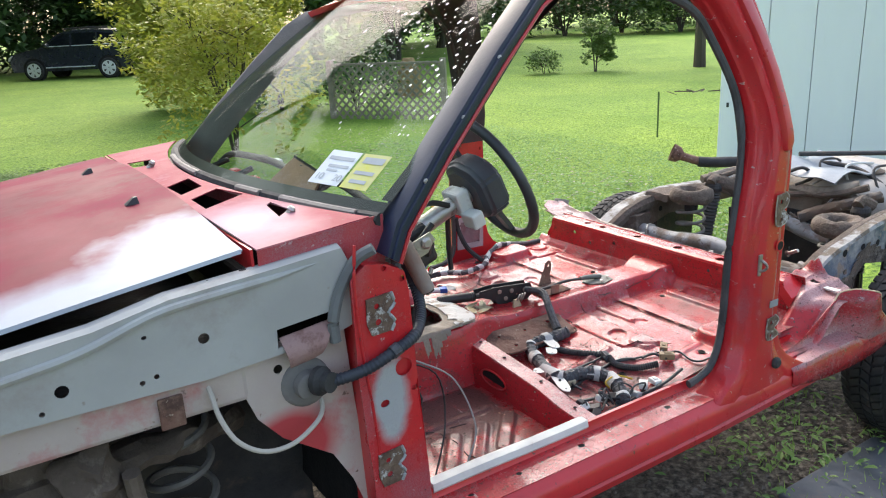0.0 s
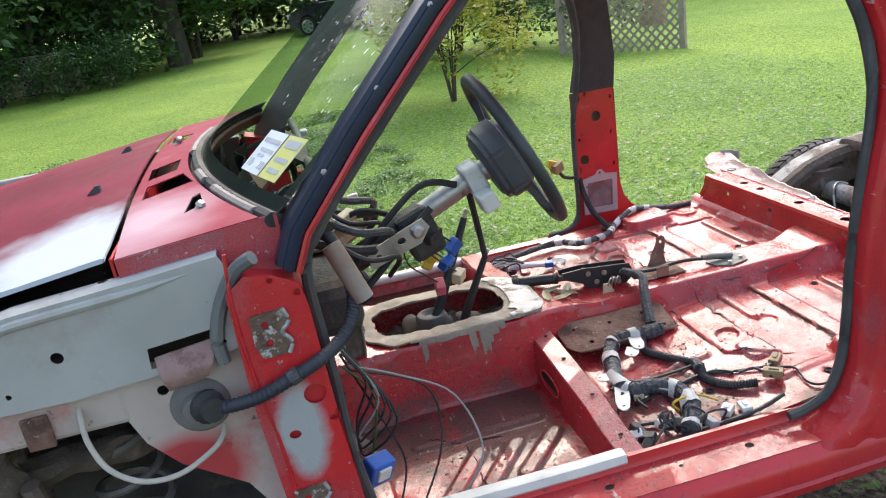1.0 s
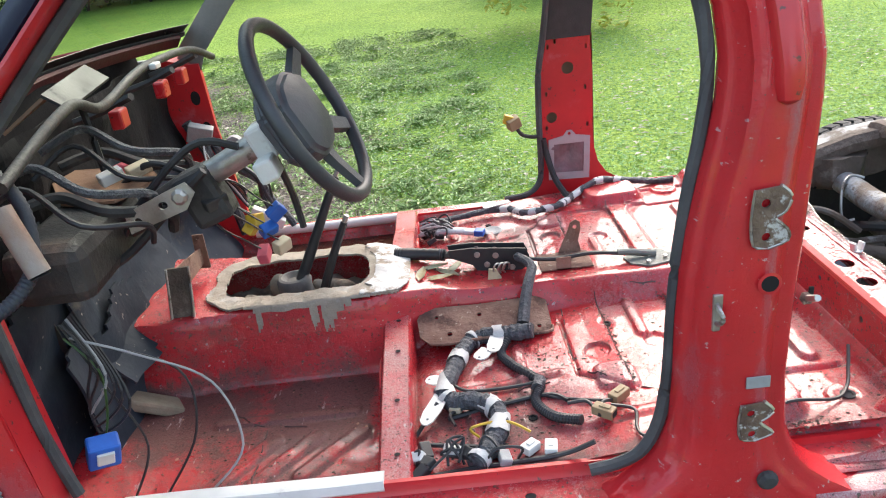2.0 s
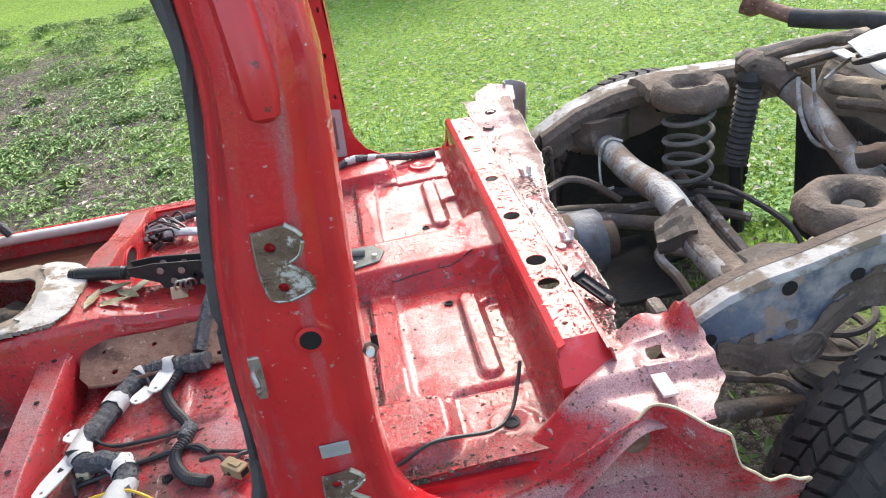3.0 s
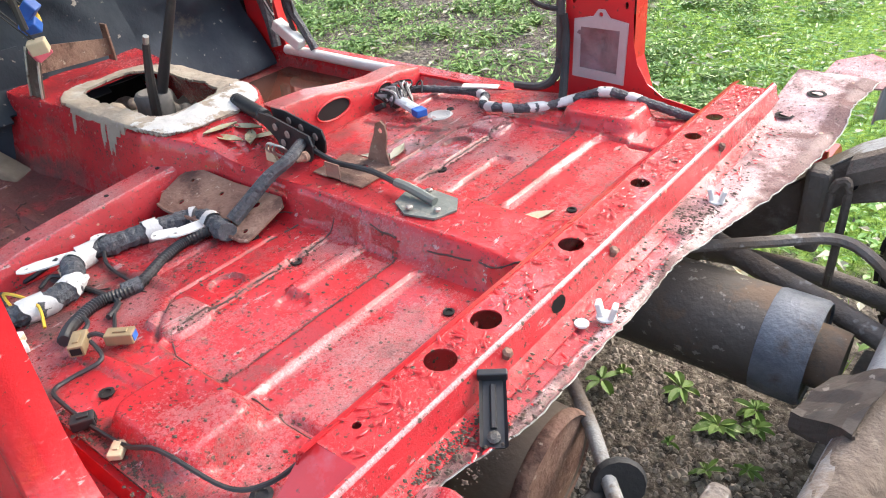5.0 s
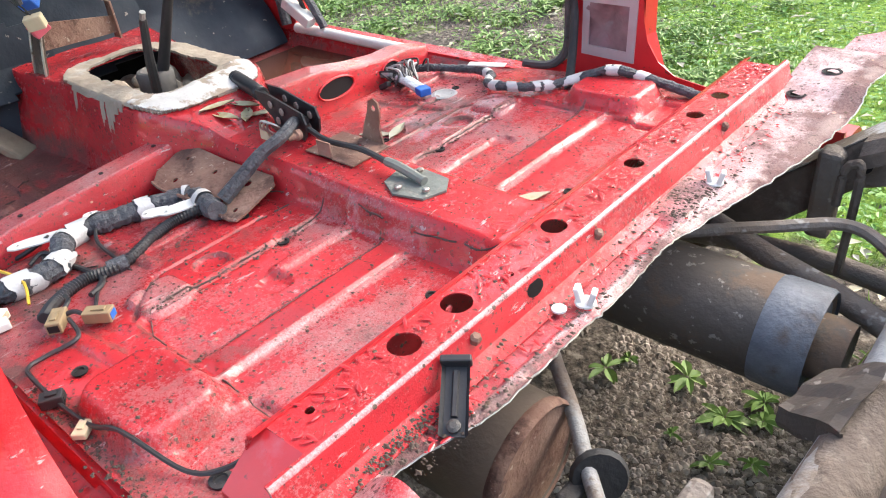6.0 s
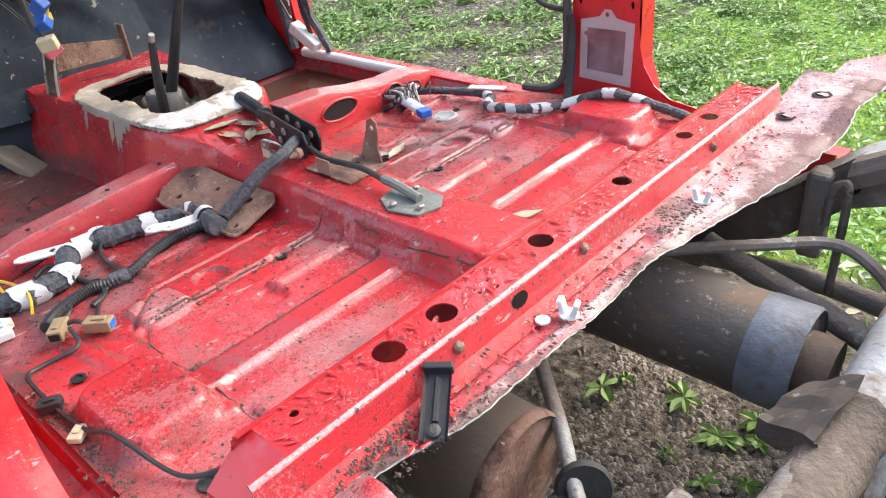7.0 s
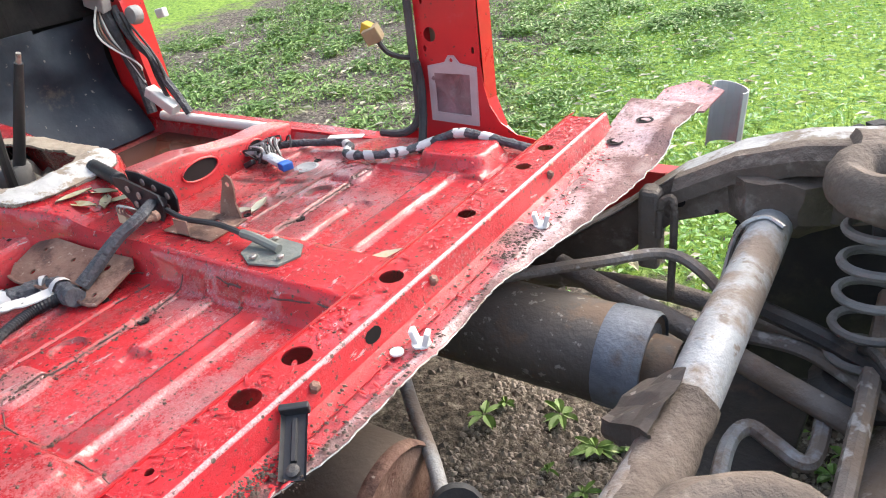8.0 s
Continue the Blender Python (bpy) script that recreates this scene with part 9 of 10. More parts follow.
def make_wiring():
    zf = lambda x, y, h=0.0: (x, y, floor_z(x, y) + h)
    loom = thing("wiring_loom", (1.45, 1.75, 0.57), "thick wiring loom in black and white tape on the floor", "wiring loom")
    banded("trunk", [zf(1.665, 1.865, 0.024), zf(1.60, 1.880, 0.022), zf(1.525, 1.893, 0.02), zf(1.488, 1.845, 0.02), zf(1.458, 1.76, 0.02), zf(1.434, 1.685, 0.02), zf(1.452, 1.642, 0.02), zf(1.50, 1.622, 0.022), zf(1.542, 1.592, 0.022), zf(1.547, 1.53, 0.022), zf(1.518, 1.47, 0.02), zf(1.488, 1.43, 0.018)], 0.0215, loom, "grey taped bundle",
           ((0.10, 0.125), (0.19, 0.215), (0.30, 0.33), (0.42, 0.50), (0.515, 0.545), (0.70, 0.75), (0.80, 0.86), (0.955, 0.985)))
    part("branch", tube([(1.645, 1.895, 0.612), (1.658, 1.94, 0.645), (1.675, 1.985, 0.68), (1.69, 2.03, 0.702), (1.66, 2.09, 0.705)], lambda t: 0.016 - 0.004 * t, 8), TAPE, loom, smooth=True)
    part("corrugated_branch", tube([zf(1.615, 1.885, 0.02), zf(1.58, 1.82, 0.011), zf(1.60, 1.755, 0.011), zf(1.65, 1.665, 0.011), zf(1.632, 1.60, 0.011), zf(1.66, 1.537, 0.011), zf(1.712, 1.497, 0.012)], 0.0105, 10, steps=22, ripple=0.10), BLACKP, loom, "corrugated black sleeve")
    part("branch_knot", lumpy(tube([zf(1.652, 1.675, 0.012), zf(1.642, 1.64, 0.012)], 0.014, 8, steps=0), 0.003, 60), TAPE, loom)
    part("wire", tube([zf(1.648, 1.655, 0.01), zf(1.66, 1.616, 0.005), zf(1.74, 1.57, 0.006), zf(1.79, 1.545, 0.012)], 0.0035, 6), BLACKP, loom, smooth=True)
    part("wire", tube([zf(1.44, 1.72, 0.03), zf(1.49, 1.69, 0.006), zf(1.60, 1.675, 0.006), zf(1.645, 1.668, 0.012)], 0.004, 6), BLACKP, loom, smooth=True)
    for pts in ([zf(1.42, 1.63, 0.03), zf(1.36, 1.56, 0.012), zf(1.345, 1.50, 0.06)], [zf(1.44, 1.60, 0.006), zf(1.55, 1.62, 0.006), zf(1.66, 1.62, 0.006), zf(1.70, 1.58, 0.008)], [zf(1.38, 1.43, 0.01), zf(1.50, 1.43, 0.008), zf(1.65, 1.42, 0.008), zf(1.72, 1.41, 0.03)], [zf(1.40, 1.52, 0.01), zf(1.46, 1.50, 0.012), zf(1.55, 1.47, 0.01)]):
        part("wire", tube(pts, 0.005, 6), BLACKP, loom, smooth=True)
    for x, y, t, ln in ((1.415, 1.62, 247, 0.13), (1.57, 1.842, 255, 0.09), (1.535, 1.80, 235, 0.05), (1.53, 1.61, 40, 0.05), (1.42, 1.72, 160, 0.05)):
        m = pose(x, y, floor_z(x, y) + 0.03, 0, 0, t)
        part("white_tab", plate([(-ln / 2, -0.018), (ln * 0.2, -0.019), (ln * 0.42, -0.014), (ln / 2, -0.004), (ln / 2, 0.006), (ln * 0.4, 0.014), (ln * 0.1, 0.018), (-ln / 2, 0.015)], [ring2(ln * 0.36, 0, 0.004, 0.004, 8)], m, 0.003), WHITEP, loom, "white plastic tab")
    # plug cluster by the sill
    clus = thing("plug_cluster", (1.45, 1.46, 0.56), "tangle of black wiring plugs by the sill", "wiring plugs")
    for k in range(10):
        x, y = rng.uniform(1.34, 1.56), rng.uniform(1.42, 1.52)
        m = pose(x, y, floor_z(x, y) + rng.uniform(0.002, 0.03), rng.uniform(-30, 30), rng.uniform(-30, 30), rng.uniform(0, 180))
        part("plug", bbox((-0.02, -0.012, 0), (0.02, 0.012, 0.018), 0.003, m), (BLACKP, BLACKP, WHITEP, SEALANT)[k % 4], clus)
    for k in range(9):
        x, y = rng.uniform(1.33, 1.55), rng.uniform(1.42, 1.5)
        part("wire", tube([zf(x, y, 0.02), zf(x + rng.uniform(-0.03, 0.05), y + rng.uniform(0, 0.05), 0.045), zf(x + rng.uniform(-0.02, 0.08), y + rng.uniform(0.0, 0.06), 0.035), zf(x + rng.uniform(-0.08, 0.12), y + rng.uniform(-0.02, 0.05), 0.008)], 0.003, 5), BLACKP if k else YELLOWP, clus, smooth=True)
    connector(*zf(1.758, 1.503, 0.008), BEIGE, -40, "beige square wiring connector on the floor", (0.046, 0.024, 0.02))
    connector(*zf(1.80, 1.552, 0.008), BEIGE, 40, "beige wiring connector with a blue insert", (0.046, 0.024, 0.02))
    connector(*zf(1.46, 1.628, 0.004), CREAM, 75, "small cream wiring connector", (0.034, 0.026, 0.018))
    connector(*zf(1.60, 1.455, 0.004), WHITEP, 40, "white plastic clip on the floor", (0.035, 0.025, 0.018), False)
    connector(*zf(1.64, 1.445, 0.004), WHITEP, 80, "white plastic clip on the floor", (0.035, 0.025, 0.014), False)
    connector(*zf(2.02, 1.415, 0.004), CREAM, 130, "cream plastic clip on the floor", (0.03, 0.02, 0.010), False)
    connector(*zf(1.93, 1.415, 0.004), BLACKP, 60, "black and white plug end on the floor", (0.032, 0.022, 0.016), False)
    gw = thing("loose_wire", (2.0, 1.45, 0.61), "thin black loose wire lying over the floor edge", "wire")
    part("wire", tube([zf(1.775, 1.515, 0.02), zf(1.82, 1.505, 0.006), zf(1.812, 1.455, 0.006), zf(1.82, 1.425, 0.008), zf(1.86, 1.418, 0.008), zf(1.95, 1.418, 0.008), zf(2.03, 1.424, 0.008), zf(2.10, 1.436, 0.008), zf(2.20, 1.458, 0.01), zf(2.24, 1.49, 0.016), (2.262, 1.53, 0.64), (2.28, 1.57, 0.665)], 0.0036, 6), BLACKP, gw, smooth=True)
    # looms along the far sill
    fl = thing("wiring_loom", (1.7, 2.68, 0.6), "black and white taped wiring loom along the far sill", "wiring loom")
    banded("trunk", [zf(1.40, 2.66, 0.02), zf(1.46, 2.70, 0.02), zf(1.55, 2.715, 0.02), zf(1.63, 2.71, 0.02), zf(1.70, 2.68, 0.02), zf(1.74, 2.62, 0.02), zf(1.80, 2.61, 0.02), zf(1.87, 2.63, 0.02), zf(1.93, 2.70, 0.02), zf(2.02, 2.735, 0.015), zf(2.12, 2.755, 0.012), zf(2.22, 2.76, 0.01), zf(2.29, 2.755, 0.008)], 0.0115, fl, "taped bundle", ((0.30, 0.34), (0.38, 0.42), (0.45, 0.48), (0.51, 0.54), (0.58, 0.62), (0.66, 0.70), (0.74, 0.765), (0.80, 0.82)))
    part("white_tab", plate([(-0.05, -0.012), (0.05, -0.012), (0.05, 0.012), (-0.05, 0.012)], [], pose(1.66, 2.715, floor_z(1.66, 2.715) + 0.036, 0, 0, 20), 0.003), WHITEP, fl)
    part("riser", tube([(1.92, 2.70, 0.60), (1.88, 2.78, 0.66), (1.86, 2.82, 0.74), (1.85, 2.825, 0.80)], 0.011, 8), RUBBER, fl, smooth=True)
    part("pillar_wire", tube([(1.845, 2.83, 0.81), (1.81, 2.815, 0.815), (1.775, 2.805, 0.83), (1.755, 2.80, 0.86)], 0.007, 7), RUBBER, fl, smooth=True)
    e = thing("pillar_connector", (1.75, 2.80, 0.86), "tan square connector hanging from the pillar wire", "connector")
    part("shell", bbox((-0.022, -0.018, 0), (0.022, 0.018, 0.04), 0.003, pose(1.752, 2.80, 0.858, 10, -20, 20)), BEIGE, e)
    part("shell", bbox((-0.016, -0.014, 0), (0.016, 0.014, 0.03), 0.003, pose(1.725, 2.80, 0.875, 0, 20, 0)), YELLOWP, e)
    cl2 = thing("plug_cluster", (1.45, 2.62, 0.58), "bundle of black and clear plugs by the far cross member", "wiring plugs")
    for k in range(9):
        x, y = rng.uniform(1.39, 1.47), rng.uniform(2.56, 2.68)
        m = pose(x, y, floor_z(x, y) + rng.uniform(0.0, 0.03), rng.uniform(-30, 30), rng.uniform(-30, 30), rng.uniform(0, 180))
        part("plug", bbox((-0.016, -0.009, 0), (0.016, 0.009, 0.014), 0.003, m), (BLACKP, BLACKP, BLACKP, SEALANT)[k % 4], cl2)
    for k in range(14):
        x, y = rng.uniform(1.38, 1.44), rng.uniform(2.58, 2.70)
        a = rng.uniform(0, 6.28)
        part("wire", tube([zf(x, y, 0.012), zf(x + 0.03 * math.cos(a), y + 0.03 * math.sin(a), 0.045), zf(x + 0.05, y - 0.02, 0.05), zf(x + 0.07 + 0.02 * math.sin(a), y - 0.04, 0.02)], 0.003, 5), (BLACKP, SEALANT, BLACKP, TAPEW)[k % 4], cl2, smooth=True)
    part("clear_sleeve", tube([zf(1.45, 2.60, 0.025), zf(1.51, 2.57, 0.025), zf(1.57, 2.55, 0.022)], 0.018, 10, flat=0.6), surf("clear plastic bag", (0.45, 0.50, 0.54), (0.55, 0.58, 0.6), 30, 0.25, bump=0.6, bump_scale=60), cl2, "clear crinkled plastic sleeve", True)
    part("blue_cap", bbox((-0.016, -0.016, 0), (0.016, 0.016, 0.02), 0.003, pose(1.585, 2.545, floor_z(1.585, 2.545) + 0.01, 0, 0, -20)), BLUEP, cl2)
    d = thing("floor_bung", (1.62, 2.58, 0.58), "grey round rubber floor bung", "bung")
    part("disc", lathe([(0.034, 0), (0.034, 0.004), (0.026, 0.006), (0.02, 0.003)], Matrix.Translation(zf(1.63, 2.575, 0.0)), 18), SEALANT, d, smooth=True)
    # far kick panel wiring
    kw = thing("kick_panel_wiring", (0.80, 2.74, 0.8), "loose looms and white plug on the far kick panel", "wiring")
    part("kick_panel", loft([[Vector((x, 2.775, z)) for x, z in ((0.62, 0.58), (0.80, 0.575), (0.775, 0.75), (0.745, 1.0), (0.735, 1.2), (0.60, 1.2))], [Vector((x, 2.79, z)) for x, z in ((0.62, 0.58), (0.80, 0.575), (0.775, 0.75), (0.745, 1.0), (0.735, 1.2), (0.60, 1.2))]]), RED, cab, "red kick panel")
    part("loom", tube([(0.66, 2.74, 1.02), (0.70, 2.75, 0.92), (0.72, 2.755, 0.82), (0.75, 2.76, 0.70), (0.77, 2.755, 0.60)], 0.018, 8), TAPE, kw, smooth=True)
    for k in range(6):
        part("wire", tube([(0.66 + 0.01 * k, 2.74, 1.0), (0.72, 2.73 - 0.01 * k, 0.88), (0.76 + 0.008 * k, 2.735, 0.78), (0.80, 2.745, 0.70 + 0.01 * k)], 0.0035, 5), (BLACKP, WHITEP, BLACKP, RUST, BLACKP, WHITEP)[k], kw, smooth=True)
    part("white_box", bbox((-0.06, -0.02, -0.018), (0.06, 0.02, 0.018), 0.004, pose(0.86, 2.745, 0.655, 0, 32, 5)), WHITEP, kw, "white relay box")
    part("white_plug", bbox((-0.04, -0.02, -0.03), (0.04, 0.02, 0.03), 0.004, pose(0.70, 2.73, 0.98, 10, 20, 10)), SEALANT, kw)
    for xh, z in ((0.715, 0.985), (0.735, 0.865), (0.70, 1.09)):
        part("panel_hole", plate(slot2(xh, z, 0.016, 0.024), [], Matrix(((1, 0, 0, 0), (0, 0, -1, 2.7735), (0, 1, 0, 0), (0, 0, 0, 1))), 0.001), HOLESHADE, kw)
    # bright plugs hanging under the dash
    dp = thing("dash_plugs", (0.93, 1.92, 0.8), "blue, yellow, pink and white plugs hanging under the dash", "wiring plugs")
    for x, y, z, mt in ((1.10, 1.88, 0.985, BLUEP), (1.075, 1.88, 0.945, BLUEP), (1.045, 1.895, 0.965, YELLOWP), (1.10, 1.87, 0.905, CREAM), (1.05, 1.89, 0.88, PINKP), (1.03, 1.90, 0.945, YELLOWP)):
        p = part("plug", bbox((-0.02, -0.013, -0.015), (0.02, 0.013, 0.015), 0.003, pose(x, y, z, rng.uniform(-40, 40), rng.uniform(-40, 40), rng.uniform(0, 90))), mt, dp)
        part("wire", tube([(x, y, z + 0.01), (x - 0.03, y - 0.01, z + 0.04), (x - 0.08, y - 0.04, z + 0.10), (0.96, 1.78, 1.08)], 0.0022, 5), BLACKP, p, smooth=True)
    # black wires hanging on the far hinge pillar
    fw = thing("pillar_loom", (0.93, 2.77, 0.61), "black taped wires running down the hinge pillar", "wiring loom")
    for r, pts in ((0.014, [(0.72, 2.77, 0.95), (0.744, 2.765, 0.892), (0.795, 2.76, 0.836), (0.854, 2.762, 0.786), (0.876, 2.765, 0.722), (0.907, 2.77, 0.67), (0.94, 2.775, 0.606)]), (0.008, [(0.76, 2.76, 0.93), (0.80, 2.752, 0.86), (0.85, 2.75, 0.80), (0.855, 2.755, 0.73), (0.88, 2.76, 0.64)]), (0.004, [(0.78, 2.76, 0.90), (0.83, 2.75, 0.87), (0.88, 2.752, 0.80), (0.885, 2.76, 0.72)])):
        part("wire", tube(pts, r, 7), TAPE if r > 0.01 else BLACKP, fw, smooth=True)
    part("pillar_clip", bbox((-0.02, -0.01, -0.014), (0.02, 0.01, 0.014), 0.004, pose(0.945, 2.775, 0.93, 0, -8, 0)), WHITEP, fw, "white clip")
    part("round_plug", lathe([(0.026, 0), (0.03, 0.01), (0.03, 0.03), (0.02, 0.036), (0.008, 0.037)], look((0.79, 2.77, 0.921), (0.9, 0.0, 1.2)), 16), SEALANT, fw, "grey round plug", True)
    # near kick area
    nk = thing("footwell_wiring", (0.78, 1.48, 0.6), "loose wires and a blue plug hanging in the footwell", "wiring")
    part("blue_plug", bbox((-0.03, -0.02, -0.03), (0.03, 0.02, 0.03), 0.005, pose(0.775, 1.455, 0.69, 20, 10, 30)), BLUEP, nk, "blue plug")
    part("white_insert", bbox((-0.012, -0.022, -0.015), (0.02, 0.0, 0.015), 0.002, pose(0.775, 1.45, 0.692, 20, 10, 30)), WHITEP, nk)
    for k, (mt, pts) in enumerate(((WHITEP, [(0.76, 1.50, 0.92), (0.86, 1.52, 0.86), (0.98, 1.55, 0.76), (1.02, 1.52, 0.62), (0.95, 1.47, 0.55)]), (BLACKP, [(0.75, 1.50, 0.95), (0.80, 1.50, 0.80), (0.84, 1.50, 0.66), (0.80, 1.46, 0.56)]), (BLACKP, [(0.76, 1.52, 0.9), (0.92, 1.55, 0.80), (0.93, 1.53, 0.66), (0.86, 1.48, 0.55)]), (LEAFD, [(0.75, 1.50, 0.92), (0.80, 1.49, 0.85), (0.79, 1.49, 0.76), (0.77, 1.49, 0.70)]))):
        part("wire", tube(pts, 0.0026, 5), SEALANT if mt is WHITEP else mt, nk, smooth=True)
    for k in range(6):
        part("wire", tube([(0.755, 1.50 + 0.01 * k, 0.95), (0.79 + 0.01 * k, 1.49, 0.88 - 0.02 * k), (0.76, 1.50, 0.80 - 0.02 * k), (0.75, 1.5, 0.75)], 0.003, 5), BLACKP if k != 2 else SEALANT, nk, smooth=True)
    tp = thing("felt_pad", (0.78, 1.72, 0.53), "torn tan felt pad on the footwell floor", "pad")
    part("pad", bbox((-0.09, -0.035, 0), (0.09, 0.035, 0.03), 0.008, pose(0.70, 1.80, 0.55, 0, 35, 30)), TAN, tp)
    # corrugated loom from the apron into the cab, and the pale hose
    cl = thing("apron_loom", (0.49, 1.34, 0.99), "black corrugated wiring loom from the apron grommet", "wiring loom")
    part("sleeve", tube([(0.495, 1.325, 1.004), (0.535, 1.30, 1.002), (0.597, 1.285, 1.012), (0.655, 1.278, 1.034), (0.71, 1.285, 1.052), (0.755, 1.33, 1.060), (0.784, 1.375, 1.078), (0.797, 1.42, 1.115), (0.785, 1.46, 1.19), (0.75, 1.48, 1.245), (0.70, 1.5, 1.28)], 0.0122, 10, steps=14, ripple=0.07), surf("blue black sleeve", (0.02, 0.026, 0.038), (0.035, 0.04, 0.05), 14, 0.5, bump=0.2), cl, smooth=True)
    part("grommet_boot", lathe([(0.03, 0), (0.03, 0.012), (0.021, 0.02), (0.021, 0.035)], look((0.505, 1.318, 1.004), (0.48, 1.37, 1.000)), 14), RUBBER, cl, "black rubber boot", True)
    part("tape_wrap", tube([(0.655, 1.278, 1.034), (0.672, 1.2795, 1.0405)], 0.0147, 10, steps=0), TAPE, cl)
    wh = thing("pale_hose", (0.30, 1.345, 1.045), "pale washer hose drooping from the apron", "hose")
    part("hose", tube([(0.299, 1.355, 1.047), (0.300, 1.335, 1.03), (0.305, 1.315, 0.989), (0.327, 1.30, 0.94), (0.373, 1.295, 0.904), (0.432, 1.30, 0.896), (0.489, 1.315, 0.914), (0.515, 1.335, 0.93), (0.522, 1.36, 0.95)], 0.005, 8), surf("pale rubber hose", (0.50, 0.46, 0.40), (0.42, 0.38, 0.33), 12, 0.6, bump=0.1), wh, smooth=True)


def make_small():
    # clips and bracket on the shelf
    for x, y in ((2.472, 1.906), (2.473, 2.274)):
        e = thing("trim_clip", (x, y, 0.70), "white plastic trim clip on the torn shelf", "clip", "clips on the shelf")
        part("base", lathe([(0.014, 0), (0.014, 0.003), (0.006, 0.004)], Matrix.Translation((x, y, 0.703)), 12), WHITEP, e)
        for s in (-1, 1):
            part("prong", bbox((-0.004, -0.008, 0), (0.004, 0.008, 0.022), 0.002, pose(x + s * 0.007, y, 0.705, 0, s * 15, 20)), WHITEP, e)
    e = thing("round_clip", (2.455, 1.878, 0.70), "white round clip cap on the shelf", "clip")
    part("cap", lathe([(0.010, 0), (0.010, 0.003), (0.004, 0.005)], Matrix.Translation((2.452, 1.876, 0.703)), 12), WHITEP, e)
    e = thing("black_bracket", (2.43, 1.68, 0.70), "small black metal bracket lying on the shelf", "bracket")
    m = pose(2.458, 1.668, 0.716, 0, 20, -54)
    part("strap", loft([[m @ Vector((x, y, z)) for y, z in ((-0.016, 0.006), (-0.012, 0.0), (0.012, 0.0), (0.016, 0.006), (0.013, -0.003), (-0.013, -0.003))] for x in (-0.042, -0.015, 0.022, 0.042)]), BLACKP, e, smooth=True)
    part("rib", tube([m @ Vector((-0.034, 0, 0.002)), m @ Vector((0.02, 0, 0.002))], 0.004, 6, steps=0), BLACKP, e)
    part("ear", bbox((-0.050, -0.018, -0.002), (-0.041, 0.018, 0.014), 0.002, m), BLACKP, e)
    part("bolt", lathe([(0.008, 0), (0.008, 0.004), (0.004, 0.006)], m @ Matrix.Translation((0.031, 0, 0.001)), 10), BLACKM, e)
    # screws on the cross member's rear fold
    for y in (2.02, 2.42, 1.75):
        e = thing("screw", (2.418, y, 0.72), "rusty screw in the cross member", "screw", "cross member screws")
        part("head", bolt((2.418, y, 0.724), (0.5, 0, 1), 0.008, 0.012), RUST, e)
    # mud crumbs and seeds
    def spot():
        side = rng.choice((0, 0, 1))
        x, y = rng.choice([(rng.gauss(2.44, 0.012), rng.gauss(1.60, 0.04)), (rng.gauss(2.45, 0.018), rng.uniform(2.15, 2.27)), (2.475 + 0.02 * rng.random(), rng.uniform(1.55, 2.4)), (rng.uniform(2.43, 2.475), rng.uniform(1.62, 2.6)), (rng.gauss(1.42, 0.08), rng.gauss(2.11, 0.04)), (rng.uniform(1.4, 2.3), rng.uniform(1.44, 1.98)), (rng.uniform(1.4, 2.3), rng.uniform(1.44, 1.98)), (rng.uniform(1.4, 2.2), rng.uniform(2.25, 2.7)),
                           (rng.gauss(2.1, 0.06), rng.gauss(1.408, 0.008)), (rng.gauss(2.016, 0.004), rng.uniform(1.58, 1.99)), (rng.gauss(1.848, 0.005), rng.uniform(1.6, 1.95)), (rng.gauss(1.52, 0.08), rng.gauss(1.56, 0.06)), (rng.gauss(1.66, 0.05), rng.gauss(1.74, 0.05)), (rng.uniform(0.85, 1.27), rng.uniform(1.44, 1.95)), (rng.gauss(1.92, 0.03), rng.gauss(1.415, 0.01))])
        return (x, ym(y)) if side and 1.5 < x < 2.3 and y < 1.99 else (x, y)
    def crumb(p):
        x, y = p
        z = (floor_z(x, y) if x < XF else 0.703) + 0.001
        r = 0.0007 + 0.0032 * rng.random() ** 4
        a = rng.uniform(0, 6)
        pts = [(x + r * math.cos(a + k * 1.57) * (1 + 0.5 * (k % 2)), y + r * math.sin(a + k * 1.57), z) for k in range(4)] + [(x, y, z + 0.5 * r)]
        return pts, [(0, 1, 4), (1, 2, 4), (2, 3, 4), (3, 0, 4)]
    scatter("dirt_crumbs", 7000, spot, crumb, CRUMB, "dry dirt crumbs and seeds on the bare metal", "dirt")
    def wet():
        p = rng.choice([(rng.uniform(2.345, 2.405), rng.uniform(1.51, 2.68)), (rng.uniform(2.345, 2.405), rng.uniform(1.51, 2.68)), (rng.uniform(2.43, 2.48), rng.uniform(1.6, 2.6)), (rng.uniform(2.05, 2.32), rng.uniform(2.03, 2.13)), (rng.uniform(1.9, 2.3), rng.uniform(2.2, 2.7))])
        if any(math.hypot(p[0] - 2.371, p[1] - y) < 0.026 for y in (2.507, 2.41, 2.203, 1.985, 1.776, 1.683)):
            return None
        return p

    def drop(p):
        x, y = p
        z = 0.7465 if 2.34 < x < 2.41 else (floor_z(x, y) + 0.0004 if x < XF else 0.7015)
        r, q = 0.0009 + 0.0022 * rng.random() ** 2, rng.uniform(1.0, 4.0)
        a = rng.uniform(0, 6.28)
        pts = []
        for rr, hh in ((1.0, 0.0), (0.8, 0.16), (0.4, 0.26)):
            pts += [(x + r * rr * (math.cos(a) * q * math.cos(k) - math.sin(a) * math.sin(k)), y + r * rr * (math.sin(a) * q * math.cos(k) + math.cos(a) * math.sin(k)), z + r * hh) for k in (6.2832 * j / 7 for j in range(7))]
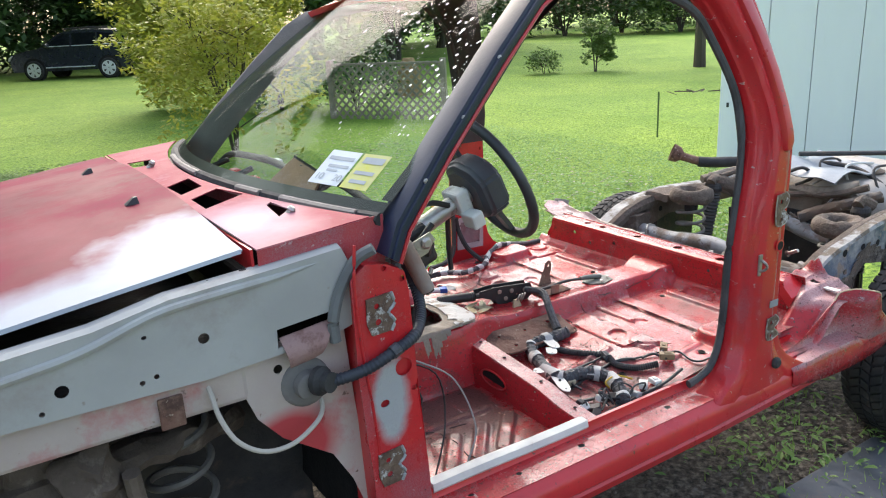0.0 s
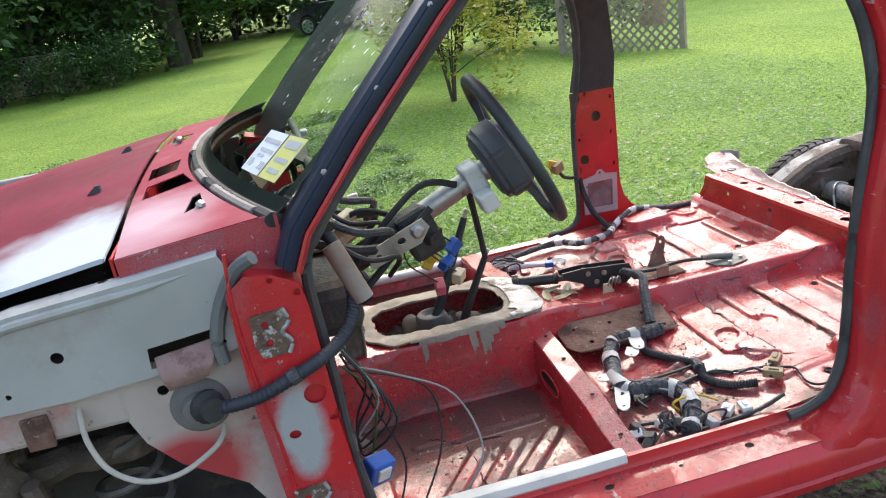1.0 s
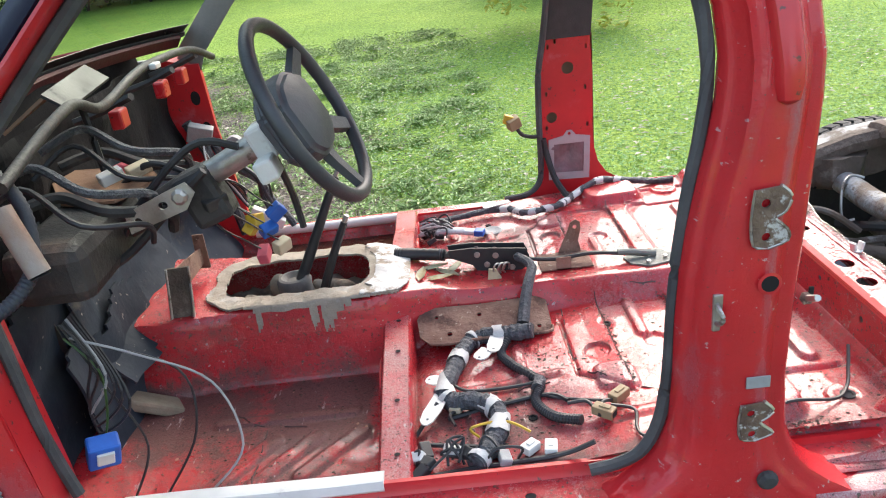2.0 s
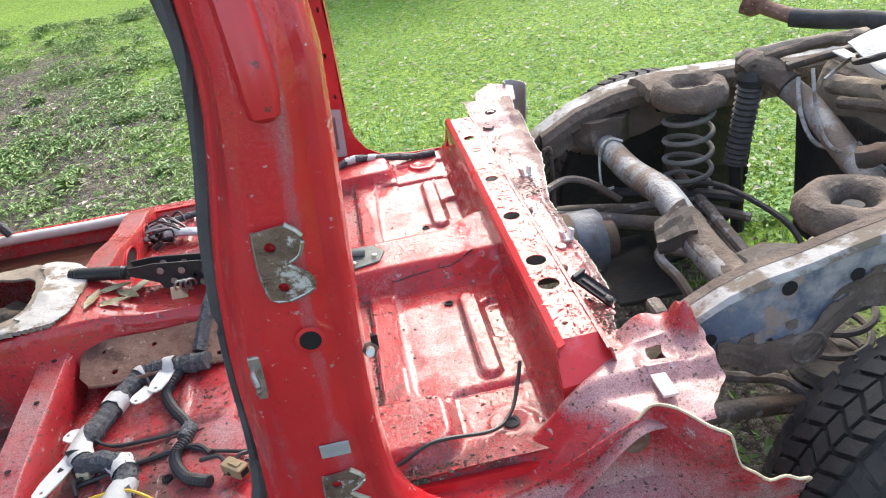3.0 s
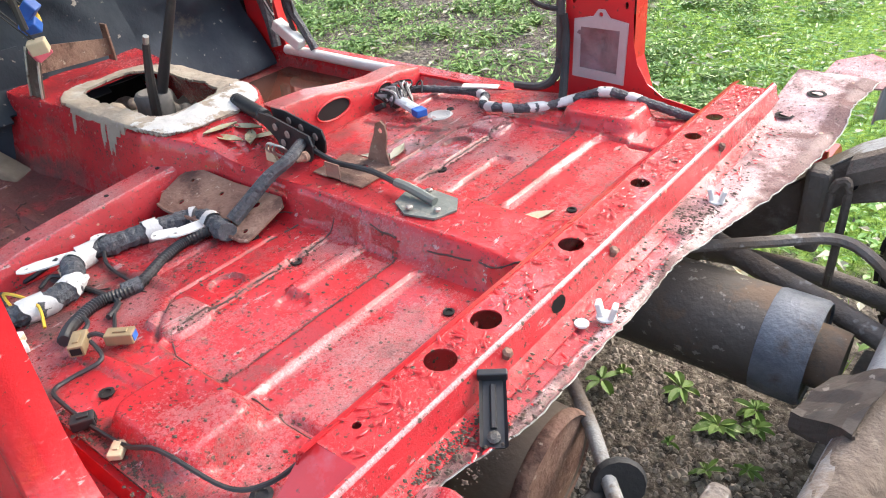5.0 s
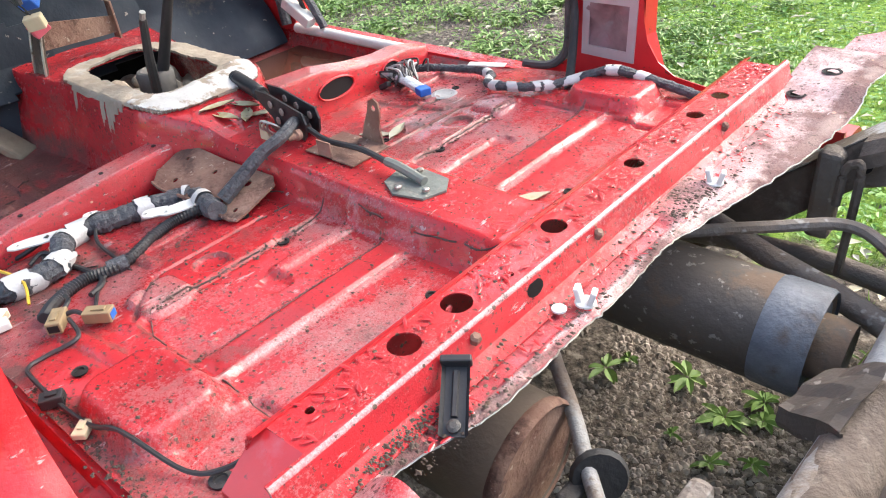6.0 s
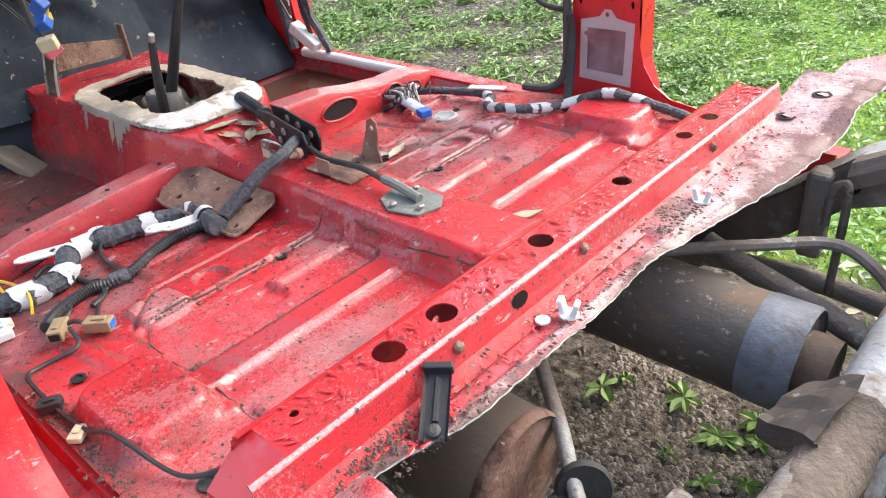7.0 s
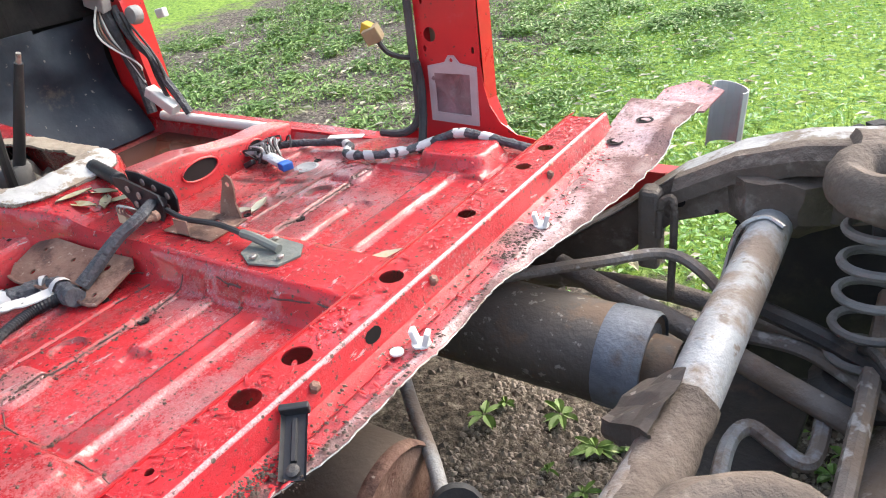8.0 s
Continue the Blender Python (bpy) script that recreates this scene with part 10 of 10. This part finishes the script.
        fs = [(i * 7 + j, i * 7 + (j + 1) % 7, (i + 1) * 7 + (j + 1) % 7, (i + 1) * 7 + j) for i in range(2) for j in range(7)] + [tuple(range(14, 21))]
        return pts, fs
    dw = surf("rain drops", (0.52, 0.024, 0.03), (0.50, 0.035, 0.04), 20, 0.02, 0.03, bump=0, coat=1.0)
    d = scatter("rain_drops", 1300, wet, drop, dw, "beads of rain water on the red metal", "rain drops")
    for p in d.data.polygons:
        p.use_smooth = True
    for x, y, t in ((1.43, 2.12, 20), (1.40, 2.07, 80), (1.47, 2.10, 140), (0.98, 2.42, 10), (0.93, 2.45, 50), (2.15, 2.22, 60), (1.44, 2.06, 10), (1.49, 2.13, 60), (1.66, 2.30, 30), (1.70, 2.33, 110)):
        e = thing("fallen_leaf", (x, y, floor_z(x, y)), "pale green-brown dry leaf lying on the floor", "leaf", "leaves on the floor")
        m = pose(x, y, floor_z(x, y) + 0.004, 0, 0, t)
        part("blade", loft([[m @ Vector((u, -w, 0.004)), m @ Vector((u, 0, 0)), m @ Vector((u, w, 0.004)), m @ Vector((u, 0, -0.001))] for u, w in ((-0.04, 0.001), (-0.015, 0.012), (0.012, 0.013), (0.045, 0.001))]), DRYLEAF, e, smooth=True)
    w = surf("rain water", (0.10, 0.045, 0.03), (0.07, 0.03, 0.022), 4, 0.04, 0.08, bump=0.0)
    part("puddle", sheet(0.80, 1.29, 2.36, 2.765, 30, 30, lambda x, y: 0.5305, lambda x, y: floor_z(x, y) < 0.5300, 0.001), w, cab, "brown rain water standing in the footwell")


make_seat_members()
make_steering()
make_levers()
make_wiring()
make_small()
make_plants_low()
scatter("soil_clods", 26000, lambda: (rng.uniform(2.15, 3.0), rng.uniform(1.75, 2.75)), clod, CLODM, "crumbly dark soil under the frame", "soil", undulation)
for wx, wy, wr, wn_ in ((2.35, 2.55, 0.06, 9), (2.47, 2.48, 0.065, 10), (2.54, 2.52, 0.055, 9), (2.18, 2.46, 0.06, 7), (2.40, 2.37, 0.025, 6), (2.57, 2.39, 0.035, 7), (2.50, 2.34, 0.04, 8), (2.52, 2.58, 0.05, 9), (2.95, 2.62, 0.06, 7), (2.21, 2.52, 0.04, 6)):
    broad_weed(wx, wy, wr * 0.95, wn_)
slab = thing("stone_slab", (2.5, 1.05, 0), "dark blue-grey slab lying on the bare earth", "slab")
part("slab", bbox((2.18, 0.74, -0.02), (2.80, 1.34, 0.025), 0.006), surf("dark slate slab", (0.075, 0.082, 0.095), (0.13, 0.138, 0.15), 5, 0.5, 0.75, stain=(0.19, 0.17, 0.15), stain_scale=5, bump=0.3, bump_scale=30), slab)
make_background()
car(4.6, 31.0, -36, CARDARK, "dark blue-grey parked wagon with silver wheels on the lawn")
